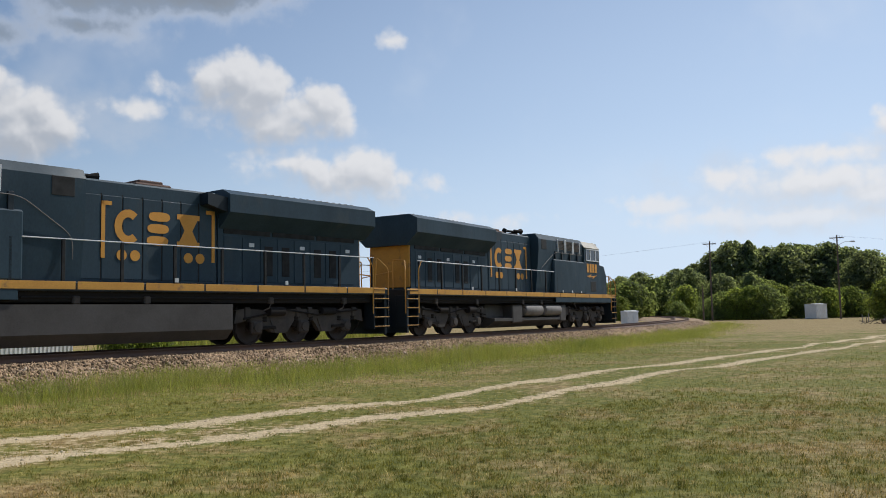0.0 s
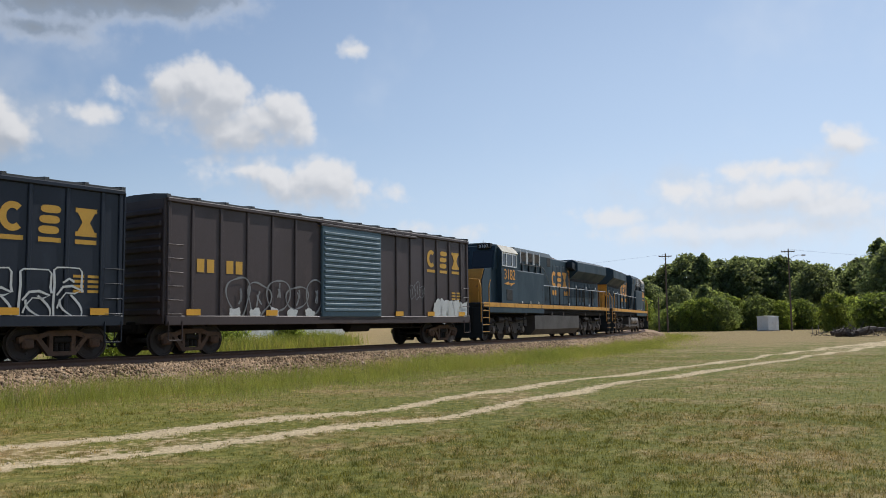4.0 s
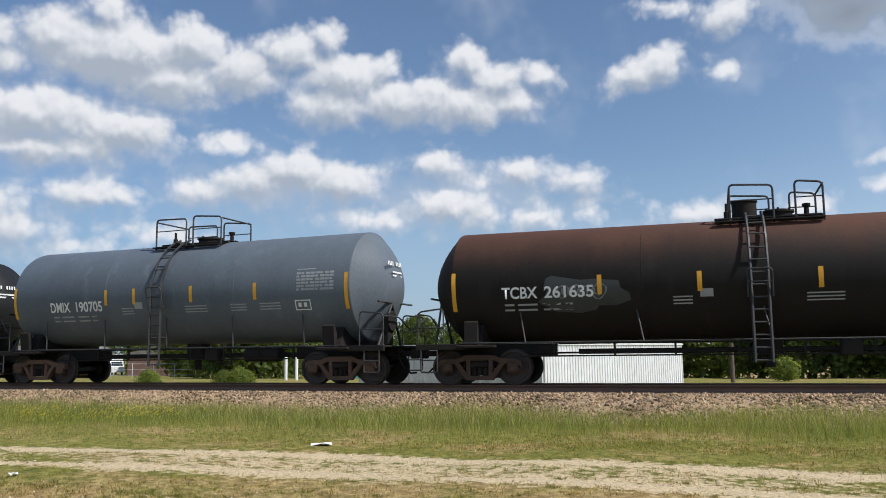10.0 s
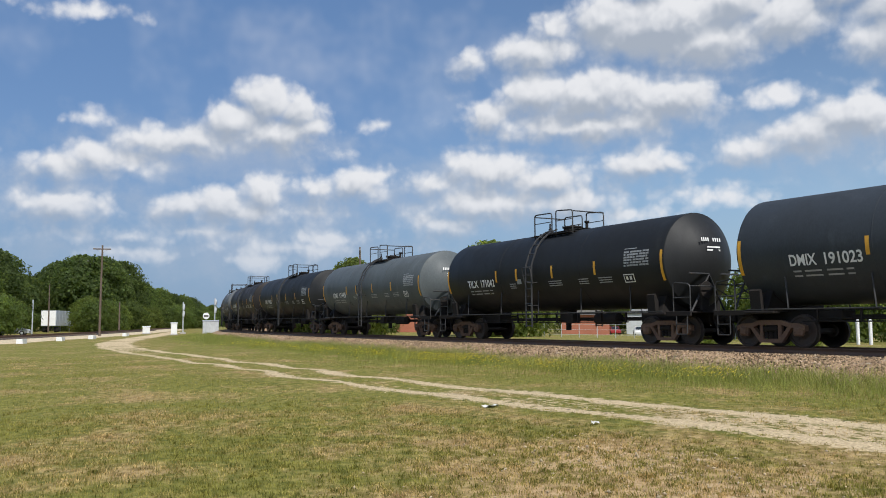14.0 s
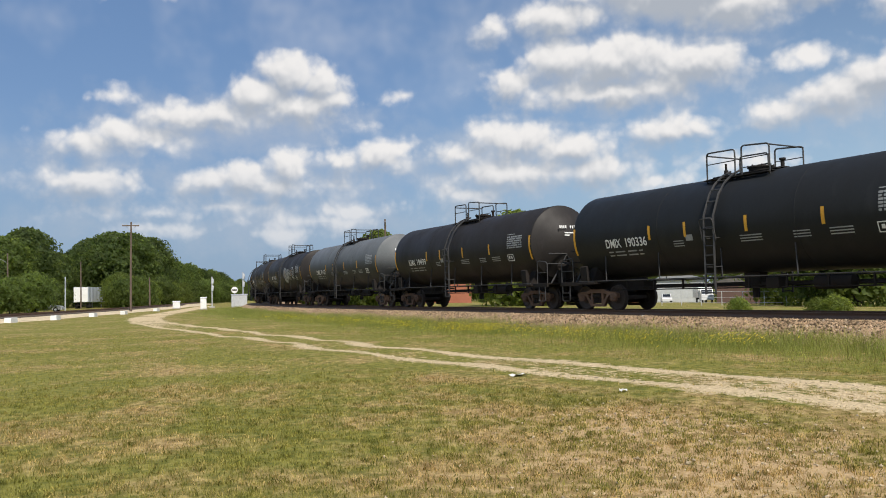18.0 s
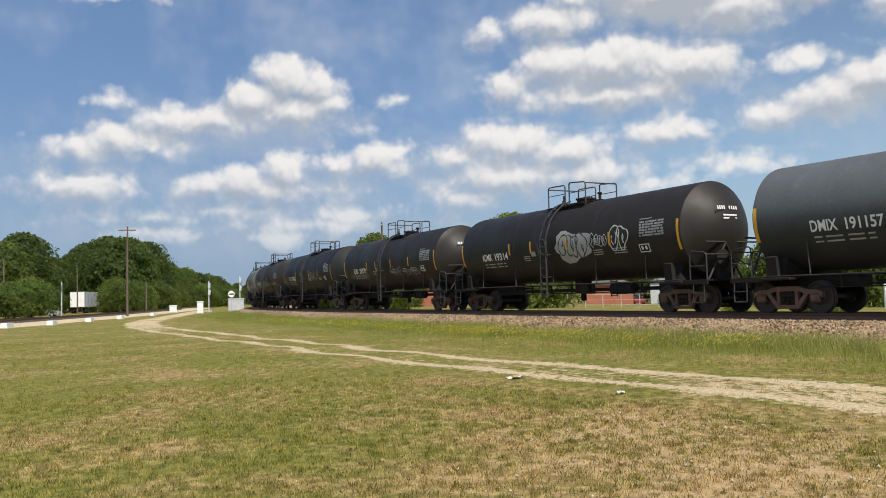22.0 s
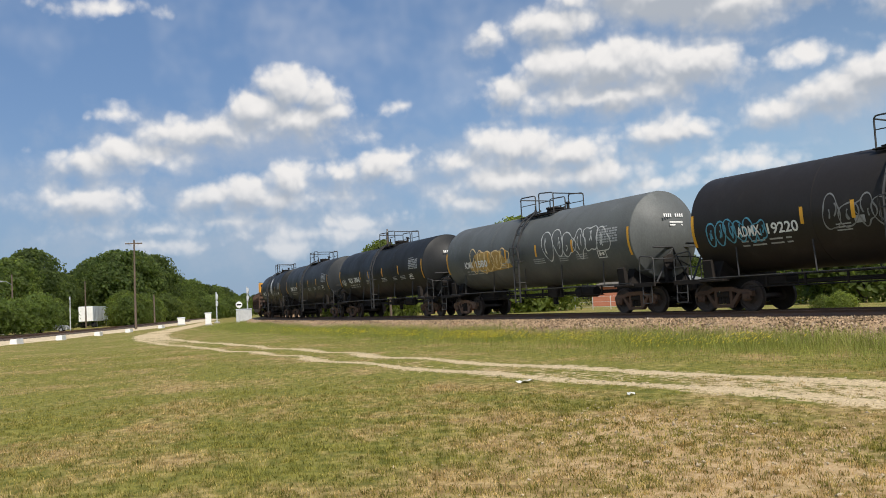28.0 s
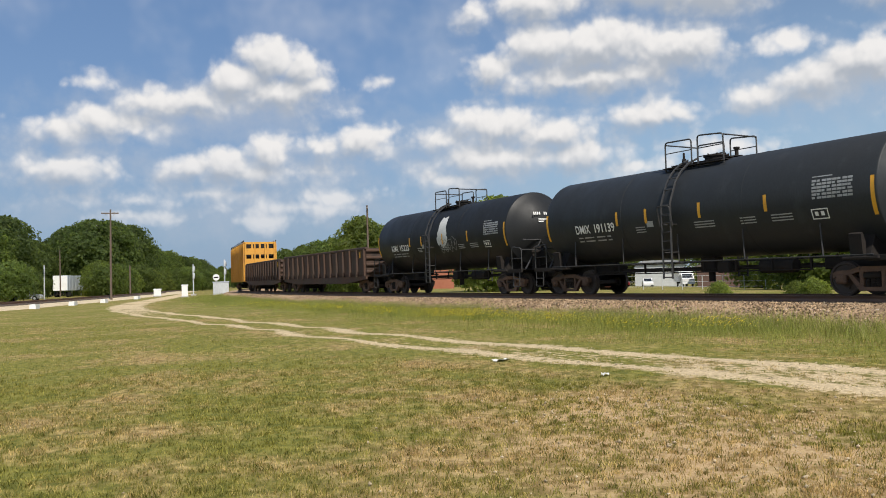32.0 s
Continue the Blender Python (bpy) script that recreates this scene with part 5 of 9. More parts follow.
SPRAY_WHITE, SPRAY_GREY, SPRAY_GOLD, SPRAY_BLUE = ("white", (0.6, 0.6, 0.58)), ("grey", (0.2, 0.2, 0.2)), ("gold", (0.5, 0.3, 0.06)), ("blue", (0.08, 0.3, 0.42))
COAL, SLATE, UMBER, ASH = (0.015, 0.016, 0.017), (0.04, 0.046, 0.053), (0.023, 0.0195, 0.0175), (0.122, 0.13, 0.135)
TANKS = [
    (5, COAL, "coal_brown", "TCBX 261665", "long black tank car with rust-brown top and white diamond placard", 1, True,
     tags(placard, tag_lines(-2.6, -0.75, 1.5, 0.7, 5, 4, SPRAY_GREY, 0.035))),
    (6, (0.02, 0.017, 0.015), "umber_brown", "TCBX 261635", "long dark tank car, top stained rust brown, grey overpainted panel", 1, True,
     tags(placard, fill(-4.4, -0.35, 2.1, 0.85, 3, ("dull", (0.035, 0.04, 0.04))), tag_lines(-5.0, -0.45, 1.2, 0.35, 4, 9, SPRAY_GREY, 0.04))),
    (7, (0.118, 0.138, 0.162), "blue_grey", "DMIX 190705", "blue-grey tank car with caged ladder and white stencils", 0, False, None),
    (8, COAL, "coal", "VTGX 17311", "black tank car with a lighter repainted patch and peaked railing", 2, False,
     tags(fill(1.6, 0.85, 3.6, 0.55, 7, ("dull", (0.035, 0.04, 0.04))), tag_lines(-1.0, -0.95, 3.2, 0.4, 8, 5, SPRAY_GREY, 0.03))),
    (9, SLATE, "slate", "DMIX 191023", "dark slate-grey tank car with white stencils", 0, False, None),
    (10, COAL, "coal", "TILX 171042", "glossy black tank car with tall yellow reflector strips", 0, False, None),
    (11, (0.095, 0.108, 0.112), "mid_grey", "ADMX 17449", "weathered mid-grey tank car with rusty underframe", 0, False, None),
    (12, COAL, "coal", "DMIX 190336", "clean black tank car with white stencils", 0, False, None),
    (13, UMBER, "umber", "ADMX 19499", "brownish-black tank car with dusty pale end", 0, False, None),
    (14, ASH, "ash", "DMIX 191157", "pale grey tank car, darker towards the bottom", 0, False, None),
    (15, UMBER, "umber", "ADMX 19314", "brownish-black tank car sprayed with white bubble tags", 0, False,
     tags(fill(1.35, -0.25, 2.15, 1.15, 21, ("pale", (0.36, 0.36, 0.34))), tag_lines(0.5, -0.75, 1.7, 1.0, 3, 22, ("ink", (0.012, 0.012, 0.013)), 0.07), tag_lines(2.5, -0.4, 0.9, 0.5, 4, 23, SPRAY_WHITE, 0.035),
          tag_lines(3.6, -0.7, 0.9, 1.1, 2, 24, SPRAY_WHITE, 0.06))),
    (16, UMBER, "umber", "ADMX 19370", "brownish-black tank car with small pale sprayed tags", 0, False,
     tags(tag_lines(-5.7, -0.95, 1.2, 0.5, 5, 31, SPRAY_GREY, 0.03), tag_lines(-4.1, -0.95, 1.4, 0.45, 5, 32, SPRAY_GREY, 0.035), tag_lines(1.1, -0.85, 1.1, 0.5, 4, 33, SPRAY_GREY, 0.035),
          tag_lines(2.7, -0.9, 1.9, 0.4, 7, 34, SPRAY_GREY, 0.035))),
    (17, COAL, "coal", "TILX 170643", "black tank car with one looping gold tag", 0, False, tag_lines(0.9, -0.6, 1.7, 0.55, 6, 41, ("straw", (0.4, 0.36, 0.22)), 0.04)),
    (18, UMBER, "umber", "ADMX 19220", "brown-black tank car sprayed with blue and pale tags", 0, False,
     tags(tag_lines(-6.4, -0.75, 2.2, 0.8, 6, 51, SPRAY_BLUE, 0.06), tag_lines(-2.3, -0.75, 3.0, 1.0, 6, 52, SPRAY_GREY, 0.05))),
    (19, (0.105, 0.112, 0.11), "dove_grey", "ADMX 1580", "dove-grey tank car with gold and white bubble tags", 0, False,
     tags(fill(-2.9, -0.35, 3.2, 0.95, 61, ("gold", (0.42, 0.25, 0.06))), tag_lines(-4.5, -0.85, 3.3, 1.1, 5, 62, ("cream", (0.6, 0.58, 0.45)), 0.06),
          tag_lines(1.5, -0.6, 4.2, 1.2, 6, 63, SPRAY_WHITE, 0.05))),
    (20, COAL, "coal", "TILX 170945", "black tank car with a faint blue smear of paint", 0, False,
     tags(tag_lines(-6.4, -0.65, 0.7, 0.4, 3, 71, SPRAY_WHITE, 0.04), fill(-1.3, -0.2, 0.7, 0.5, 72, ("blue_dark", (0.02, 0.06, 0.14))))),
    (21, (0.026, 0.029, 0.032), "graphite", "DMIX 191139", "graphite-grey tank car with white stencils and ringed end", 0, False, None),
    (22, COAL, "coal", "ADMX 15223", "sooty black tank car with a white sprayed flame patch", 0, False,
     tags(fill(0.9, 0.2, 0.9, 1.5, 81, ("white", (0.6, 0.6, 0.58))), tag_lines(0.6, -0.8, 1.6, 0.7, 4, 82, SPRAY_GREY, 0.04))),
]


# ---------------------------------------------------------------- box cars
def mark_blocks(name, put, u, v, size, mat, parent, gap=1.28, under=True):
    """The railroad's large emblem as three plain blocks: an open ring, a stack of bars and a waisted block."""
    s = size

    def shape(k, outlines):
        g = Geo()
        for pts in outlines:
            g.add([put(u + (k * gap + a) * s, v + b * s, 0.012) for a, b in pts], [tuple(range(len(pts)))])
        out = part(name, g.mesh(name, mat, False), mat, parent)
        if under:
            bars(name + "_rule", [(u + k * gap * s, v - 0.28 * s, u + (k * gap + 0.8) * s, v - 0.12 * s)], put, mat, parent, 0.012)
        return out

    # a thick ring left open on one side
    turns = [radians(48 + 264 * i / 14) for i in range(15)]
    ring = [[(0.43 + 0.43 * math.cos(p), 0.5 + 0.5 * math.sin(p)), (0.43 + 0.43 * math.cos(q), 0.5 + 0.5 * math.sin(q)), (0.43 + 0.2 * math.cos(q), 0.5 + 0.27 * math.sin(q)), (0.43 + 0.2 * math.cos(p), 0.5 + 0.27 * math.sin(p))]
            for p, q in zip(turns, turns[1:])]
    shape(0, ring)
    # three stacked bars with rounded ends
    shape(1, [[(c + 0.36 * math.copysign(abs(math.cos(t)) ** 0.5, math.cos(t)), m + 0.14 * math.sin(t)) for t in [2 * math.pi * i / 16 for i in range(16)]] for c, m in ((0.42, 0.86), (0.38, 0.5), (0.36, 0.14))])
    # a waisted block with serifs
    shape(2, [[(0.0, 0.0), (0.8, 0.0), (0.8, 0.16), (0.0, 0.16)], [(0.08, 0.16), (0.72, 0.16), (0.54, 0.5), (0.26, 0.5)], [(0.26, 0.5), (0.54, 0.5), (0.72, 0.84), (0.08, 0.84)], [(0.0, 0.84), (0.8, 0.84), (0.8, 1.0), (0.0, 1.0)]])


def box_car(length, skin, label, posts, door, roof_kind, height=4.6, number="", number_size=0.42, marks_mat=None, door_mat=None):
    car = thing("box_car", label, "box car", group="box cars of the train")
    half, w, floor = length / 2 - 0.62, 1.46, 1.02
    top = height
    part("body", Geo().box(-half, -w, floor, half, w, top - 0.12, 0.03), skin, car)
    # roof with raised seams
    def roof():
        rise = 0.16 if roof_kind == "peaked" else 0.07
        g = Geo().prism([(-w - 0.03, top - 0.14), (-w - 0.03, top - 0.06), (-0.9, top + rise * 0.6 - 0.04), (0, top + rise - 0.04), (0.9, top + rise * 0.6 - 0.04), (w + 0.03, top - 0.06), (w + 0.03, top - 0.14)], -half - 0.02, half + 0.02)
        n = 15
        for k in range(n + 1):
            x = -half + 0.05 + (2 * half - 0.1) * k / n
            g.prism([(-w - 0.045, top - 0.14), (-w - 0.045, top - 0.02), (-0.9, top + rise * 0.6), (0, top + rise), (0.9, top + rise * 0.6), (w + 0.045, top - 0.02), (w + 0.045, top - 0.14)], x - 0.06, x + 0.06)
        return g
    part("roof", roof, material("galvanised_roof", (0.075, 0.076, 0.078), (0.04, 0.038, 0.036), rough=0.6, scale=1.0, fine=20.0), car)
    d0, d1 = door
    for s in (-1, 1):
        # posts along the side
        at = [-half + 0.1] + [x for x in posts] + [half - 0.1]
        for x in at:
            part("side_post", lambda x=x, s=s: Geo().box(x - 0.06, *sorted((s * w, s * (w + 0.045)))[:1], floor + 0.1, x + 0.06, sorted((s * w, s * (w + 0.045)))[1], top - 0.12, 0.02), skin, car, "")
        ys = sorted((s * (w - 0.01), s * (w + 0.09)))
        part("side_sill", lambda ys=ys: Geo().box(-half, ys[0], floor - 0.14, half, ys[1], floor + 0.14, 0.02), skin, car)
        if roof_kind == "peaked":
            part("belly_sill", lambda ys=ys: Geo().prism([(-half + 3.2, floor - 0.13), (half - 3.2, floor - 0.13), (half - 3.9, floor - 0.36), (-half + 3.9, floor - 0.36)], ys[0] + 0.01, ys[1] - 0.01, "xz"), skin, car)
        part("top_chord", lambda ys=ys: Geo().box(-half, ys[0], top - 0.24, half, ys[1], top - 0.12, 0.02), skin, car)
        def door_geo(s=s):
            y0, y1 = sorted((s * w, s * (w + 0.12)))
            g = Geo().box(d0, y0, floor + 0.12, d1, y1, top - 0.3, 0.02)
            return g
        door_kind = "ribbed" if roof_kind == "flat" else "plug"
        part("sliding_door", door_geo, door_mat or skin, car, "horizontally ribbed sliding door" if door_kind == "ribbed" else "plug door with vertical lock rods")
        if door_kind == "ribbed":
            for k in range(15):
                z = floor + 0.3 + (top - floor - 0.75) * k / 15
                part("door_rib", lambda z=z, s=s: Geo().box(d0 + 0.08, min(s * (w + 0.11), s * (w + 0.165)), z, d1 - 0.08, max(s * (w + 0.11), s * (w + 0.165)), z + (top - floor - 0.75) / 15 * 0.55, 0.02), door_mat or skin, car)
        else:
            for x in (d0 + 0.05, (d0 + d1) / 2 - 0.5, (d0 + d1) / 2 + 0.5, d1 - 0.05):
                part("lock_rod", lambda x=x, s=s: Geo().tube([(x, s * (w + 0.2), floor + 0.1), (x, s * (w + 0.2), top - 0.32)], 0.03, 6), skin, car)
            for z in (1.6, 2.2, 2.75, 3.3, 3.9):
                part("door_rib", lambda z=z, s=s: Geo().box(d0 + 0.1, min(s * (w + 0.1), s * (w + 0.15)), z, d1 - 0.1, max(s * (w + 0.1), s * (w + 0.15)), z + 0.08, 0.01), skin, car)
        part("door_track", lambda ys=ys, s=s: Geo().box(d0 - 0.1, ys[0], floor, d1 + 2.4, ys[1] + (0.06 if s > 0 else 0.0), floor + 0.1, 0.01), skin, car)
        part("upper_track", lambda ys=ys, s=s: Geo().box(d0 - 0.1, ys[0] - (0.06 if s < 0 else 0), top - 0.34, d1 + 2.4, ys[1], top - 0.26, 0.01), skin, car)
        # horizontal stiffening bars between the posts
        if roof_kind == "peaked":
            xs = sorted(at)
            for a, b in zip(xs, xs[1:]):
                if b - a < 0.5 or (a >= d0 - 0.1 and b <= d1 + 0.1):
                    continue
                for z in (2.05, 2.85, 3.55):
                    part("panel_bead", lambda a=a, b=b, z=z, s=s: Geo().box(a + 0.13, min(s * (w - 0.02), s * (w + 0.05)), z, b - 0.13, max(s * (w - 0.02), s * (w + 0.05)), z + 0.17, 0.04), skin, car)
        for e in (-1, 1):
            x = e * (half - 0.3)
            def ladder(x=x, s=s, e=e):
                g = Geo()
                for k in range(6 if e < 0 else 4):
                    z = 1.2 + k * 0.4
                    g.tube(rounded([(x - 0.27, s * w, z), (x - 0.27, s * (w + 0.09), z), (x + 0.27, s * (w + 0.09), z), (x + 0.27, s * w, z)], 0.03, 2), 0.013, 5)
                return g.tube(rounded([(x - 0.24, s * (w + 0.1), 1.0), (x - 0.24, s * (w + 0.1), 0.45), (x + 0.24, s * (w + 0.1), 0.45), (x + 0.24, s * (w + 0.1), 1.0)], 0.05), 0.02)
            part("corner_grab", ladder, skin, car)
    # corrugated ends
    for e in (-1, 1):
        def end(e=e):
            return Geo().box(min(e * (half - 0.02), e * (half + 0.03)), -w + 0.1, floor - 0.1, max(e * (half - 0.02), e * (half + 0.03)), w - 0.1, top - 0.14, 0.005)
        part("end_wall", end, skin, car)
        for k in range(9):
            z = floor + 0.15 + (top - floor - 0.4) * k / 9
            part("end_rib", lambda z=z, e=e: Geo().box(min(e * (half + 0.02), e * (half + 0.12)), -w + 0.12, z, max(e * (half + 0.02), e * (half + 0.12)), w - 0.12, z + 0.2, 0.05), skin, car)
        for s in (-1, 1):
            part("end_post", lambda s=s, e=e: Geo().box(min(e * half, e * (half + 0.07)), min(s * w, s * (w - 0.1)), floor - 0.1, max(e * half, e * (half + 0.07)), max(s * w, s * (w - 0.1)), top - 0.14, 0.02), skin, car)
        def sill(e=e):
            a, b = sorted((e * (half - 2.9), e * (length / 2 - 0.6)))
            return Geo().box(a, -0.35, 0.66, b, 0.35, 1.02, 0.03).box(*sorted((e * (length / 2 - 2.25), e * (length / 2 - 1.75)))[:1], -1.3, 0.78, sorted((e * (length / 2 - 2.25), e * (length / 2 - 1.75)))[1], 1.3, 1.02, 0.04)
        part("underframe", sill, UNDER(), car)
        coupler(car, e, length)
        bogie(car, e * (length / 2 - 2.0))
    part("centre_sill", Geo().box(-half + 2, -0.3, 0.72, half - 2, 0.3, 1.0, 0.02).box(-1.6, -1.2, 0.74, -0.6, -0.6, 1.0, 0.03).turned([(0.4, 0.22), (1.6, 0.22)], 14, "x", (0, -0.9, 0.8))
         .tube([(-half + 2.4, -0.7, 0.72), (half - 2.4, -0.7, 0.72)], 0.03), UNDER(), car)
    put = flat_side(w)
    gold = material("gold_emblem", (0.62, 0.34, 0.04), (0.5, 0.27, 0.04), rough=0.6, scale=2.0, fine=40.0, bump=0.0)
    raised = flat_side(w + 0.0)
    mark_blocks("emblem", raised, half - 3.3 if roof_kind == "flat" else half - 4.1, 3.22, 0.74, gold, car, gap=1.3 if roof_kind == "flat" else 1.66)
    # plain blocks for the owner's mark, then the number, set between the posts
    marks_at = (1.12, 1.5, 2.27, 2.65) if roof_kind == "flat" else (1.2, 1.78, 2.42, 3.0)
    for a in marks_at:
        bars("road_mark", [(-half + a, 2.45, -half + a + 0.28, 2.85)], put, gold, car, 0.012)
    if number:
        pieces = (number[:2], number[2:4], number[4:]) if roof_kind == "flat" else (number[:3], number[3:])
        for k, digits in enumerate(pieces):
            lettering("car_number", digits, number_size, -half + 1.14 + k * (1.1 if roof_kind == "flat" else 1.24), 1.8, put, gold, car, 0.012, 0.72 if len(digits) == 2 else 0.98)
    for k, x in enumerate((-half + 0.95, -half * 0.5, -half * 0.15, half * 0.1, half * 0.35, half * 0.62, half - 0.7)):
        bars("reflector_strip", [(x - 0.26, floor + 0.15, x + 0.26, floor + 0.33)] if roof_kind != "brown" else [(x - 0.06, floor + 0.5, x + 0.06, floor + 1.0)], flat_side(w + 0.09), YELLOW(), car, 0.006)
    bars("small_stencil", [(half - 1.4 + (k % 2) * 0.4, 1.75 + 0.13 * (k // 2), half - 1.1 + (k % 2) * 0.4, 1.82 + 0.13 * (k // 2)) for k in range(8)], put, gold, car, 0.012)
    return car


def side_tags(car, y, *each):
    put = flat_side(y)
    for e in each:
        e(car, put, 0.0, 0.0)


# ---------------------------------------------------------------- gondolas and the tall yellow car
def gondola(length, top, label):
    rusty = paint("gondola_rust", (0.06, 0.038, 0.028), (0.11, 0.06, 0.04), (0.035, 0.027, 0.024), rough=0.85)
    car = thing("gondola", label, "gondola", group="gondolas of the train")
    half, w = length / 2 - 0.6, 1.5
    part("floor", Geo().box(-half, -w, 0.98, half, w, 1.12, 0.02), rusty, car)
    for s in (-1, 1):
        y0, y1 = sorted((s * (w - 0.06), s * w))
        part("side_wall", Geo().box(-half, y0, 1.0, half, y1, top, 0.01), rusty, car)
        part("top_rail", Geo().box(-half - 0.03, y0 - 0.05, top - 0.1, half + 0.03, y1 + 0.05, top + 0.06, 0.03), rusty, car)
        part("side_sill", Geo().prism([(-half, 1.02), (half, 1.02), (half, 0.84), (half * 0.62, 0.6), (-half * 0.62, 0.6), (-half, 0.84)], *sorted((s * (w - 0.08), s * (w + 0.02))), "xz"), rusty, car)
        for k in range(15):
            x = -half + 0.12 + (2 * half - 0.24) * k / 14
            part("side_post", Geo().prism([(x - 0.1, 1.0), (x + 0.1, 1.0), (x + 0.06, top - 0.08), (x - 0.06, top - 0.08)], *sorted((s * w, s * (w + 0.13))), "xz"), rusty, car)
    for e in (-1, 1):
        x0, x1 = sorted((e * (half - 0.06), e * half))
        part("end_wall", Geo().box(x0, -w, 1.0, x1, w, top, 0.01), rusty, car)
        for k in range(4):
            z = 1.2 + (top - 1.35) * k / 3.2
            a, b = sorted((e * half, e * (half + 0.12)))
            part("end_rib", Geo().box(a, -w, z, b, w, z + 0.16, 0.03), rusty, car)
        part("underframe", Geo().box(*sorted((e * (half - 2.7), e * (length / 2 - 0.6)))[:1], -0.35, 0.68, sorted((e * (half - 2.7), e * (length / 2 - 0.6)))[1], 0.35, 1.0, 0.03), UNDER(), car)
        coupler(car, e, length)
        bogie(car, e * (length / 2 - 2.0))
    bars("yellow_mark", [(half - 1.1, top - 0.55, half - 0.85, top - 0.2)], flat_side(w), YELLOW(), car, 0.01)
    return car


def tall_yellow_car(length):
    skin = paint("yellow_paint", (0.62, 0.31, 0.045), (0.5, 0.22, 0.04), (0.28, 0.13, 0.05), rough=0.6)
    car = thing("high_sided_car", "tall faded-yellow freight car with ribbed sides and open end slots", "freight car")
    half, w, top = length / 2 - 0.6, 1.5, 4.78
    for s in (-1, 1):
        y0, y1 = sorted((s * (w - 0.07), s * w))
        part("side_wall", Geo().box(-half, y0, 1.0, half, y1, top, 0.01), skin, car)
        part("top_rail", Geo().box(-half, y0 - 0.05, top - 0.1, half, y1 + 0.06, top + 0.06, 0.02), skin, car)
        for k in range(13):
            x = -half + 0.12 + (2 * half - 0.24) * k / 12
            part("side_post", Geo().box(x - 0.09, min(s * w, s * (w + 0.12)), 0.95, x + 0.09, max(s * w, s * (w + 0.12)), top - 0.1, 0.02), skin, car)
            part("post_cap", Geo().box(x - 0.05, min(s * w, s * (w + 0.08)), top + 0.06, x + 0.05, max(s * w, s * (w + 0.08)), top + 0.22, 0.01), UNDER(), car)
    part("floor", Geo().box(-half, -w, 0.95, half, w, 1.1, 0.02), skin, car)
    # added dark sheet, stands in for the shaded inside behind the end slots
    part("bulkhead", Geo().box(half - 1.3, -w + 0.07, 1.1, half - 1.2, w - 0.07, top - 0.05, 0.01), UNDER(), car)
    for e in (-1, 1):
        x0, x1 = sorted((e * (half - 0.07), e * half))
        part("end_wall", Geo().box(x0, -w, 1.0, x1, w, 3.2 if e > 0 else top, 0.01), skin, car)
        for z0, z1 in ((3.6, 4.2), (4.62, top + 0.05)) if e > 0 else ():
            part("end_plank", Geo().box(x0, -w, z0, x1, w, z1, 0.01), skin, car)
        for y in (-w + 0.1, -0.75, 0.0, 0.75, w - 0.1) if e > 0 else ():
            part("end_bar", Geo().box(x0 + 0.004, y - 0.09, 3.15, x1 - 0.004, y + 0.09, 4.65, 0.01), skin, car)
        for y in (-w + 0.1, -0.5, 0.5, w - 0.1):
            part("end_post", Geo().box(min(e * half, e * (half + 0.1)), y - 0.07, 0.95, max(e * half, e * (half + 0.1)), y + 0.07, top, 0.02), skin, car)
        part("underframe", Geo().box(*sorted((e * (half - 2.7), e * (length / 2 - 0.6)))[:1], -0.35, 0.68, sorted((e * (half - 2.7), e * (length / 2 - 0.6)))[1], 0.35, 1.0, 0.03), UNDER(), car)
        coupler(car, e, length)
        bogie(car, e * (length / 2 - 2.0))
    return car

# ---------------------------------------------------------------- locomotives
STEEL = lambda: material("worn_step_steel", (0.16, 0.15, 0.14), (0.1, 0.09, 0.085), rough=0.6, scale=3.0)
NAVY = lambda: paint("navy_paint", (0.03, 0.055, 0.074), (0.021, 0.041, 0.057), (0.042, 0.058, 0.068), rough=0.55, amount=0.8, spec=0.25)
AMBER = lambda: material("amber_paint", (0.6, 0.30, 0.04), (0.48, 0.22, 0.035), rough=0.6, scale=1.0, fine=30.0, amount=0.6, bump=0.03, third=(0.25, 0.13, 0.05))
LOCOFRAME = lambda: material("dusty_truck_steel", (0.062, 0.054, 0.048), (0.12, 0.097, 0.08), rough=0.85, scale=3.0, fine=35.0, spec=0.25, third=(0.05, 0.045, 0.042))
DARKNAVY = lambda: paint("shadow_navy_paint", (0.012, 0.02, 0.027), rough=0.5)


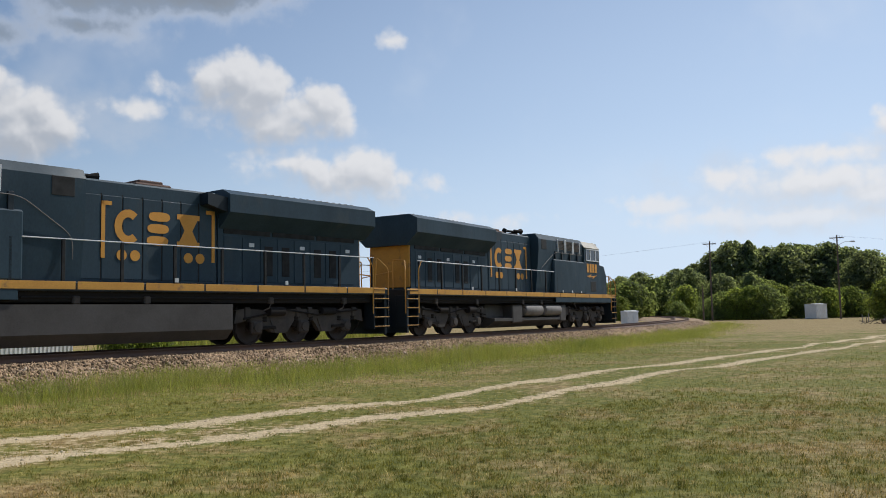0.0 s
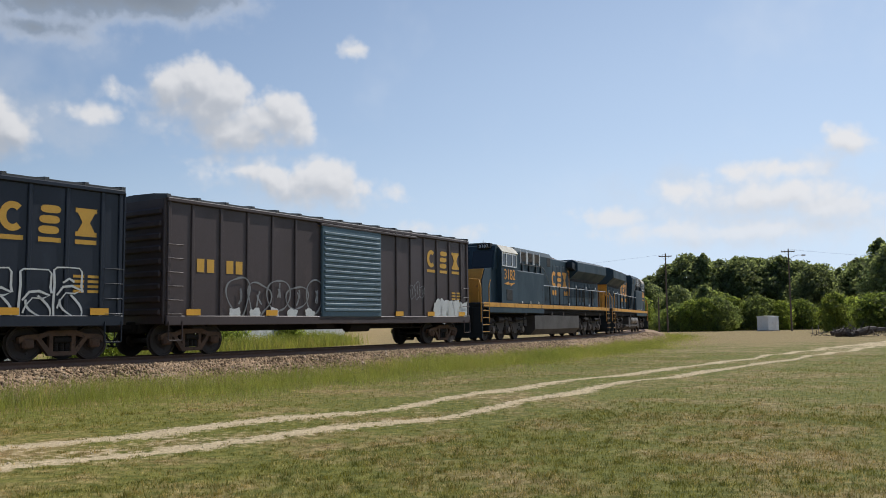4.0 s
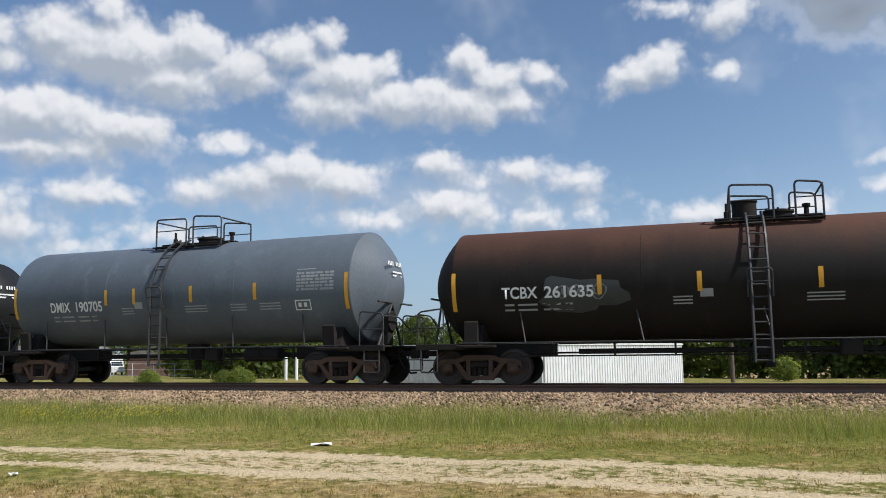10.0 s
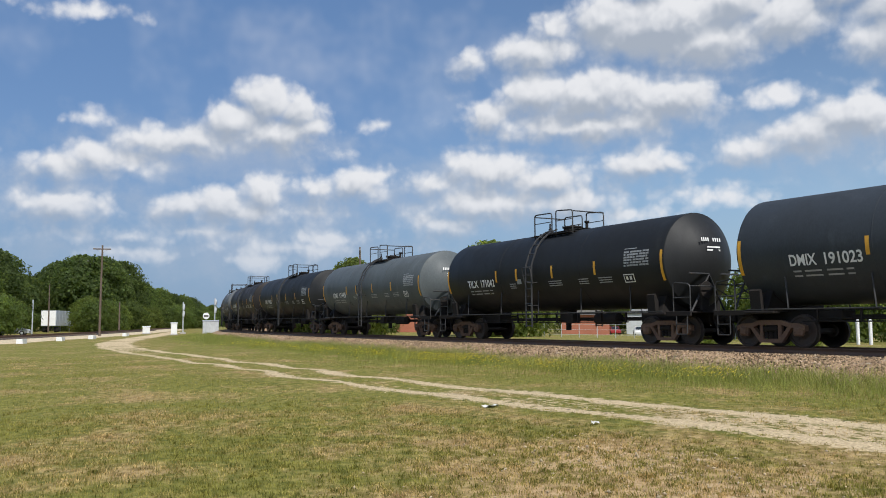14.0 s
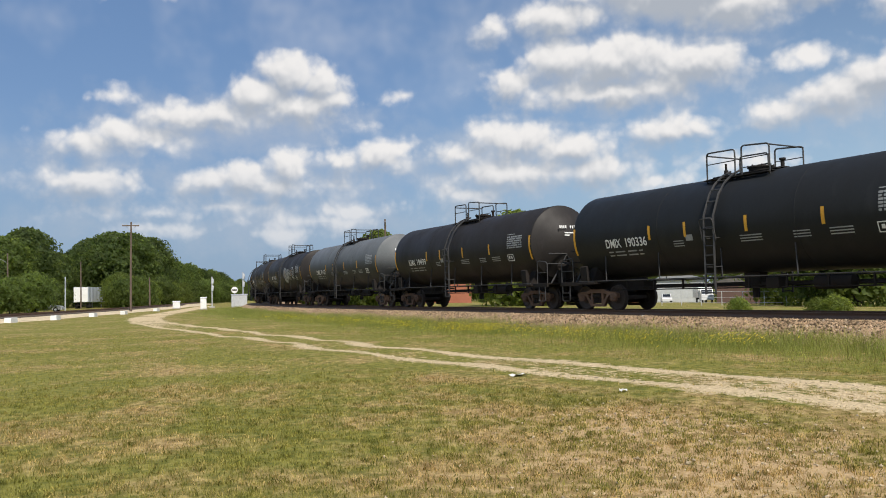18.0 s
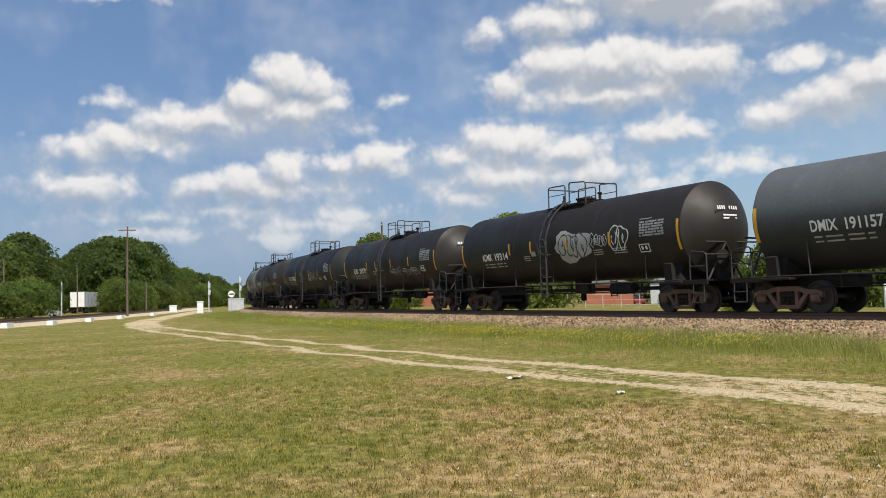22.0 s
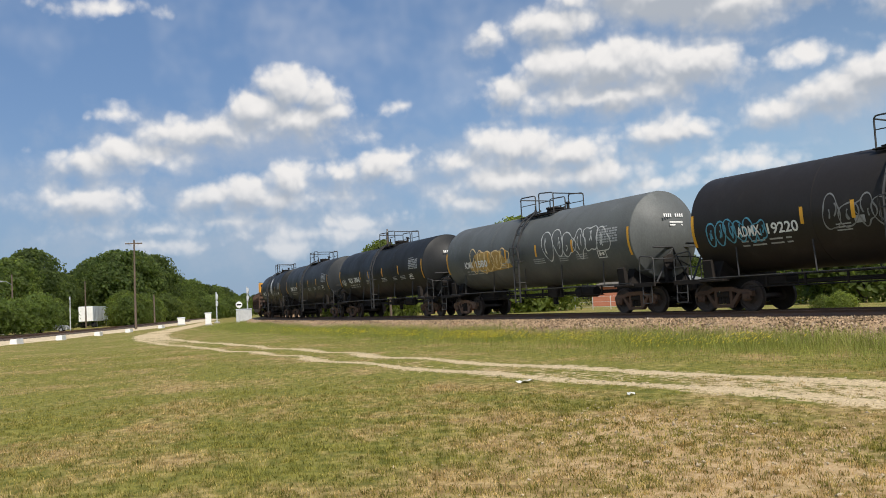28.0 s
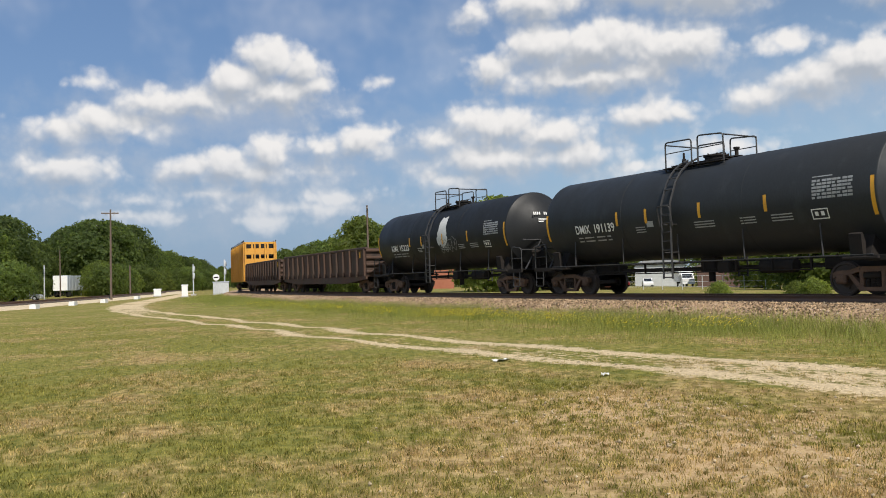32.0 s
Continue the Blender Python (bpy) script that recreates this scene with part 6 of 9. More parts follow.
def loco_truck(loco, x):
    ob = part("truck", lambda: Geo().box(-2.5, -0.6, 0.55, 2.5, 0.6, 0.9, 0.05).box(-0.4, -1.1, 0.5, 0.4, 1.1, 0.95, 0.06), UNDER(), loco, "", "loco_bolster")
    ob.matrix_basis = pose(x, 0, 0)
    for s in (-1, 1):
        def cast(s=s):
            y0, y1 = sorted((s * 0.98, s * 1.16))
            g = Geo()
            g.prism([(-2.78, 0.66), (-2.7, 1.06), (-2.35, 1.12), (-1.75, 1.08), (-1.45, 0.93), (-1.0, 0.88), (-0.6, 1.08), (0.6, 1.1), (1.0, 0.88), (1.45, 0.93), (1.75, 1.08), (2.35, 1.12), (2.7, 1.06), (2.78, 0.66),
                     (2.3, 0.74), (1.62, 0.56), (1.3, 0.36), (0.7, 0.36), (0.42, 0.72), (-0.42, 0.72), (-0.7, 0.36), (-1.3, 0.36), (-1.62, 0.56), (-2.3, 0.74)], y0, y1, "xz")
            for a in (-2.3, -0.25, 0.25, 2.3):
                g.box(a - 0.1, *sorted((s * 1.12, s * 1.22))[:1], 0.82, a + 0.1, sorted((s * 1.12, s * 1.22))[1], 1.16, 0.03)
            for a in (-1.0, 1.0):
                g.prism([(a - 0.42, 0.78), (a + 0.42, 0.78), (a + 0.22, 0.34), (a - 0.22, 0.34)], y0 + 0.02 * s, y1 + 0.03 * s, "xz")
            return g
        part("side_frame", cast, LOCOFRAME(), ob, "", ("loco_frame", s))
        for a in (-1.93, 0.0, 1.93):
            part("axle_box", lambda a=a, s=s: Geo().block(a, s * 1.12, 0.53, 0.42, 0.22, 0.42, 0.06).turned([(s * 1.2, 0.17), (s * 1.27, 0.15), (s * 1.28, 0.05)], 16, "y", (a, 0, 0.53)), LOCOFRAME(), ob, "", ("axlebox", a, s))
            for q in (-0.32, 0.32):
                coil = part("coil_spring", lambda s=s: Geo().turned([(0.7, 0.1), (0.74, 0.12), (0.78, 0.1), (0.82, 0.12), (0.86, 0.1)], 12, "z"), UNDER(), ob, "", "loco_coil")
                coil.matrix_basis = pose(a + q, s * 1.1, 0)
        part("brake_cylinder", lambda s=s: Geo().turned([(-0.3, 0.12), (0.3, 0.12), (0.34, 0.05)], 14, "x", (-1.0, s * 1.26, 1.02)).turned([(-0.3, 0.15), (0.3, 0.15), (0.34, 0.05)], 14, "x", (1.25, s * 1.26, 1.02)).box(-2.1, min(s * 1.16, s * 1.24), 0.46, -1.2, max(s * 1.16, s * 1.24), 0.56, 0.02).box(1.2, min(s * 1.16, s * 1.24), 0.46, 2.1, max(s * 1.16, s * 1.24), 0.56, 0.02)
             .tube([(-2.4, s * 1.25, 1.06), (-0.5, s * 1.27, 0.9), (0.8, s * 1.25, 1.08), (2.5, s * 1.25, 0.8)], 0.03), UNDER(), ob, "", ("lococyl", s))
        part("sand_hose", lambda s=s: Geo().tube(rounded([(-2.6, s * 1.05, 1.2), (-2.7, s * 1.05, 0.6), (-2.5, s * 0.85, 0.2)], 0.15), 0.025).tube(rounded([(2.6, s * 1.05, 1.2), (2.7, s * 1.05, 0.6), (2.5, s * 0.85, 0.2)], 0.15), 0.025), UNDER(), ob, "", ("sand", s))
    for a in (-1.93, 0.0, 1.93):
        wheelset(a, 0.53, ob)
    return ob


def locomotive(length, label, number):
    loco = thing("locomotive", label, "locomotive", group="locomotives of the train")
    navy, amber, dark = NAVY(), AMBER(), DARKNAVY()
    half = length / 2
    deck = 1.82
    part("underframe", Geo().box(-half + 0.55, -1.35, 1.3, half - 0.55, 1.35, 1.62, 0.03).box(-half + 0.5, -0.4, 0.75, half - 0.5, 0.4, 1.32, 0.03), UNDER(), loco)
    part("walkway", Geo().box(-half + 0.5, -1.5, 1.58, half - 0.5, 1.5, deck, 0.02), dark, loco)
    # long hood
    part("engine_hood", Geo().box(-3.7, -0.98, deck, 0.7, 0.98, 4.62, 0.06), navy, loco)
    part("rear_hood", Geo().prism([(-0.98, deck), (0.98, deck), (0.98, 3.9), (0.6, 4.3), (-0.6, 4.3), (-0.98, 3.9)], -9.75, -3.7), navy, loco)
    part("rear_end_panel", Geo().box(-9.82, -0.96, deck + 0.1, -9.745, 0.96, 4.0, 0.02), amber, loco, "amber-yellow rear end sheet")
    # radiator with overhanging wings
    part("radiator_cab", Geo().prism([(-0.99, 3.55), (-1.52, 4.02), (-1.52, 4.56), (-1.15, 4.74), (1.15, 4.74), (1.52, 4.56), (1.52, 4.02), (0.99, 3.55)], -10.05, -3.75), navy, loco, "dark blue radiator with overhanging wings")
    part("radiator_wing_front", Geo().prism([(-3.75, 4.02), (-3.75, 4.46), (-3.05, 4.55), (-3.05, 4.2)], -1.4, 1.4, "xz"), dark, loco)
    part("radiator_grille", Geo().box(-9.6, -1.0, 4.72, -5.2, 1.0, 4.78, 0.02), dark, loco)
    for k in range(14):
        part("grille_bar", lambda k=k: Geo().box(-9.5 + k * 0.3, -0.95, 4.775, -9.42 + k * 0.3, 0.95, 4.80), dark, loco, "", ("grille", k))
    # inverter and blower section behind the cab
    part("blower_cab", Geo().prism([(-1.2, deck), (1.2, deck), (1.42, 3.95), (1.42, 4.5), (1.25, 4.76), (-1.25, 4.76), (-1.42, 4.5), (-1.42, 3.95)], 0.7, 6.2), navy, loco)
    part("auxiliary_cab", Geo().box(2.3, -1.5, deck, 6.3, 1.5, 3.55, 0.05), navy, loco)
    # cab and nose
    part("cab", Geo().prism([(-1.5, deck), (1.5, deck), (1.5, 4.3), (1.22, 4.66), (0.6, 4.8), (-0.6, 4.8), (-1.22, 4.66), (-1.5, 4.3)], 6.2, 8.35), navy, loco)
    part("cab_roof", Geo().prism([(-1.51, 4.34), (-1.23, 4.68), (-0.62, 4.81), (0.62, 4.81), (1.23, 4.68), (1.51, 4.34), (1.535, 4.37), (1.25, 4.72), (0.63, 4.85), (-0.63, 4.85), (-1.25, 4.72), (-1.535, 4.37)], 6.15, 8.3),
         material("bleached_roof", (0.5, 0.47, 0.4), (0.36, 0.33, 0.28), rough=0.7, scale=1.5), loco, "sun-bleached pale cab roof")
    part("cab_front", Geo().prism([(8.35, 3.5), (8.35, 4.72), (8.5, 4.66), (8.85, 3.45)], -1.28, 1.28, "xz"), navy, loco)
    for s in (-1, 1):
        part("windshield", Geo().prism([(8.59, 4.42), (8.84, 3.58), (8.80, 3.57), (8.55, 4.41)], *sorted((s * 0.1, s * 1.2)), "xz"), glass("cab_glass"), loco)
    part("nose", Geo().prism([(8.3, deck), (10.05, deck), (10.05, 2.9), (9.7, 3.45), (8.3, 3.62)], -1.22, 1.22, "xz"), navy, loco)
    part("nose_face", Geo().prism([(10.04, deck + 0.02), (10.12, deck + 0.02), (10.1, 2.9), (9.76, 3.46), (9.7, 3.42), (10.04, 2.86)], -1.16, 1.16, "xz"), amber, loco, "amber-yellow nose face")
    for z in (3.05, 3.25):
        part("headlight", Geo().turned([(10.02, 0.1), (10.1, 0.1), (10.12, 0.08)], 14, "x", (0, -0.85, z - 0.05)), material("lamp_lens", (0.6, 0.6, 0.58), rough=0.2, bump=0.0), loco)
    for x, y in ((10.4, 0.62), (10.4, -0.62)):
        part("ditch_light", Geo().turned([(10.3, 0.13), (10.42, 0.13), (10.44, 0.1)], 14, "x", (0, y, 1.45)), material("lamp_lens", (0.6, 0.6, 0.58)), loco)
    for x in (-9.84,):
        for y in (-0.5, -0.32):
            part("rear_headlight", Geo().turned([(x - 0.06, 0.08), (x + 0.05, 0.1)], 12, "x", (0, y, 3.72)), material("lamp_lens", (0.6, 0.6, 0.58)), loco)
    gold = material("loco_gold", (0.66, 0.30, 0.035), (0.55, 0.24, 0.03), rough=0.55, scale=2.0, fine=40.0, bump=0.0)
    pale = material("pale_alloy", (0.62, 0.63, 0.63), (0.48, 0.48, 0.48), rough=0.45, scale=3.0)
    vent = material("vent_dark", (0.012, 0.012, 0.012), rough=0.8, scale=4.0)
    for s in (-1, 1):
        put = flat_side(1.5, s)
        # yellow sill stripe, in lengths between the stanchions
        for k in range(11):
            x0 = -half + 0.62 + k * (length - 1.24) / 11
            part("sill_stripe", lambda x0=x0, s=s: Geo().box(x0 + 0.03, *sorted((s * 1.5, s * 1.512))[:1], 1.63, x0 + (length - 1.24) / 11 - 0.03, sorted((s * 1.5, s * 1.512))[1], 1.83, 0.003), amber, loco, "", ("stripe", k, s, length))
        # skirt below the stripe at the cab end, and rodding, valves and lamps hung under the sill
        part("side_skirt", lambda s=s: Geo().box(2.4, min(s * 1.44, s * 1.5), 1.36, 10.0, max(s * 1.44, s * 1.5), 1.62, 0.01), navy, loco, "", ("skirt", s))
        part("sill_pipe", lambda s=s: Geo().tube([(-9.6, s * 1.38, 1.42), (2.3, s * 1.38, 1.42)], 0.03).tube([(-9.2, s * 1.32, 1.3), (-3.2, s * 1.32, 1.3)], 0.022), UNDER(), loco, "", ("sillpipe", s))
        for x in (-8.6, -5.4, -1.1, 0.9, 4.9):
            part("sill_valve", lambda x=x, s=s: Geo().block(x, s * 1.36, 1.36, 0.2, 0.14, 0.22, 0.03).tube([(x, s * 1.4, 1.3), (x + 0.1, s * 1.42, 1.12), (x + 0.3, s * 1.38, 1.05)], 0.02, 5), LOCOFRAME(), loco, "", ("sillvalve", x, s))
        # handrail and stanchions
        xs = [-9.9, -8.3, -6.7, -5.1, -3.5, -1.9, -0.3, 1.3, 2.6]
        for x in xs:
            part("stanchion", lambda x=x, s=s: Geo().box(x - 0.045, *sorted((s * 1.44, s * 1.5))[:1], deck, x + 0.045, sorted((s * 1.44, s * 1.5))[1], 2.9, 0.01), vent, loco, "", ("stanchion", x, s))
        part("handrail", Geo().tube([(-10.0, s * 1.47, 2.9), (2.7, s * 1.47, 2.9)], 0.018), pale, loco, "", ("handrail", s))
        # cab windows
        for a, b in ((6.45, 6.95), (7.02, 7.72), (7.78, 8.25)):
            part("cab_window", lambda a=a, b=b, s=s: Geo().box(a, min(s * 1.495, s * 1.512), 3.68, b, max(s * 1.495, s * 1.512), 4.28, 0.004), glass("cab_glass"), loco, "", ("cabwin", a, s))
            def surround(a=a, b=b, s=s):
                g = Geo()
                y0, y1 = sorted((s * 1.5, s * 1.53))
                for q in ((a - 0.04, 3.64, a + 0.02, 4.32), (b - 0.02, 3.64, b + 0.04, 4.32), (a, 3.64, b, 3.69), (a, 4.27, b, 4.32)):
                    g.box(q[0], y0, q[1], q[2], y1, q[3], 0.006)
                return g
            part("window_frame", surround, pale, loco, "pale alloy window frame", ("cabframe", a, s))
        # number under the windows and the lightning bolt below it
        if number:
            lettering("cab_number", number, 0.72, -8.05 if s > 0 else 6.4, 3.02, put, gold, loco, 0.014, 1.45, bold=0.004)
        else:
            bars("cab_number", [(-8.0 + k * 0.38 if s > 0 else 6.5 + k * 0.38, 3.02, -7.72 + k * 0.38 if s > 0 else 6.78 + k * 0.38, 3.5) for k in range(4)], put, gold, loco, 0.014)
        c = -7.3 if s > 0 else 7.2
        part("bolt_stripe", Geo().add([put(c + u, 2.78 + v, 0.014) for u, v in ((-0.75, 0.02), (-0.1, 0.14), (-0.12, 0.04), (0.72, 0.1), (0.05, -0.1), (0.08, 0.0), (-0.4, -0.04))], [(0, 1, 2, 6), (2, 3, 4, 5), (2, 5, 6)]).mesh("bolt_stripe", gold, False), gold, loco)
        part("door_grille", Geo().box(7.0, *sorted((s * 1.49, s * 1.515))[:1], 1.98, 7.75, sorted((s * 1.49, s * 1.515))[1], 2.52, 0.01), vent, loco, "", ("grilledoor", s))
        # vents along the blower section, framed in pale alloy
        for k in range(3):
            a = 2.95 + k * 0.98
            def louvre(a=a, s=s):
                g = Geo()
                for j in range(7):
                    z = 4.08 + j * 0.07
                    g.box(a, min(s * 1.40, s * 1.46), z, a + 0.72, max(s * 1.40, s * 1.46), z + 0.045)
                return g
            part("vent_louvre", louvre, material("louvre_dust", (0.055, 0.042, 0.032), (0.03, 0.025, 0.02), rough=0.85, scale=3.0), loco, "", ("louvre", k, s))
            for x in (a - 0.08, a + 0.76):
                part("vent_post", lambda x=x, s=s: Geo().box(x - 0.03, min(s * 1.41, s * 1.475), 3.95, x + 0.05, max(s * 1.41, s * 1.475), 4.6, 0.005), pale, loco)
        for x in (2.6, 3.4, 4.4, 5.4):
            part("blower_post", lambda x=x, s=s: Geo().box(x - 0.07, min(s * 1.40, s * 1.475), 3.5, x + 0.07, max(s * 1.40, s * 1.475), 3.98, 0.01), dark, loco, "", ("bpost", x, s))
        part("small_vent", Geo().box(1.0, *sorted((s * 1.4, s * 1.43))[:1], 4.0, 1.6, sorted((s * 1.4, s * 1.43))[1], 4.5, 0.01), vent, loco, "", ("svent", s))
        part("grab_pipe", Geo().tube(rounded([(5.9, s * 1.5, 3.9), (2.4, s * 1.5, 3.9), (1.0, s * 1.35, 3.0), (1.0, s * 1.35, 2.4)], 0.3), 0.014), STEEL(), loco, "", ("grab", s))
        # door leaves along the hood, each a raised panel
        for k in range(7):
            x = -3.6 + k * 0.61
            part("hood_door", lambda x=x, s=s: Geo().box(x, min(s * 0.97, s * 1.0), deck + 0.12, x + 0.57, max(s * 0.97, s * 1.0), 4.2, 0.01), navy, loco, "", ("hooddoor", k, s))
            part("door_seam", lambda x=x, s=s: Geo().box(x + 0.572, min(s * 0.97, s * 0.99), deck + 0.1, x + 0.608, max(s * 0.97, s * 0.99), 4.25), vent, loco, "", ("seam", k, s))
        for k in range(8):
            x = -9.45 + k * 0.7
            part("hood_door", lambda x=x, s=s: Geo().box(x, min(s * 0.97, s * 1.0), deck + 0.12, x + 0.64, max(s * 0.97, s * 1.0), 3.35, 0.01), navy, loco, "", ("reardoor", k, s))
            if k in (1, 2, 4, 5):
                part("door_vent", lambda x=x, s=s: Geo().box(x + 0.16, min(s * 0.99, s * 1.015), 2.15, x + 0.48, max(s * 0.99, s * 1.015), 3.1, 0.01), vent, loco, "", ("doorvent", k, s))
            if k in (0, 3, 6):
                part("builder_tag", lambda x=x, s=s: Geo().box(x + 0.2, min(s * 0.99, s * 1.012), 3.05, x + 0.4, max(s * 0.99, s * 1.012), 3.17, 0.004), pale, loco, "", ("tagplate", k, s))
        # dark intake screens under the radiator wings
        for k in range(3):
            a = -9.5 + k * 1.9
            part("intake_screen", lambda a=a, s=s: Geo().box(a, min(s * 0.97, s * 1.01), 3.42, a + 1.8, max(s * 0.97, s * 1.01), 3.92, 0.01), vent, loco, "", ("intake", k, s))
        # hood emblem: brackets, three blocks and pairs of discs
        hood = flat_side(1.0, s)
        u0 = -3.45 if s < 0 else -0.05
        bars("emblem_bracket", [(u0, 2.5, u0 + 0.11, 4.05), (u0, 3.94, u0 + 0.3, 4.05)], hood, gold, loco, 0.014)
        bars("emblem_bracket", [(u0 + 3.5, 2.5, u0 + 3.61, 4.05), (u0 + 3.3, 3.94, u0 + 3.61, 4.05)], hood, gold, loco, 0.014)
        mark_blocks("emblem", hood, u0 + 0.38, 2.92, 0.95, gold, loco, gap=1.02, under=False)
        for k in (0.45, 0.85, 2.55, 2.95):
            part("emblem_disc", Geo().turned([(s * 1.0, 0.15), (s * 1.016, 0.15)], 20, "y", ((u0 + k + 0.15) * -s, 0, 2.6)), gold, loco)
        # corner steps at both ends
        for e in (-1, 1):
            def steps(e=e, s=s):
                g = Geo()
                x0, x1 = sorted((e * (half - 0.45), e * (half - 1.2)))
                return g.box(x0 - 0.02, min(s * 1.0, s * 1.08), 0.36, x1 + 0.02, max(s * 1.0, s * 1.08), 1.6, 0.01)
            part("step_back", steps, dark, loco, "", ("losteps", e, s, length))
            xa, xb = sorted((e * (half - 0.45), e * (half - 1.2)))
            for k in range(5):
                part("step_tread", lambda k=k, s=s, xa=xa, xb=xb: Geo().box(xa, min(s * 1.08, s * 1.52), 0.42 + k * 0.33, xb, max(s * 1.08, s * 1.52), 0.455 + k * 0.33, 0.006), dark, loco, "", ("tread", k, e, s, length))
            for x in (xa - 0.02, xb - 0.02):
                part("step_side", lambda x=x, s=s: Geo().box(x, min(s * 1.05, s * 1.5), 0.36, x + 0.04, max(s * 1.05, s * 1.5), 1.58, 0.01), dark, loco, "", ("stepside", round(x, 2), s))
            for k in range(5):
                part("step_edge", lambda k=k, e=e, s=s: Geo().box(*sorted((e * (half - 0.45), e * (half - 1.2)))[:1], *sorted((s * 1.505, s * 1.53))[:1], 0.445 + k * 0.33, sorted((e * (half - 0.45), e * (half - 1.2)))[1], sorted((s * 1.505, s * 1.53))[1], 0.47 + k * 0.33, 0.004), amber, loco, "", ("edge", k, e, s, length))
            part("step_handrail", lambda e=e, s=s: Geo().tube(rounded([(e * (half - 0.42), s * 1.46, 0.9), (e * (half - 0.42), s * 1.46, 2.55), (e * (half - 0.75), s * 1.2, 2.95), (e * (half - 0.8), s * 1.15, deck)], 0.12), 0.024), amber, loco, "yellow step handrail", ("sthand", e, s, length))
            part("step_handrail", lambda e=e, s=s: Geo().tube(rounded([(e * (half - 1.25), s * 1.5, 0.9), (e * (half - 1.25), s * 1.5, 2.6), (e * (half - 1.5), s * 1.47, 2.9)], 0.12), 0.024), amber, loco, "yellow step handrail", ("sthand2", e, s, length))
        # small white lamps and tags along the sill
        for x in (-6.0, -2.0, 3.2, 4.4, 5.6):
            part("sill_tag", lambda x=x, s=s: Geo().box(x, min(s * 1.5, s * 1.52), 1.86, x + 0.12, max(s * 1.5, s * 1.52), 1.98, 0.004), pale, loco, "", ("silltag", x, s))
        if s < 0:
            # two air reservoirs above a shallow tank
            for x in (0.1, 2.25):
                part("air_reservoir", Geo().turned([(x - 0.98, 0.1), (x - 0.9, 0.26), (x - 0.8, 0.3), (x + 0.8, 0.3), (x + 0.9, 0.26), (x + 0.98, 0.1)], 20, "x", (0, -1.2, 0.98)),
                     material("reservoir_paint", (0.2, 0.18, 0.16), (0.12, 0.1, 0.085), rough=0.6, scale=1.5), loco, "dusty cylindrical air reservoir")
    part("fuel_tank", Geo().prism([(-1.45, 1.25), (1.45, 1.25), (1.45, 0.5), (1.15, 0.2), (-0.9, 0.2), (-1.4, 0.5), (-1.4, 0.62), (-0.9, 0.66), (-0.9, 1.25)], -3.9, 3.75),
         material("tank_dust", (0.06, 0.053, 0.048), (0.04, 0.035, 0.031), rough=0.7, scale=1.0, fine=20.0), loco, "dusty grey-brown fuel tank")
    part("tank_end_block", Geo().box(3.0, -1.42, 0.4, 3.75, -0.8, 1.25, 0.05).box(-2.2, -1.42, 0.4, -1.2, -0.8, 1.25, 0.05), material("tank_dust", (0.12, 0.11, 0.105)), loco)
    for e in (-1, 1):
        part("pilot_plow", Geo().prism([(-1.45, 0.18), (1.45, 0.18), (1.45, 1.6), (-1.45, 1.6)], *sorted((e * (half - 0.62), e * (half - 0.5)))), dark, loco, "dark end plate with steps")
        part("end_handrail", Geo().tube(rounded([(e * (half - 0.6), -0.75, deck), (e * (half - 0.6), -0.75, 2.95), (e * (half - 0.75), -1.2, 2.9)], 0.1), 0.024).tube(rounded([(e * (half - 0.6), 0.75, deck), (e * (half - 0.6), 0.75, 2.95), (e * (half - 0.75), 1.2, 2.9)], 0.1), 0.024)
             .tube([(e * (half - 0.6), -0.75, 2.5), (e * (half - 0.6), 0.75, 2.3)], 0.02), amber, loco, "yellow end handrail")
        loco_truck(loco, e * 6.95)
        coupler(loco, e, length)
    # roof fittings
    part("horn_cluster", Geo().box(-0.4, -0.5, 4.6, 0.3, -0.2, 4.76, 0.01).turned([(-0.4, 0.05), (0.1, 0.06), (0.35, 0.13)], 10, "x", (0, -0.35, 4.85)).turned([(-0.35, 0.13), (-0.1, 0.06), (0.2, 0.05)], 10, "x", (-0.1, -0.15, 4.88)).turned([(-0.3, 0.05), (0.1, 0.06), (0.4, 0.14)], 10, "x", (0.1, -0.55, 4.88)), UNDER(), loco, "dark three-chime horn")
    part("exhaust_stack", Geo().box(-2.4, -0.55, 4.6, -1.2, 0.55, 4.76, 0.05).box(-2.2, -0.4, 4.74, -1.4, 0.4, 4.86, 0.03), material("burnt_stack", (0.1, 0.06, 0.045), RUST, rough=0.85), loco, "rusty exhaust stack")
    part("roof_grab", Geo().tube(rounded([(6.9, -0.4, 4.82), (6.9, -0.4, 4.95), (7.3, -0.4, 4.95), (7.3, -0.4, 4.82)], 0.05), 0.015).tube([(7.8, 0.3, 4.84), (7.8, 0.3, 5.05)], 0.012), pale, loco)
    for y in (-0.7, 0.7):
        board = part("number_board", Geo().box(8.36, y - 0.36, 4.5, 8.66, y + 0.36, 4.78, 0.02), vent, loco)
        if number:
            lettering("board_number", number, 0.2, y - 0.26, 4.57, lambda u, v, off: (8.662 + off, u, v), pale, board, 0.004, 0.52)
    return loco


# ---------------------------------------------------------------- making up the train
TRAIN = [locomotive(LENGTHS[0], "navy blue diesel locomotive, cab forward, amber stripe along the sill", ""),
         locomotive(LENGTHS[1], "navy blue diesel locomotive running cab rearward, amber nose, pale roof", "3182")]
TRAIN[1]["reversed"] = 1


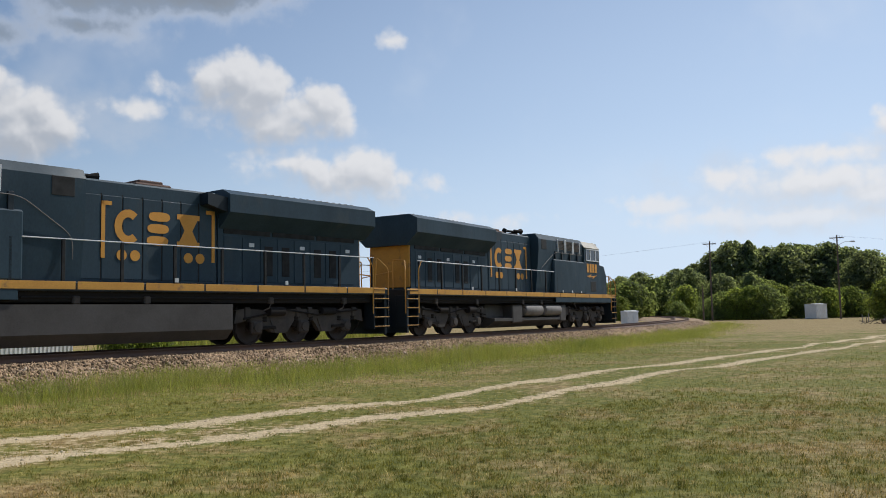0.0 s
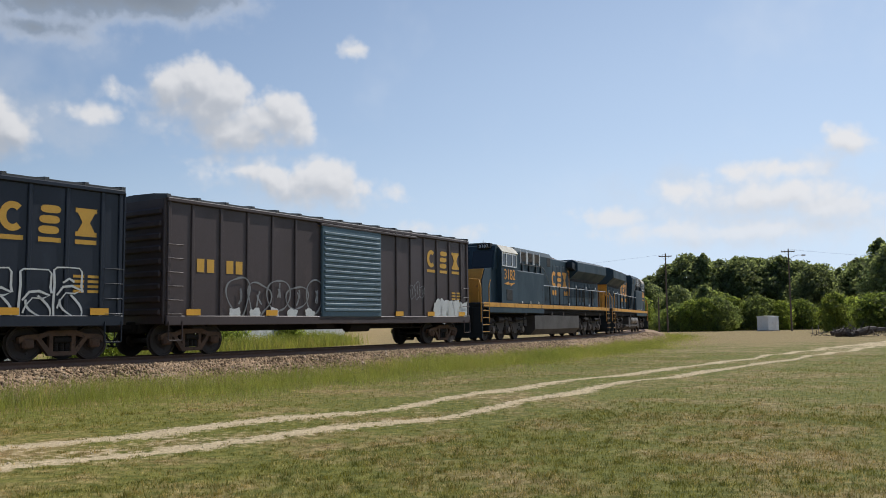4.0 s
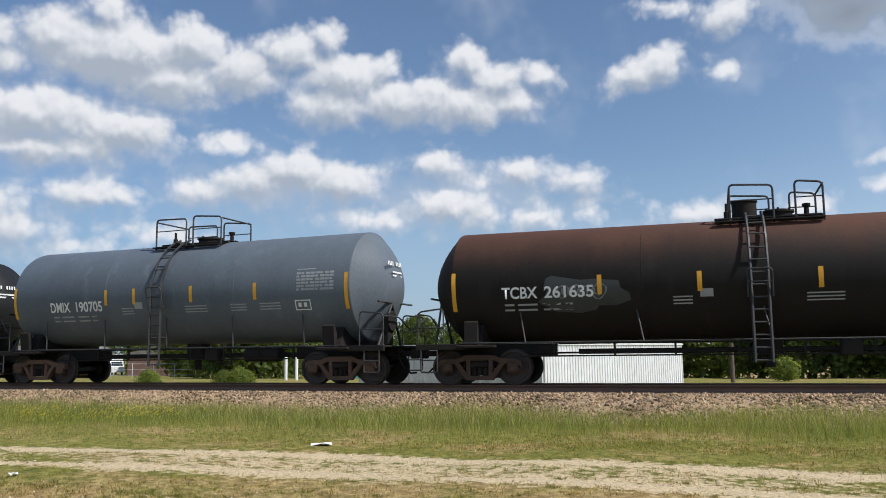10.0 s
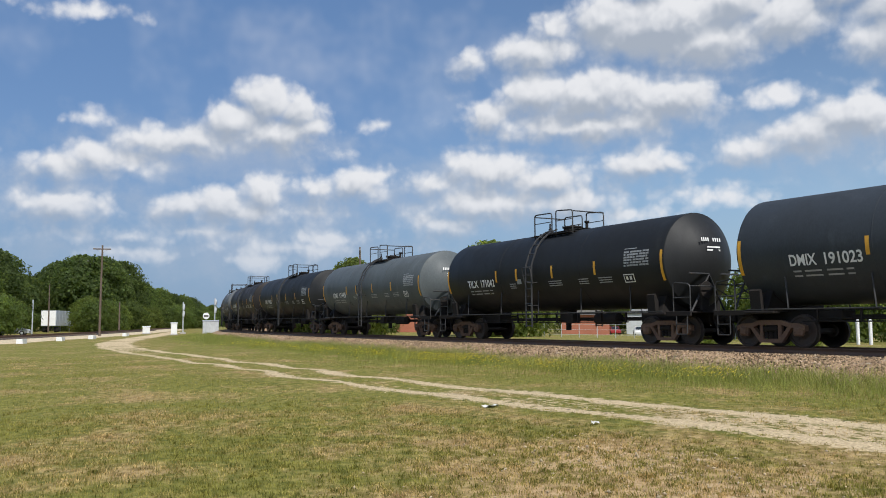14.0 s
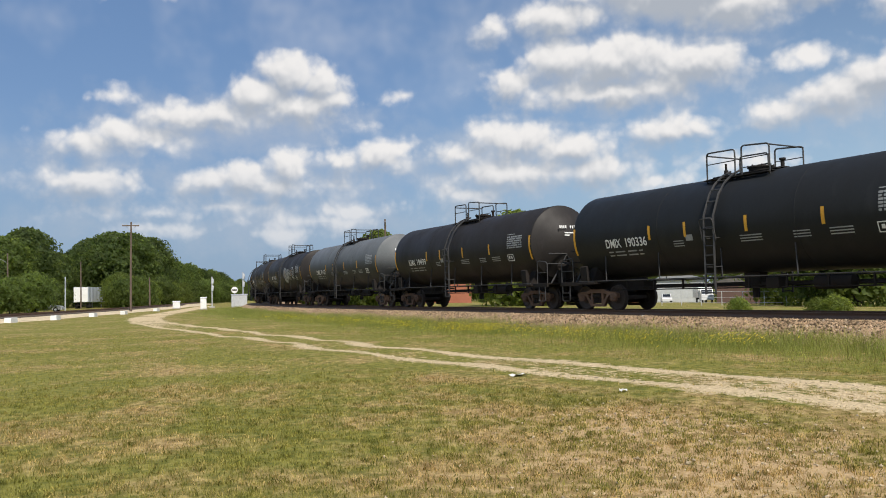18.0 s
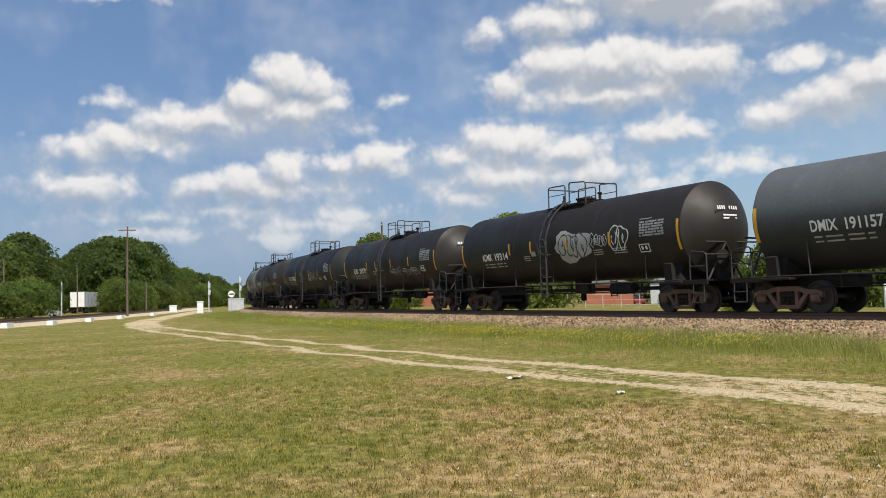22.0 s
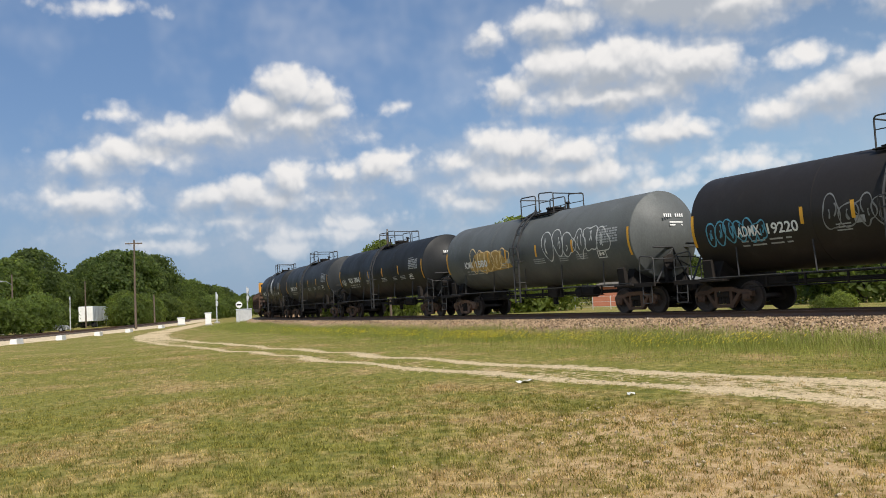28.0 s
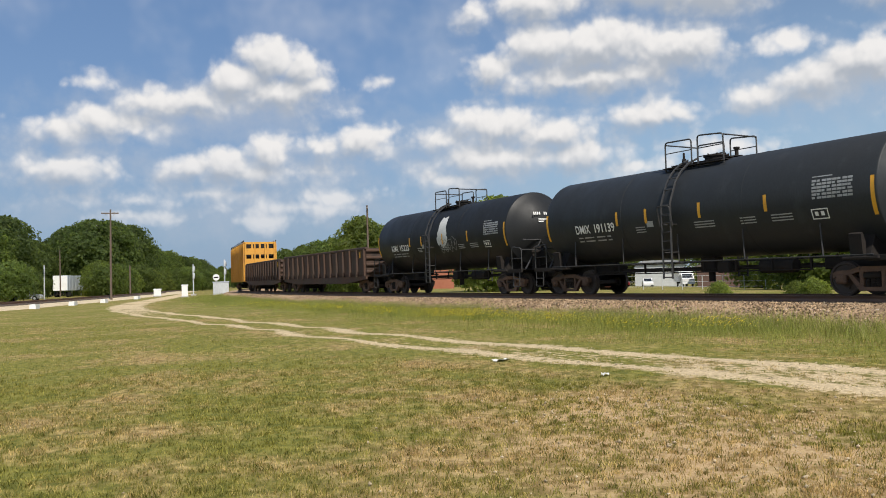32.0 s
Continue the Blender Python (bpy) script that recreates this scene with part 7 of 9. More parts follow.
def make_box_cars():
    brown = paint("brown_box_paint", (0.062, 0.042, 0.04), (0.048, 0.034, 0.034), (0.08, 0.057, 0.052), rough=0.5)
    blue = paint("midnight_box_paint", (0.008, 0.012, 0.023), (0.011, 0.016, 0.028), (0.016, 0.022, 0.036), rough=0.4)
    olive = paint("sooty_box_paint", (0.062, 0.055, 0.046), (0.042, 0.038, 0.033), (0.115, 0.1, 0.078), rough=0.45)
    teal = paint("teal_door_paint", (0.08, 0.135, 0.17), (0.11, 0.16, 0.19), (0.06, 0.09, 0.11), rough=0.55)
    n = LENGTHS[2] / 2 - 0.62
    first = box_car(LENGTHS[2], brown, "brown box car with a faded teal ribbed door and scrawled tags", [-n + 0.95 + 1.1 * k for k in range(5)] + [n - 0.62 - 0.97 * k for k in range(6)], (-1.7, 1.7), "flat", 4.68, door_mat=teal)
    white, dim = spray(*SPRAY_WHITE), spray(*SPRAY_GREY)
    put = flat_side(1.507)
    ribbon("sprayed_tag", scrawl(-n + 2.3, 1.15, 4.4, 1.2, 5, 101), 0.07, put, dim, first, label="pale sprayed bubble letters")
    for k in range(6):
        patch("sprayed_patch", blob(-n + 2.6 + k * 0.85, 1.2, 0.45, 0.42, 110 + k), put, white, first, 0.009, "white sprayed block")
    for k in range(5):
        patch("sprayed_patch", blob(n - 2.6 + k * 0.52, 1.42, 0.66, 0.8 + 0.2 * (k % 2), 120 + k, 36, 0.15), put, white, first, 0.009, "white sprayed block")
    ribbon("sprayed_tag", scrawl(n - 4.6, 1.8, 1.0, 0.7, 3, 131), 0.035, put, dim, first, label="small pale tag")
    n = LENGTHS[3] / 2 - 0.62
    second = box_car(LENGTHS[3], blue, "midnight-blue box car with ribbed door and white outline tags", [-n + 0.95 + 1.1 * k for k in range(5)] + [n - 0.62 - 0.97 * k for k in range(6)], (-1.6, 1.6), "flat", 4.68, "142601", 0.5)
    ribbon("sprayed_tag", block_letters(-n + 0.95, 0.98, 5.4, 1.75, 5, 201), 0.07, put, white, second, label="large white outline bubble letters")
    ribbon("sprayed_tag", block_letters(-n + 6.3, 1.9, 0.6, 0.5, 3, 202), 0.05, put, white, second, label="small white tag")
    ribbon("sprayed_tag", block_letters(-1.5, 1.05, 3.1, 1.35, 4, 203), 0.06, flat_side(1.66), white, second, label="white outline tag across the door")
    ribbon("sprayed_tag", block_letters(1.75, 1.0, 5.2, 1.5, 6, 204), 0.065, put, white, second, label="large white outline bubble letters")
    n = LENGTHS[4] / 2 - 0.62
    third = box_car(LENGTHS[4], olive, "sooty dark box car with plug door and a bright painted mural", [-n + 1.03 + 1.24 * k for k in range(5)] + [n - 0.75 - 1.24 * k for k in range(5)], (-1.5, 1.75), "peaked", 4.62, "137978", 0.5)
    sky, ice, chalk, cream = spray("sky", (0.26, 0.5, 0.66)), spray("ice", (0.5, 0.66, 0.72)), spray("chalk", (0.7, 0.71, 0.7)), spray("cream", (0.8, 0.6, 0.3))
    plum, ink, lime, cyan = spray("plum", (0.10, 0.04, 0.045)), spray("ink", (0.03, 0.03, 0.045)), spray("lime", (0.5, 0.53, 0.24)), spray("cyan", (0.16, 0.42, 0.5))
    layer = [0]

    panel, bay = flat_side(1.46), [-n + 1.03 + 1.24 * k for k in range(5)] + [n - 0.75 - 1.24 * k for k in range(5)]

    def field(u, v, w, h, mat, seed, label="painted field of a mural", jag=0.0, side=panel):
        layer[0] += 1
        patch("sprayed_patch", blob(u, v, w, h, seed, 44, jag), side, mat, third, 0.003 + 0.0005 * layer[0], label)
        # the paint runs over the posts too
        for x in bay:
            reach = 1 - ((x - u) / (w * 0.5)) ** 2
            if side is panel and reach > 0.08 and h > 0.3:
                tall = h * 0.44 * math.sqrt(reach)
                bars("sprayed_post", [(x - 0.045, max(1.13, v - tall), x + 0.045, v + tall * 0.9)], flat_side(1.507), mat, third, 0.002 + 0.0004 * layer[0])

    # behind the number: a pale blue wash with white bursts
    field(-6.3, 1.2, 1.9, 0.5, ice, 301, jag=0.2)
    field(-4.55, 1.5, 2.2, 1.3, sky, 302, jag=0.2)
    field(-5.9, 1.15, 0.9, 0.36, chalk, 304, jag=0.3)
    field(-4.2, 1.25, 1.3, 0.55, chalk, 305, jag=0.3)
    field(-4.5, 1.75, 1.1, 0.75, ice, 306, jag=0.3)
    field(-4.9, 1.4, 0.5, 0.5, ink, 343, jag=0.3)
    field(-3.9, 1.85, 0.5, 0.6, ink, 344, jag=0.35)
    field(-4.4, 2.1, 0.7, 0.35, chalk, 345, jag=0.35)
    # the cream arch with its plum outline and dark window
    field(-2.65, 1.85, 2.9, 2.05, plum, 307)
    field(-2.6, 1.85, 2.45, 1.85, cream, 308)
    field(-3.5, 1.15, 1.3, 0.7, plum, 309, jag=0.18)
    field(-3.2, 1.2, 1.1, 0.6, cream, 310, jag=0.1)
    field(-1.9, 1.7, 0.42, 1.7, plum, 311)
    field(-1.72, 1.8, 0.5, 1.9, cream, 312)
    field(-2.75, 2.05, 0.72, 0.62, ink, 313, "dark window shape in a mural")
    field(-1.85, 2.75, 0.5, 0.42, chalk, 314, jag=0.3)
    field(-2.25, 3.2, 0.35, 0.3, chalk, 315, jag=0.35)
    field(-2.3, 1.3, 0.6, 0.3, plum, 316, jag=0.2)
    # right of the door: pale blue, lime panel with white drips
    field(2.35, 1.75, 0.75, 1.5, sky, 317, jag=0.2)
    field(2.45, 2.2, 0.5, 0.7, chalk, 318, jag=0.35)
    field(4.05, 1.65, 2.2, 1.1, ice, 319, jag=0.1)
    field(4.05, 1.6, 1.85, 0.85, lime, 320, jag=0.08)
    field(4.3, 1.6, 0.6, 0.7, cyan, 321, jag=0.15)
    for k in range(6):
        field(3.2 + 0.36 * k, 2.25 + 0.1 * (k % 3), 0.2, 0.28, chalk if k % 2 else lime, 330 + k, "white drip above a panel", 0.25)
    field(5.3, 1.5, 0.7, 0.7, chalk, 341, jag=0.35)
    field(6.3, 1.5, 0.7, 0.45, cyan, 342, jag=0.35)
    low_side = flat_side(1.55)
    for k, (u, w, mat) in enumerate(((-6.2, 2.0, ice), (-4.6, 1.6, sky), (-3.2, 1.2, plum), (-2.2, 1.3, cream), (-0.6, 1.4, plum), (0.6, 1.2, cream), (2.4, 0.9, sky), (4.0, 2.0, ice))):
        field(u, 1.04, w, 0.17, mat, 350 + k, "sprayed colour along the sill", 0.1, low_side)
    ribbon("sprayed_tag", block_letters(-5.1, 1.3, 1.5, 0.8, 4, 301), 0.04, panel, ink, third, 0.034, label="dark scrawled mural letters")
    ribbon("sprayed_tag", block_letters(-6.9, 1.15, 1.5, 0.6, 3, 305), 0.035, panel, ink, third, 0.034, label="dark scrawled mural letters")
    ribbon("sprayed_tag", block_letters(3.2, 1.2, 1.8, 0.95, 4, 306), 0.035, panel, chalk, third, 0.034, label="white outlined mural letters")
    ribbon("sprayed_tag", block_letters(-0.6, 1.5, 0.8, 0.55, 2, 302), 0.03, flat_side(1.63), chalk, third, label="pale tag across the door")
    for u, v, w, rows in ((0.9, 2.75, 0.9, 3), (-0.5, 2.85, 0.6, 2), (5.6, 1.8, 0.45, 5)):
        bars("door_stencil", [(u, v + 0.13 * j, u + w * (0.8 + 0.2 * (j % 2)), v + 0.08 + 0.13 * j) for j in range(rows)], flat_side(1.63 if u < 1.8 else 1.507), material("gold_emblem", (0.62, 0.34, 0.04)), third, 0.012)
    bars("door_stencil", [(0.55, 1.75, 0.62, 2.05), (0.55, 1.75, 0.85, 1.82)], flat_side(1.63), white, third, 0.012)
    return [first, second, third]


TRAIN += make_box_cars()
for i, colour, skin, marks, label, style, brown, extra in TANKS:
    long_car = style == 1
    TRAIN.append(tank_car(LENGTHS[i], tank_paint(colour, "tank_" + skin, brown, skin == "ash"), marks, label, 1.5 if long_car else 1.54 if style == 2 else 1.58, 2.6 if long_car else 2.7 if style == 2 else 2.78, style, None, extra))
TRAIN += [gondola(LENGTHS[23], 2.65, "rust-brown low gondola with scrap showing over its sides"), gondola(LENGTHS[24], 2.6, "rust-brown empty gondola with ribbed sides"), tall_yellow_car(LENGTHS[25])]

# ---------------------------------------------------------------- grass, flowers and litter
def scatter_polar(rng, n, r0, r1, a0=-36.0, a1=138.0):
    r = rng.uniform(r0, r1, n)
    a = np.radians(rng.uniform(a0, a1, n))
    return -r * np.sin(a), r * np.cos(a)


def blades(name, x, y, z, height, width, rng, mat, label, lean=0.5):
    """One narrow bent blade at each place: two triangles and a tip."""
    n = len(x)
    a = rng.uniform(0, 2 * np.pi, n)
    c, s = np.cos(a) * width / 2, np.sin(a) * width / 2
    tilt, way = rng.uniform(0.1, lean, n) * height, rng.uniform(0, 2 * np.pi, n)
    tx, ty = np.cos(way) * tilt, np.sin(way) * tilt
    v = np.empty((n, 5, 3))
    v[:, 0] = np.stack([x - c, y - s, z - 0.01], 1)
    v[:, 1] = np.stack([x + c, y + s, z - 0.01], 1)
    v[:, 2] = np.stack([x - c * 0.7 + tx * 0.35, y - s * 0.7 + ty * 0.35, z + height * 0.6], 1)
    v[:, 3] = np.stack([x + c * 0.7 + tx * 0.35, y + s * 0.7 + ty * 0.35, z + height * 0.6], 1)
    v[:, 4] = np.stack([x + tx, y + ty, z + height * (1 - 0.25 * tilt / height)], 1)
    f = np.array([(0, 1, 3), (0, 3, 2), (2, 3, 4)])[None] + (np.arange(n) * 5)[:, None, None]
    me = raw_mesh(name, v.reshape(-1, 3), f.reshape(-1, 3), mat)
    return tagged(new(name, me), label, "grass", kind="stuff")


def short_blades(name, x, y, z, height, width, rng, mat, label):
    """Farther turf: one leaning sliver at each place."""
    n = len(x)
    a = rng.uniform(0, 2 * np.pi, n)
    c, s = np.cos(a) * width / 2, np.sin(a) * width / 2
    lean, way = rng.uniform(0.1, 0.9, n) * height, rng.uniform(0, 2 * np.pi, n)
    v = np.stack([np.stack([x - c, y - s, z - 0.01], 1), np.stack([x + c, y + s, z - 0.01], 1), np.stack([x + lean * np.cos(way), y + lean * np.sin(way), z + height], 1)], 1)
    me = raw_mesh(name, v.reshape(-1, 3), np.arange(n * 3).reshape(-1, 3), mat)
    return tagged(new(name, me), label, "grass", kind="stuff")


def waves(x, y, size):
    """Uneven field between 0 and 1 with humps of about the given size."""
    k = 3.0 / size
    return 0.5 + 0.25 * (np.sin(x * k + 1.7 * np.sin(y * k * 0.8)) * np.cos(y * k * 1.1 + 1.3 * np.sin(x * k * 0.7)) + np.sin(x * k * 2.3 + y * k * 1.1 + 0.9) * np.cos(y * k * 2.7 - x * k * 0.6))


def lawn_keep(x, y, rng):
    side, run = track_distance(x, y)
    off, along = lane_distance(x, y)
    wear = lane_wear(along, off, np.hypot(x, y)) * (np.abs(off) < 2.6)
    chance = np.clip(1.15 - 1.3 * wear + 0.7 * (waves(x, y, 0.5) - 0.5), 0.02, 1)
    for bx, by, br in BARE:
        bare = np.clip(1.25 - np.hypot(x - bx, y - by) / br, 0, 1)
        chance *= 1 - bare * np.clip(1.5 - 2.2 * waves(x + 3, y, 0.38), 0, 0.9)
    return (side < -3.3) & (rng.uniform(0, 1, len(x)) < chance)


def build_grass():
    rng = np.random.default_rng(21)
    x, y = scatter_polar(rng, 230000, 5.2, 15.0)
    # tufts: blades gather round common roots
    k = rng.integers(0, len(x) // 6, len(x))
    near = rng.uniform(0, 1, len(x)) < 0.5
    x[near] = x[k[near]] + rng.normal(0, 0.04, near.sum())
    y[near] = y[k[near]] + rng.normal(0, 0.04, near.sum())
    keep = lawn_keep(x, y, rng)
    x, y = x[keep], y[keep]
    h = rng.uniform(0.02, 0.05, len(x)) * (0.55 + 1.0 * waves(x, y, 0.8))
    blades("lawn_grass", x, y, ground_height(x, y), h, rng.uniform(0.004, 0.009, len(x)), rng, blade_mat(), "short mown lawn grass, part dried yellow", 2.0)
    # thick tufts that stand a little higher
    cx, cy = scatter_polar(rng, 5200, 5.2, 17.0)
    near_bare = [rng.normal(0, br * 0.75, (420, 2)) + (bx, by) for bx, by, br in BARE]
    cx, cy = np.concatenate([cx] + [q[:, 0] for q in near_bare]), np.concatenate([cy] + [q[:, 1] for q in near_bare])
    off, along = lane_distance(cx, cy)
    keep = (lane_wear(along, off, np.hypot(cx, cy)) < 0.75) & (track_distance(cx, cy)[0] < -3.6)
    cx, cy = np.repeat(cx[keep], 24), np.repeat(cy[keep], 24)
    spread = np.repeat(rng.uniform(0.02, 0.07, len(cx) // 24), 24)
    x, y = cx + rng.normal(0, 1, len(cx)) * spread, cy + rng.normal(0, 1, len(cx)) * spread
    h = np.repeat(rng.uniform(0.03, 0.075, len(cx) // 24), 24) * rng.uniform(0.5, 1.1, len(cx))
    blades("lawn_tufts", x, y, ground_height(x, y), h, rng.uniform(0.004, 0.009, len(x)), rng, blade_mat(), "tufts of coarser grass in the lawn", 1.8)
    x, y = scatter_polar(rng, 260000, 14.0, 42.0)
    keep = lawn_keep(x, y, rng)
    x, y = x[keep], y[keep]
    h = rng.uniform(0.02, 0.055, len(x)) * (0.55 + 1.0 * waves(x, y, 1.0))
    short_blades("lawn_grass", x, y, ground_height(x, y), h, rng.uniform(0.008, 0.016, len(x)), rng, blade_mat(), "short mown lawn grass, part dried yellow")
    # uncut strip between the lane and the ballast
    n = 190000
    s = np.concatenate([rng.uniform(-95, 50, n - 8000), rng.uniform(50, 90, 8000)])
    side = -2.8 - rng.gamma(2.0, 0.9, n)
    x, y, _ = on_track(s, side)
    off, along = lane_distance(x, y)
    keep = (np.abs(off) > 1.5) & (side > -8.5)
    x, y, s, side = x[keep], y[keep], s[keep], side[keep]
    wave = 0.6 + 0.4 * np.sin(s * 0.55 + np.sin(s * 0.21) * 2) * np.cos(s * 0.13)
    h = rng.uniform(0.12, 0.55, len(x)) * (0.6 + 0.75 * wave) * np.clip(1.3 - np.abs(-side - 4.3) / 3.0, 0.25, 1)
    z = np.maximum(ground_height(x, y), np.interp(-side, [1.95, 3.25, 3.7], [RAIL - 0.19, 0.1, -1.0]))
    blades("verge_grass", x, y, z, h, rng.uniform(0.004, 0.009, len(x)), rng, tall_mat(), "uncut pale green verge grass with straw seed heads", 1.1)
    # far side of the track
    n = 26000
    s = rng.uniform(-60, 70, n)
    side = 3.1 + rng.gamma(2.0, 1.3, n)
    x, y, _ = on_track(s, side)
    blades("far_verge_grass", x, y, ground_height(x, y), rng.uniform(0.1, 0.5, n), rng.uniform(0.01, 0.02, n), rng, tall_mat(), "rough grass on the far side of the ballast", 0.7)
    # tall rank grass before the long pale wall
    n = 16000
    k = rng.uniform(0, 1, n)
    (ax, ay), (bx, by) = at(21.0, 43.5), at(4.0, 78.0)
    x, y = ax + (bx - ax) * k + rng.normal(0, 0.9, n), ay + (by - ay) * k + rng.normal(0, 0.6, n)
    blades("wall_grass", x, y, ground_height(x, y), rng.uniform(0.4, 1.5, n) * (0.6 + 0.7 * waves(x, y, 4.0)), rng.uniform(0.02, 0.04, n), rng, tall_mat(), "tall rank grass growing along a wall", 0.5)
    # yellow flowers in the verge
    s = np.concatenate([rng.normal(c, d, m) for c, d, m in FLOWER_SPOTS])
    n = len(s)
    side = -4.9 - rng.gamma(2.0, 0.42, n)
    x, y, _ = on_track(s, side)
    z = ground_height(x, y) + rng.uniform(0.18, 0.42, n)
    r = rng.uniform(0.016, 0.036, n)
    ring = np.array([(math.cos(t), math.sin(t)) for t in np.arange(5) * 2 * math.pi / 5])
    v = np.empty((n, 6, 3))
    v[:, 0] = np.stack([x, y, z], 1)
    for i in range(5):
        v[:, i + 1] = np.stack([x + r * ring[i, 0], y + r * ring[i, 1], z + 0.3 * r + r * 0.8 * ring[i, 1]], 1)
    f = np.array([(0, 1 + i, 1 + (i + 1) % 5) for i in range(5)])[None] + (np.arange(n) * 6)[:, None, None]
    me = raw_mesh("wildflowers", v.reshape(-1, 3), f.reshape(-1, 3), material("petal_yellow", (0.82, 0.68, 0.03), (0.7, 0.55, 0.03), rough=0.6, bump=0.0, leaf=0.3))
    tagged(new("wildflowers", me), "small bright yellow wildflowers in the verge", "flowers", kind="stuff")
    # pebbles on the lane and in the worn spots
    n = 22000
    s, lx, ly, nx, ny = lane_line(0.2)
    close = np.nonzero(np.hypot(lx, ly) < 38)[0]
    i = close[rng.integers(0, len(close), n)]
    e = rng.normal(0, 1.1, n)
    x, y = lx[i] + nx[i] * e + rng.normal(0, 0.1, n), ly[i] + ny[i] * e + rng.normal(0, 0.1, n)
    keep = (np.hypot(x, y) < 42) & (rng.uniform(0, 1, n) < lane_wear(s[i], e, np.hypot(x, y)) ** 2)
    spots = [rng.normal(0, br * 0.5, (350, 2)) + (bx, by) for bx, by, br in BARE]
    x, y = np.concatenate([x[keep]] + [q[:, 0] for q in spots]), np.concatenate([y[keep]] + [q[:, 1] for q in spots])
    n = len(x)
    size = rng.gamma(2.0, 0.0035, n) + 0.005
    corner = np.array([(1, 0, 0), (-1, 0, 0), (0, 1, 0), (0, -1, 0), (0, 0, 0.7), (0, 0, -0.7)], float)
    v = (corner[None] * rng.uniform(0.6, 1.3, (n, 6, 1)) + rng.normal(0, 0.2, (n, 6, 3))) * size[:, None, None] + np.stack([x, y, ground_height(x, y) + 0.014], 1)[:, None]
    tri = np.array([(0, 2, 4), (2, 1, 4), (1, 3, 4), (3, 0, 4), (2, 0, 5), (1, 2, 5), (3, 1, 5), (0, 3, 5)])
    me = raw_mesh("lane_pebbles", v.reshape(-1, 3), (tri[None] + (np.arange(n) * 6)[:, None, None]).reshape(-1, 3), gravel_mat())
    tagged(new("lane_pebbles", me), "pale tan loose pebbles on the lane", "pebbles", kind="stuff")


FLOWER_SPOTS = ((-26, 1.0, 300), (-23, 1.4, 360), (-19, 0.9, 300), (-16, 0.8, 270), (-13, 0.7, 180), (-31, 1.5, 270), (-37, 2.0, 240), (-46, 4.0, 300))


def litter(x, y, size, seed):
    rng = random.Random(seed)
    g = Geo()
    n = 4
    vs = [((i / n - 0.5) * size, (j / n - 0.5) * size * 0.7, rng.uniform(0.0, 0.05) + 0.01) for i in range(n + 1) for j in range(n + 1)]
    g.add(vs, [(i * (n + 1) + j, (i + 1) * (n + 1) + j, (i + 1) * (n + 1) + j + 1, i * (n + 1) + j + 1) for i in range(n) for j in range(n)])
    single("paper_scrap", g, material("paper", (0.75, 0.74, 0.7), (0.6, 0.58, 0.52), rough=0.9), "crumpled white paper scrap lying by the lane", "litter", pose(x, y, float(ground_height(x, y)[0]) + 0.01, 0, 0, rng.uniform(0, 180)), "scraps by the lane")


# ---------------------------------------------------------------- trees
def bark():
    return material("bark", (0.09, 0.07, 0.055), (0.05, 0.04, 0.032), rough=0.95, scale=3.0, fine=25.0, bump=0.6, stretch=(1, 1, 0.25))


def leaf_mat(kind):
    # the last two greens are paled to stand in for distance haze
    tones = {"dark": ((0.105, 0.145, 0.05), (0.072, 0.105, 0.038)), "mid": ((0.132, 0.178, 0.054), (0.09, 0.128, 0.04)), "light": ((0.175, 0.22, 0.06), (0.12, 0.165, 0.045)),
             "haze_green": ((0.165, 0.21, 0.085), (0.115, 0.155, 0.065)), "wood": ((0.18, 0.22, 0.125), (0.125, 0.16, 0.09))}[kind]
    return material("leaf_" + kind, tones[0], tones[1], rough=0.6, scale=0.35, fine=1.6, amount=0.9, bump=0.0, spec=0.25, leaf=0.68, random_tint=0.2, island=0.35)


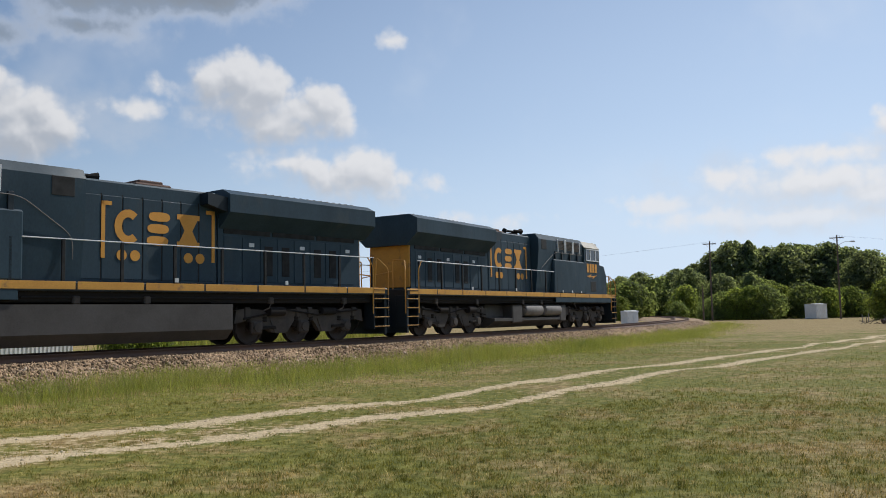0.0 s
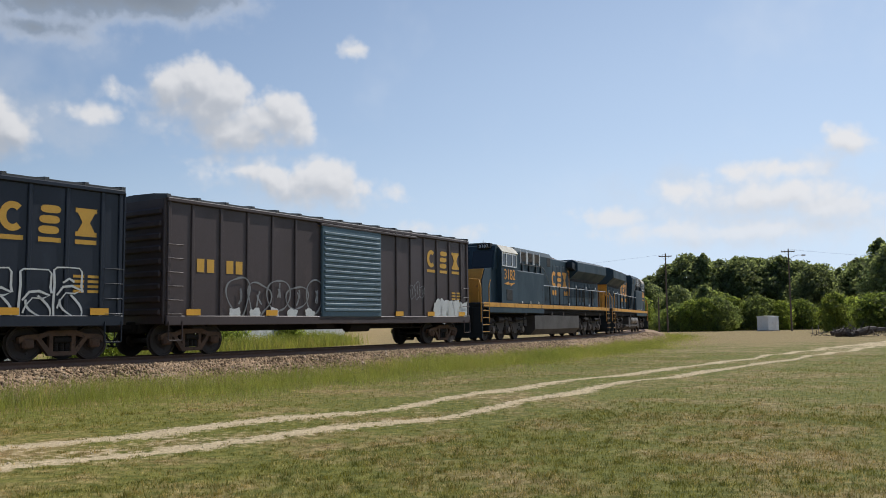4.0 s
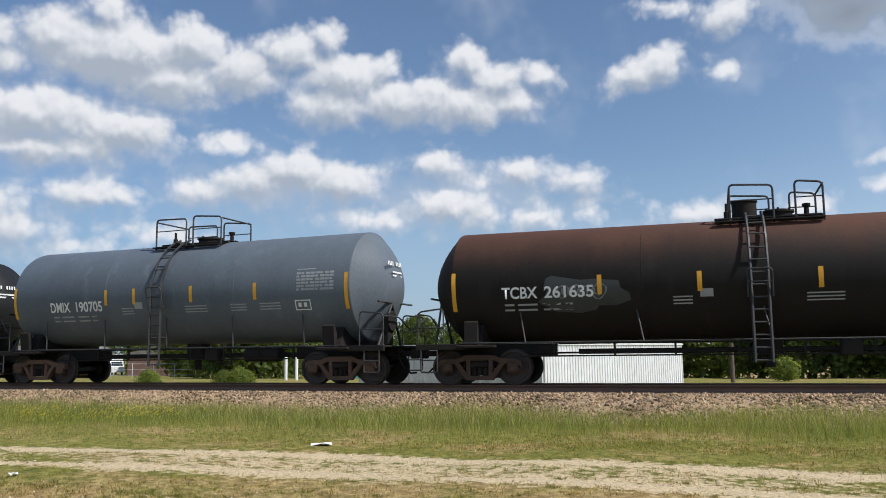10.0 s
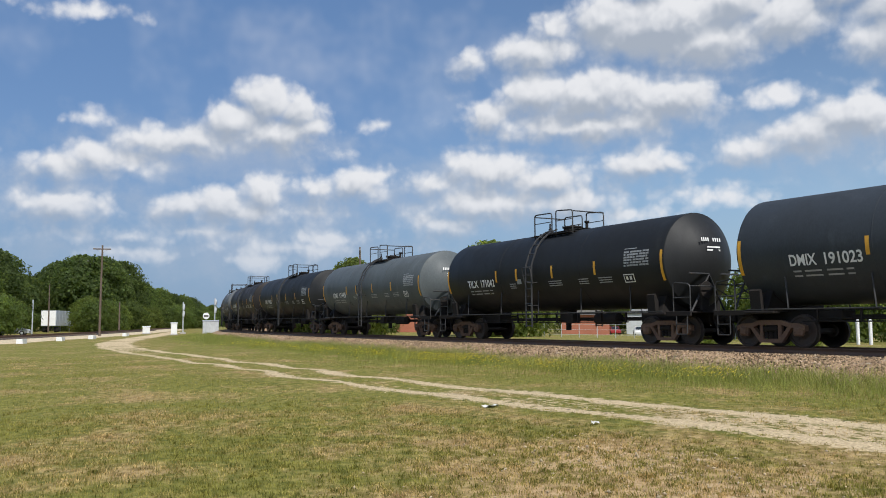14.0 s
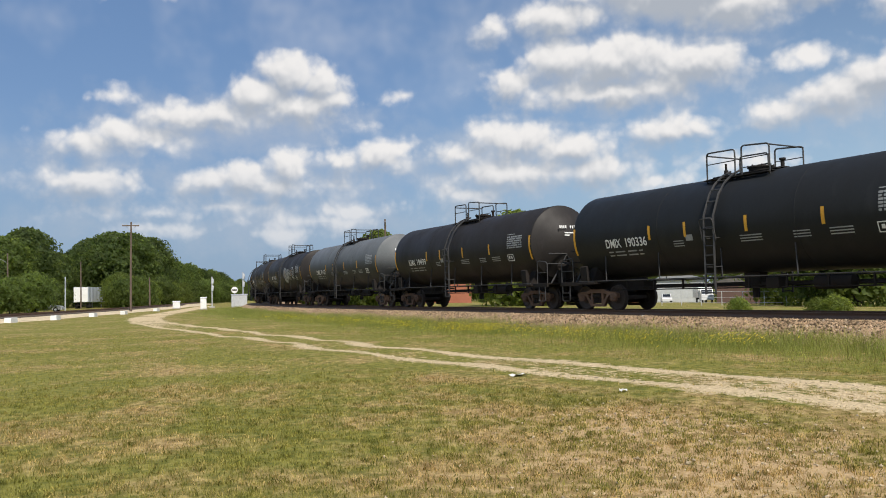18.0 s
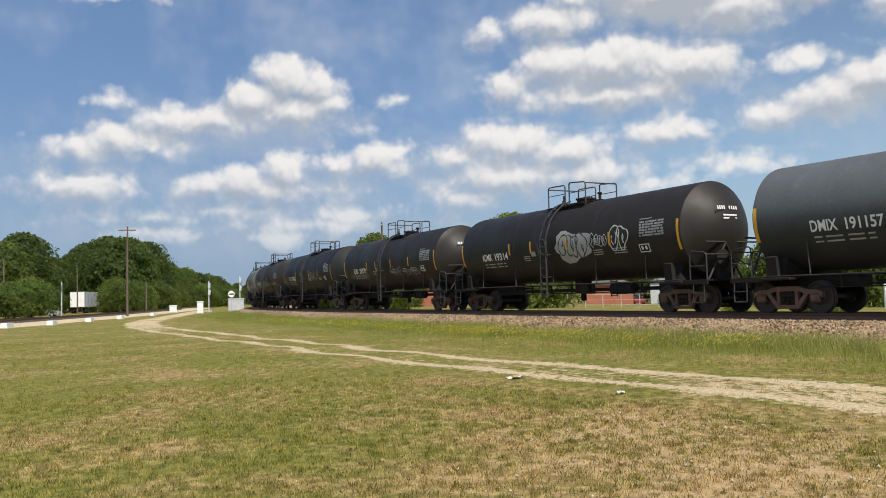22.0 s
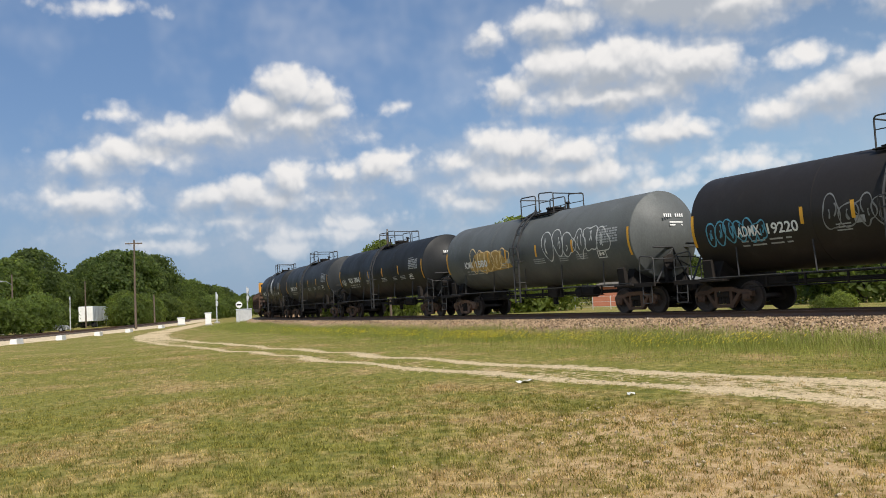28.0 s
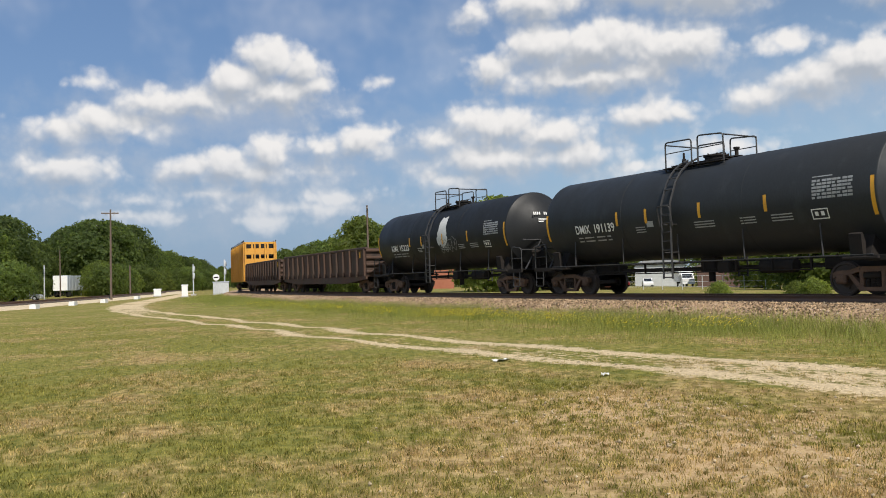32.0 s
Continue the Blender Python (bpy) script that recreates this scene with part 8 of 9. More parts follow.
def crown_mesh(name, mat, h, w, base, count, size, seed, lobes=14, conic=0.0):
    """Leaf sprays set over many overlapping lobes, with gaps between them."""
    rng = np.random.default_rng(seed)
    t = rng.uniform(0, 1, lobes)
    zc = base + (h - base) * (0.1 + 0.84 * t)
    reach = w / 2 * np.sqrt(np.clip(1 - (1.7 * (t - 0.42)) ** 2, 0.1, 1)) * (1 - conic * t)
    a = rng.uniform(0, 2 * np.pi, lobes)
    d = reach * rng.uniform(0.2, 0.88, lobes)
    centre = np.stack([d * np.cos(a), d * np.sin(a), zc], 1)
    radius = w * rng.uniform(0.10, 0.22, lobes) * (1 - 0.5 * conic * t)
    k = rng.integers(0, lobes, count)
    way = rng.normal(0, 1, (count, 3))
    way /= np.linalg.norm(way, axis=1)[:, None]
    way[:, 2] = np.where(way[:, 2] < -0.5, -way[:, 2], way[:, 2])
    p = centre[k] + way * (radius[k] * rng.uniform(0.35, 1.25, count))[:, None] * np.array([1, 1, 0.72])
    # half of the sprays fill the crown between the lobes, out to an uneven outline
    loose = rng.uniform(0, 1, count) < 0.5
    t, a = rng.beta(1.4, 1.2, count), rng.uniform(0, 2 * np.pi, count)
    ph = rng.uniform(0, 6.28, 4)
    uneven = 1 + 0.16 * np.sin(3 * a + 9 * t + ph[0]) + 0.12 * np.sin(5 * a - 14 * t + ph[1]) + 0.09 * np.sin(9 * a + 23 * t + ph[2])
    out = w / 2 * np.sqrt(np.clip(1 - (1.75 * (t - 0.42)) ** 2, 0.02, 1)) * (1 - conic * t) * uneven * np.sqrt(rng.uniform(0.2, 1.0, count))
    p = np.where(loose[:, None], np.stack([out * np.cos(a), out * np.sin(a), base + (h - base) * (0.03 + 0.97 * t) * (0.97 + 0.06 * uneven)], 1), p)
    way = np.where(loose[:, None], np.stack([np.cos(a), np.sin(a), 0.9 * t], 1) / np.sqrt(1 + 0.81 * t * t)[:, None], way)
    p[:, 2] = np.clip(p[:, 2], base * 0.8, h * 1.16)
    u = rng.normal(0, 1, (count, 3)) + way * 0.0
    u -= way * (u * way).sum(1)[:, None] * 0.6
    u /= np.linalg.norm(u, axis=1)[:, None]
    q = np.cross(u, way + rng.normal(0, 0.5, (count, 3)))
    q /= np.linalg.norm(q, axis=1)[:, None]
    sz = (size * rng.uniform(0.5, 1.3, count))[:, None]
    fold = way * sz * 0.25
    v = np.stack([p - u * sz, p + q * sz * 0.6 + fold, p + u * sz, p - q * sz * 0.6 + fold], 1)
    f = np.array([(0, 1, 2), (0, 2, 3)])[None] + (np.arange(count) * 4)[:, None, None]
    return raw_mesh(name, v.reshape(-1, 3), f.reshape(-1, 3), mat), centre


def tree_model(label, category, tone, h, w, base, count, size, seed, trunk=0.28, lobes=14, conic=0.0):
    ob = thing("tree" if category == "tree" else "shrub", label, category)
    me, centre = crown_mesh("crown", leaf_mat(tone), h, w, base, count, size, seed, lobes, conic)
    part("crown", me, leaf_mat(tone), ob)
    g = Geo().tube([(0, 0, -2.6), (0.05, 0.02, base * 0.5), (0.0, 0.05, base), (0.1, 0, h * 0.6), (0.0, 0.1, h * 0.85)], trunk, 8, True, trunk * 0.2)
    part("trunk", g, bark(), ob)
    limbs = Geo()
    for i, c in enumerate(centre[:9]):
        z0 = min(base + (c[2] - base) * 0.35, h * 0.6)
        limbs.tube([(0, 0, z0), (c[0] * 0.5, c[1] * 0.5, (z0 + c[2]) / 2 - 0.1), (c[0], c[1], c[2])], trunk * 0.4, 5, False, trunk * 0.08)
    part("branchwork", limbs, bark(), ob)
    return ob


def plant(model, x, y, scale, turn, group, label=""):
    # crowns of the wood hang down into the undergrowth
    z = float(ground_height(x, y)[0]) - (0.2 if model["category"] == "shrub" else 1.1) * scale
    ob = copy_thing(model, pose(x, y, z, 0, 0, turn))
    ob.scale = (scale * random.uniform(0.92, 1.1), scale * random.uniform(0.92, 1.1), scale)
    tagged(ob, label, group=group)
    return ob


def at(yaw, dist):
    a = radians(yaw)
    return -dist * math.sin(a), dist * math.cos(a)


def build_trees():
    random.seed(5)
    oak = tree_model("broad dark-green oak at the edge of the wood", "tree", "dark", 16, 13, 0.7, 13000, 0.33, 1, 0.4, 52)
    maple = tree_model("full mid-green tree in summer leaf", "tree", "mid", 12, 9.5, 0.5, 10000, 0.28, 2, 0.3, 44)
    ash = tree_model("lighter green young tree in leaf", "tree", "light", 9, 7, 0.4, 7500, 0.23, 3, 0.2, 36)
    pine = tree_model("dark narrow pine with ragged crown", "tree", "wood", 15, 7.5, 3.0, 7500, 0.3, 4, 0.3, 34, 0.5)
    bush = tree_model("rounded light-green shrub in full leaf", "shrub", "light", 3.6, 4.6, 0.2, 4200, 0.15, 5, 0.1, 24)
    scrub = tree_model("tangled mid-green shrub beside the grass", "shrub", "mid", 4.6, 6.0, 0.2, 5200, 0.18, 6, 0.12, 28)
    # wood beyond the crossing, seen down the line of the train
    g = "wood beyond the crossing"
    for yaw, d, m, s in ((136, 150, oak, 0.95), (133.5, 165, maple, 1.2), (132.3, 178, oak, 1.05), (130.6, 190, maple, 1.05), (129.6, 215, oak, 0.9), (128.6, 200, oak, 1.02), (127.3, 192, oak, 1.08),
                         (126.2, 196, oak, 1.08), (125.0, 205, oak, 1.06), (124.2, 212, maple, 1.1), (123.4, 225, maple, 1.0), (122.7, 235, maple, 1.0), (122.0, 245, oak, 0.66), (121.3, 255, maple, 0.9),
                         (120.7, 262, oak, 0.62), (120.1, 270, maple, 0.68), (119.4, 300, maple, 0.72), (118.7, 310, oak, 0.5), (118.0, 320, oak, 0.45), (117.3, 320, maple, 0.6), (116.5, 300, maple, 0.62),
                         (137, 180, oak, 1.0), (134.6, 200, oak, 0.9), (131.5, 230, oak, 1.0)):
        plant(m, *at(yaw, d), s * 0.96, random.uniform(0, 360), g)
    for yaw, d, m, s in ((133.2, 120, scrub, 1.0), (132.0, 126, scrub, 1.15), (130.9, 150, scrub, 1.0), (127.3, 172, ash, 0.75), (126.9, 165, ash, 0.8), (126.4, 158, scrub, 1.2), (125.7, 165, scrub, 1.2),
                         (125.0, 172, ash, 0.6), (124.4, 180, scrub, 1.3), (123.7, 185, ash, 0.6), (123.0, 195, ash, 0.62), (122.2, 210, scrub, 1.2), (121.5, 215, scrub, 1.3), (120.6, 230, scrub, 1.2), (119.6, 240, scrub, 1.0),
                         (134.5, 118, scrub, 1.1), (136, 115, scrub, 1.0)):
        plant(m, *at(yaw, d), s, random.uniform(0, 360), g)
    # trees behind the train
    g = "trees across the track"
    for yaw, d, m, s in ((115.2, 150, maple, 0.66), (114.0, 140, maple, 0.68), (113.0, 132, maple, 0.7), (112.0, 128, maple, 0.72), (111.0, 122, maple, 0.74), (110.0, 100, ash, 1.12), (109.3, 105, ash, 1.06), (108, 130, maple, 0.7), (106, 150, maple, 0.7), (103, 160, maple, 0.8),
                         (100.6, 92, ash, 1.28), (99.2, 96, ash, 1.30), (97.6, 150, maple, 0.85), (95.0, 165, maple, 0.9), (92.5, 170, maple, 0.9), (89.5, 165, maple, 0.85), (86.5, 160, maple, 0.9), (83.5, 110, ash, 1.1),
                         (81.2, 88, maple, 0.92), (79.2, 84, maple, 0.98), (77.0, 100, maple, 0.8), (74.5, 110, maple, 0.75), (71.5, 105, maple, 0.7), (68.5, 95, maple, 0.62), (65.8, 92, ash, 0.8), (63.0, 90, maple, 0.7), (60.2, 85, maple, 0.75),
                         (57.5, 82, maple, 0.8), (55.0, 80, ash, 1.0), (52.0, 84, maple, 0.78), (49.0, 82, ash, 0.95), (46.0, 76, maple, 0.72), (43.0, 72, maple, 0.75), (40.0, 72, ash, 1.0), (37.2, 70, maple, 0.78), (34.4, 72, ash, 1.05), (31.5, 75, ash, 0.9),
                         (28, 80, maple, 0.68), (24, 85, ash, 0.85), (20, 95, maple, 0.6), (15, 110, maple, 0.6), (10, 130, maple, 0.6), (5, 150, maple, 0.6), (0, 165, maple, 0.55), (-5, 175, maple, 0.6)):
        plant(m, *at(yaw, d), s, random.uniform(0, 360), g)
    for yaw, d, s in ((44.8, 56, 0.4), (20.8, 42, 0.55), (80.5, 42, 0.3), (81.5, 43, 0.26), (86.2, 46, 0.28)):
        plant(bush, *at(yaw, d), s, random.uniform(0, 360), "shrubs across the track")
    # wood to the east, closed down to the ground, distance haze mixed into its leaf colours
    g = "wood east of the crossing"
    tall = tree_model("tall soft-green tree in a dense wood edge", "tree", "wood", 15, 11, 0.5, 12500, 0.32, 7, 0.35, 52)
    low = tree_model("low spreading tree hung with creeper at the wood edge", "tree", "haze_green", 8, 8.5, 0.2, 9000, 0.24, 8, 0.2, 44)
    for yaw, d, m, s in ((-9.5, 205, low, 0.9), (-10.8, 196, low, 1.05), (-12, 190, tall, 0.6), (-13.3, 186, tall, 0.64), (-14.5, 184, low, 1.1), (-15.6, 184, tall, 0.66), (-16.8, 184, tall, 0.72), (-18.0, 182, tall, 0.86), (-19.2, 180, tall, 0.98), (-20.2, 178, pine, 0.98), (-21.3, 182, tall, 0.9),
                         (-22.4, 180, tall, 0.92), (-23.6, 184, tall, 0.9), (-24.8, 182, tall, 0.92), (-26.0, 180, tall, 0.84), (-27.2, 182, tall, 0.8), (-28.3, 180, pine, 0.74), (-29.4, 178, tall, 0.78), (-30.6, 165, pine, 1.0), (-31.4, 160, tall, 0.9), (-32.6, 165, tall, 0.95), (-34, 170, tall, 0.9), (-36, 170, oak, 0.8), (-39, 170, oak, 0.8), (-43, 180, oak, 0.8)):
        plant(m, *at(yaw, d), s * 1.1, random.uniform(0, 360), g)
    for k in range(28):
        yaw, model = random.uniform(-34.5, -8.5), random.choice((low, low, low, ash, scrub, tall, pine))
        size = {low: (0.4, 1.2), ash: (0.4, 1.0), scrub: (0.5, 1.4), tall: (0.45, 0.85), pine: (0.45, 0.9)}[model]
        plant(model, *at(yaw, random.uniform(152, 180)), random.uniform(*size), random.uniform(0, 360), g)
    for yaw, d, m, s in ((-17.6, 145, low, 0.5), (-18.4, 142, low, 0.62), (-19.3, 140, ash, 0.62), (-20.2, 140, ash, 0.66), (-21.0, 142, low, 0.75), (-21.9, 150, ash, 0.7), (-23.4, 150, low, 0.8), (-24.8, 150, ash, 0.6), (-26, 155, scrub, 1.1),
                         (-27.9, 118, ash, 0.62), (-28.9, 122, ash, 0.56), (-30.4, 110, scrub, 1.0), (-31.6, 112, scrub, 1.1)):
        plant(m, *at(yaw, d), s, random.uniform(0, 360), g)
    for yaw, d, s in ((19.5, 43.5, 0.6), (16.0, 50, 0.7), (12.0, 58, 0.8), (8.0, 67, 0.7)):
        plant(bush, *at(yaw, d), s, random.uniform(0, 360), "shrubs across the track")
    for ob in (oak, maple, ash, pine, bush, scrub, tall, low):
        # the models themselves stand at the back of the woods
        x, y = at(random.uniform(-30, -20), 212)
        ob.matrix_basis = pose(x, y, float(ground_height(x, y)[0]))


build_grass()
litter(-14.3, 3.8, 0.36, 1)
litter(-14.8, -2.8, 0.3, 2)
litter(-12.4, -0.8, 0.16, 3)
build_trees()

# ---------------------------------------------------------------- poles, cabinets and signals
POLE = lambda: material("pole_timber", (0.13, 0.095, 0.07), (0.08, 0.06, 0.045), rough=0.95, scale=2.0, fine=30.0, stretch=(1, 1, 0.15), bump=0.3)
GALV = lambda: material("galvanised_steel", (0.55, 0.57, 0.58), (0.42, 0.43, 0.44), rough=0.5, metal=0.3, scale=2.0)
WHITEPAINT = lambda: material("white_paint", (0.78, 0.78, 0.76), (0.66, 0.66, 0.63), rough=0.6, scale=1.0, fine=20.0)


def utility_pole(x, y, h, turn, arm=True, lamp=False, label="tall brown timber utility pole with crossarm"):
    ob = thing("utility_pole", label, "utility pole", pose(x, y, float(ground_height(x, y)[0]), 0, 0, turn), "poles along the line")
    part("shaft", Geo().tube([(0, 0, -0.4), (0, 0, h * 0.5), (0.05, 0, h)], 0.14, 10, True, 0.09), POLE(), ob)
    if arm:
        part("crossarm", Geo().box(-0.95, -0.06, h - 0.5, 0.95, 0.06, h - 0.37, 0.01), POLE(), ob)
        for k in (-0.88, -0.45, 0.45, 0.88):
            part("insulator", Geo().turned([(h - 0.37, 0.03), (h - 0.3, 0.05), (h - 0.24, 0.03)], 8, "z", (k, 0, 0)), GALV(), ob)
        part("arm_brace", Geo().tube([(-0.6, 0.08, h - 0.45), (0, 0.1, h - 1.0), (0.6, 0.08, h - 0.45)], 0.02), GALV(), ob)
    if lamp:
        part("lamp_arm", Geo().tube(rounded([(0, 0, h - 1.6), (1.2, 0, h - 1.0), (1.9, 0, h - 1.05)], 0.3), 0.035), GALV(), ob)
        part("lamp_head", Geo().turned([(1.8, 0.06), (1.95, 0.12), (2.35, 0.12), (2.45, 0.05)], 10, "x", (0, 0, h - 1.06)), GALV(), ob)
    return ob


def cable(a, b, sag, name="overhead_cable"):
    pts = [(a[0] + (b[0] - a[0]) * k / 12, a[1] + (b[1] - a[1]) * k / 12, a[2] + (b[2] - a[2]) * k / 12 - sag * 4 * (k / 12) * (1 - k / 12)) for k in range(13)]
    single(name, Geo().tube(pts, 0.008, 5), UNDER(), "thin dark overhead cable strung between poles", "cable", group="cables between poles")


def cabinet(x, y, w, d, h, turn, mat, label):
    ob = thing("equipment_cabinet", label, "cabinet", pose(x, y, float(ground_height(x, y)[0]), 0, 0, turn), "trackside cabinets")
    part("plinth", Geo().box(-w / 2 - 0.1, -d / 2 - 0.1, -0.3, w / 2 + 0.1, d / 2 + 0.1, 0.12, 0.02), material("concrete", (0.4, 0.38, 0.35), (0.3, 0.28, 0.25), rough=0.9), ob)
    part("body", Geo().box(-w / 2, -d / 2, 0.12, w / 2, d / 2, h - 0.1, 0.02), mat, ob)
    part("roof", Geo().prism([(-d / 2 - 0.06, h - 0.1), (d / 2 + 0.06, h - 0.1), (d / 2 + 0.06, h - 0.04), (0, h + 0.04), (-d / 2 - 0.06, h - 0.04)], -w / 2 - 0.06, w / 2 + 0.06), mat, ob)
    n = max(1, round(w / 0.9))
    for k in range(n):
        a = -w / 2 + 0.06 + k * (w - 0.12) / n
        door = part("door", Geo().box(a + 0.02, -d / 2 - 0.03, 0.22, a + (w - 0.12) / n - 0.02, -d / 2, h - 0.18, 0.01), mat, ob)
        part("handle", Geo().box(a + 0.1, -d / 2 - 0.07, h * 0.5, a + 0.14, -d / 2 - 0.03, h * 0.5 + 0.18, 0.005), GALV(), door)
    return ob


def signal_mast(x, y, h, turn, heads, label):
    ob = thing("signal_mast", label, "railway signal", pose(x, y, float(ground_height(x, y)[0]), 0, 0, turn), "signals at the crossing")
    part("mast", Geo().tube([(0, 0, -0.3), (0, 0, h)], 0.09, 10), GALV(), ob)
    g = Geo()
    for q in (-0.2, 0.2):
        g.tube([(q * 1.3 + 0.4, 0, 0), (q * 1.3 + 0.4, 0, h * 0.97)], 0.065, 5)
    for k in range(int(h * 0.9 / 0.35)):
        g.tube([(0.14, 0, 0.3 + k * 0.35), (0.66, 0, 0.3 + k * 0.35)], 0.05, 5)
    part("ladder", g, WHITEPAINT(), ob)
    part("base", Geo().box(-0.4, -0.4, -0.2, 0.4, 0.4, 0.25, 0.03), material("concrete", (0.4, 0.38, 0.35)), ob)
    for z in heads:
        head = part("signal_head", Geo().turned([(-0.05, 0.34), (0.0, 0.36), (0.03, 0.34)], 20, "y", (-0.05, -0.2, z)).box(-0.22, -0.2, z - 0.42, 0.12, 0.1, z + 0.42, 0.04), GALV(), ob)
        for k in (-0.24, 0.0, 0.24):
            part("signal_lens", Geo().turned([(-0.3, 0.09), (-0.22, 0.09)], 12, "y", (-0.05, 0, z + k)), glass("signal_glass", (0.05, 0.03, 0.02)), head)
    return ob


def round_sign(x, y, h, turn):
    ob = thing("round_sign", "white round sign with dark bar on a steel post", "sign", pose(x, y, float(ground_height(x, y)[0]), 0, 0, turn))
    part("post", Geo().tube([(0, 0, -0.2), (0, 0, h)], 0.05, 8), GALV(), ob)
    part("plate", Geo().turned([(-0.08, 0.42), (-0.05, 0.44), (-0.04, 0.42)], 28, "y", (0, 0, h)), WHITEPAINT(), ob)
    part("bar", Geo().box(-0.3, -0.1, h - 0.09, 0.3, -0.084, h + 0.09, 0.003), UNDER(), ob)


def concrete_block(x, y, turn):
    g = Geo().prism([(-0.26, -0.1), (0.26, -0.1), (0.22, 0.36), (-0.22, 0.36)], -0.6, 0.6)
    return single("concrete_block", g, WHITEPAINT(), "white-painted concrete block beside the siding", "barrier block", pose(x, y, float(ground_height(x, y)[0]), 0, 0, turn), "blocks beside the siding")


def siding():
    pts = np.array([(-14.0, -37.0), (-54.0, -51.8), (-84.0, -64.2), (-120.0, -81.0), (-170.0, -106.0)])
    d = np.concatenate([[0], np.cumsum(np.hypot(*np.diff(pts, axis=0).T))])
    s = np.arange(0, d[-1], 1.0)
    x, y = np.interp(s, d, pts[:, 0]), np.interp(s, d, pts[:, 1])
    k = np.ones(15) / 15
    x[7:-7], y[7:-7] = np.convolve(x, k, "valid"), np.convolve(y, k, "valid")
    tx, ty = np.gradient(x), np.gradient(y)
    n = np.hypot(tx, ty)
    nx, ny = -ty / n, tx / n

    def run(section):
        v = np.stack([np.stack([x + nx * a, y + ny * a, np.full(len(x), b)], 1) for a, b in section], 1).reshape(-1, 3)
        m = len(section)
        i, j = np.meshgrid(np.arange(len(x) - 1), np.arange(m), indexing="ij")
        i, j = i.ravel(), j.ravel()
        return v, np.stack([i * m + j, (i + 1) * m + j, (i + 1) * m + (j + 1) % m, i * m + (j + 1) % m], 1)

    ob = thing("siding_track", "older rusty siding on pale gravel", "railway track", kind="structure")
    v, f = run([(-3.9, -0.1), (-2.9, 0.08), (-1.4, 0.22), (1.4, 0.22), (2.9, 0.08), (3.9, -0.1)])
    part("gravel_bed", raw_mesh("gravel_bed", v, f, gravel_mat(), True), gravel_mat(), ob)
    for q in (-0.7535, 0.7535):
        v, f = run([(q + a, 0.52 + b) for a, b in RAIL_SECTION])
        part("rail", raw_mesh("rail", v, f, rail_mat()), rail_mat(), ob)
    tie = Geo().box(-0.115, -1.3, -0.16, 0.115, 1.3, 0.0, 0.015).mesh("tie", tie_mat())
    for i in range(30, 130):
        o = part("tie", tie, tie_mat(), ob)
        o.matrix_basis = pose(x[i], y[i], 0.345, 0, 0, math.degrees(math.atan2(ty[i], tx[i])))


# ---------------------------------------------------------------- buildings and vehicles across the track
def corrugated(a, b, h, label, tone=(0.72, 0.73, 0.73), roof=None):
    """A low wall of ribbed metal sheets from a to b, with thickness, posts and cap."""
    (x0, y0), (x1, y1) = a, b
    length, turn = math.hypot(x1 - x0, y1 - y0), math.degrees(math.atan2(y1 - y0, x1 - x0))
    z = min(float(ground_height(x0, y0)[0]), float(ground_height(x1, y1)[0]))
    ob = thing("metal_wall", label, "metal wall", pose(x0, y0, z, 0, 0, turn), "metal walls across the track")
    mat = material("ribbed_white_metal", tone, tuple(c * 0.85 for c in tone), rough=0.55, scale=0.6, fine=10.0, stretch=(1, 1, 0.3))
    n = max(1, round(length / 3.0))
    for k in range(n):
        s0, s1 = length * k / n, length * (k + 1) / n - 0.015
        m = int((s1 - s0) / 0.2)
        out, back = [], []
        for i in range(m):
            p = s0 + (s1 - s0) * i / m
            w = (s1 - s0) / m
            out += [(p, -0.02), (p + w * 0.55, -0.02), (p + w * 0.65, -0.055), (p + w * 0.9, -0.055)]
        out += [(s1, -0.02), (s1, 0.06), (s0, 0.06)]
        part("sheet", Geo().prism(out, -0.4, h - 0.05, "xy"), mat, ob)
    part("cap", Geo().box(-0.03, -0.09, h - 0.06, length + 0.03, 0.1, h + 0.03, 0.01), mat, ob)
    return ob


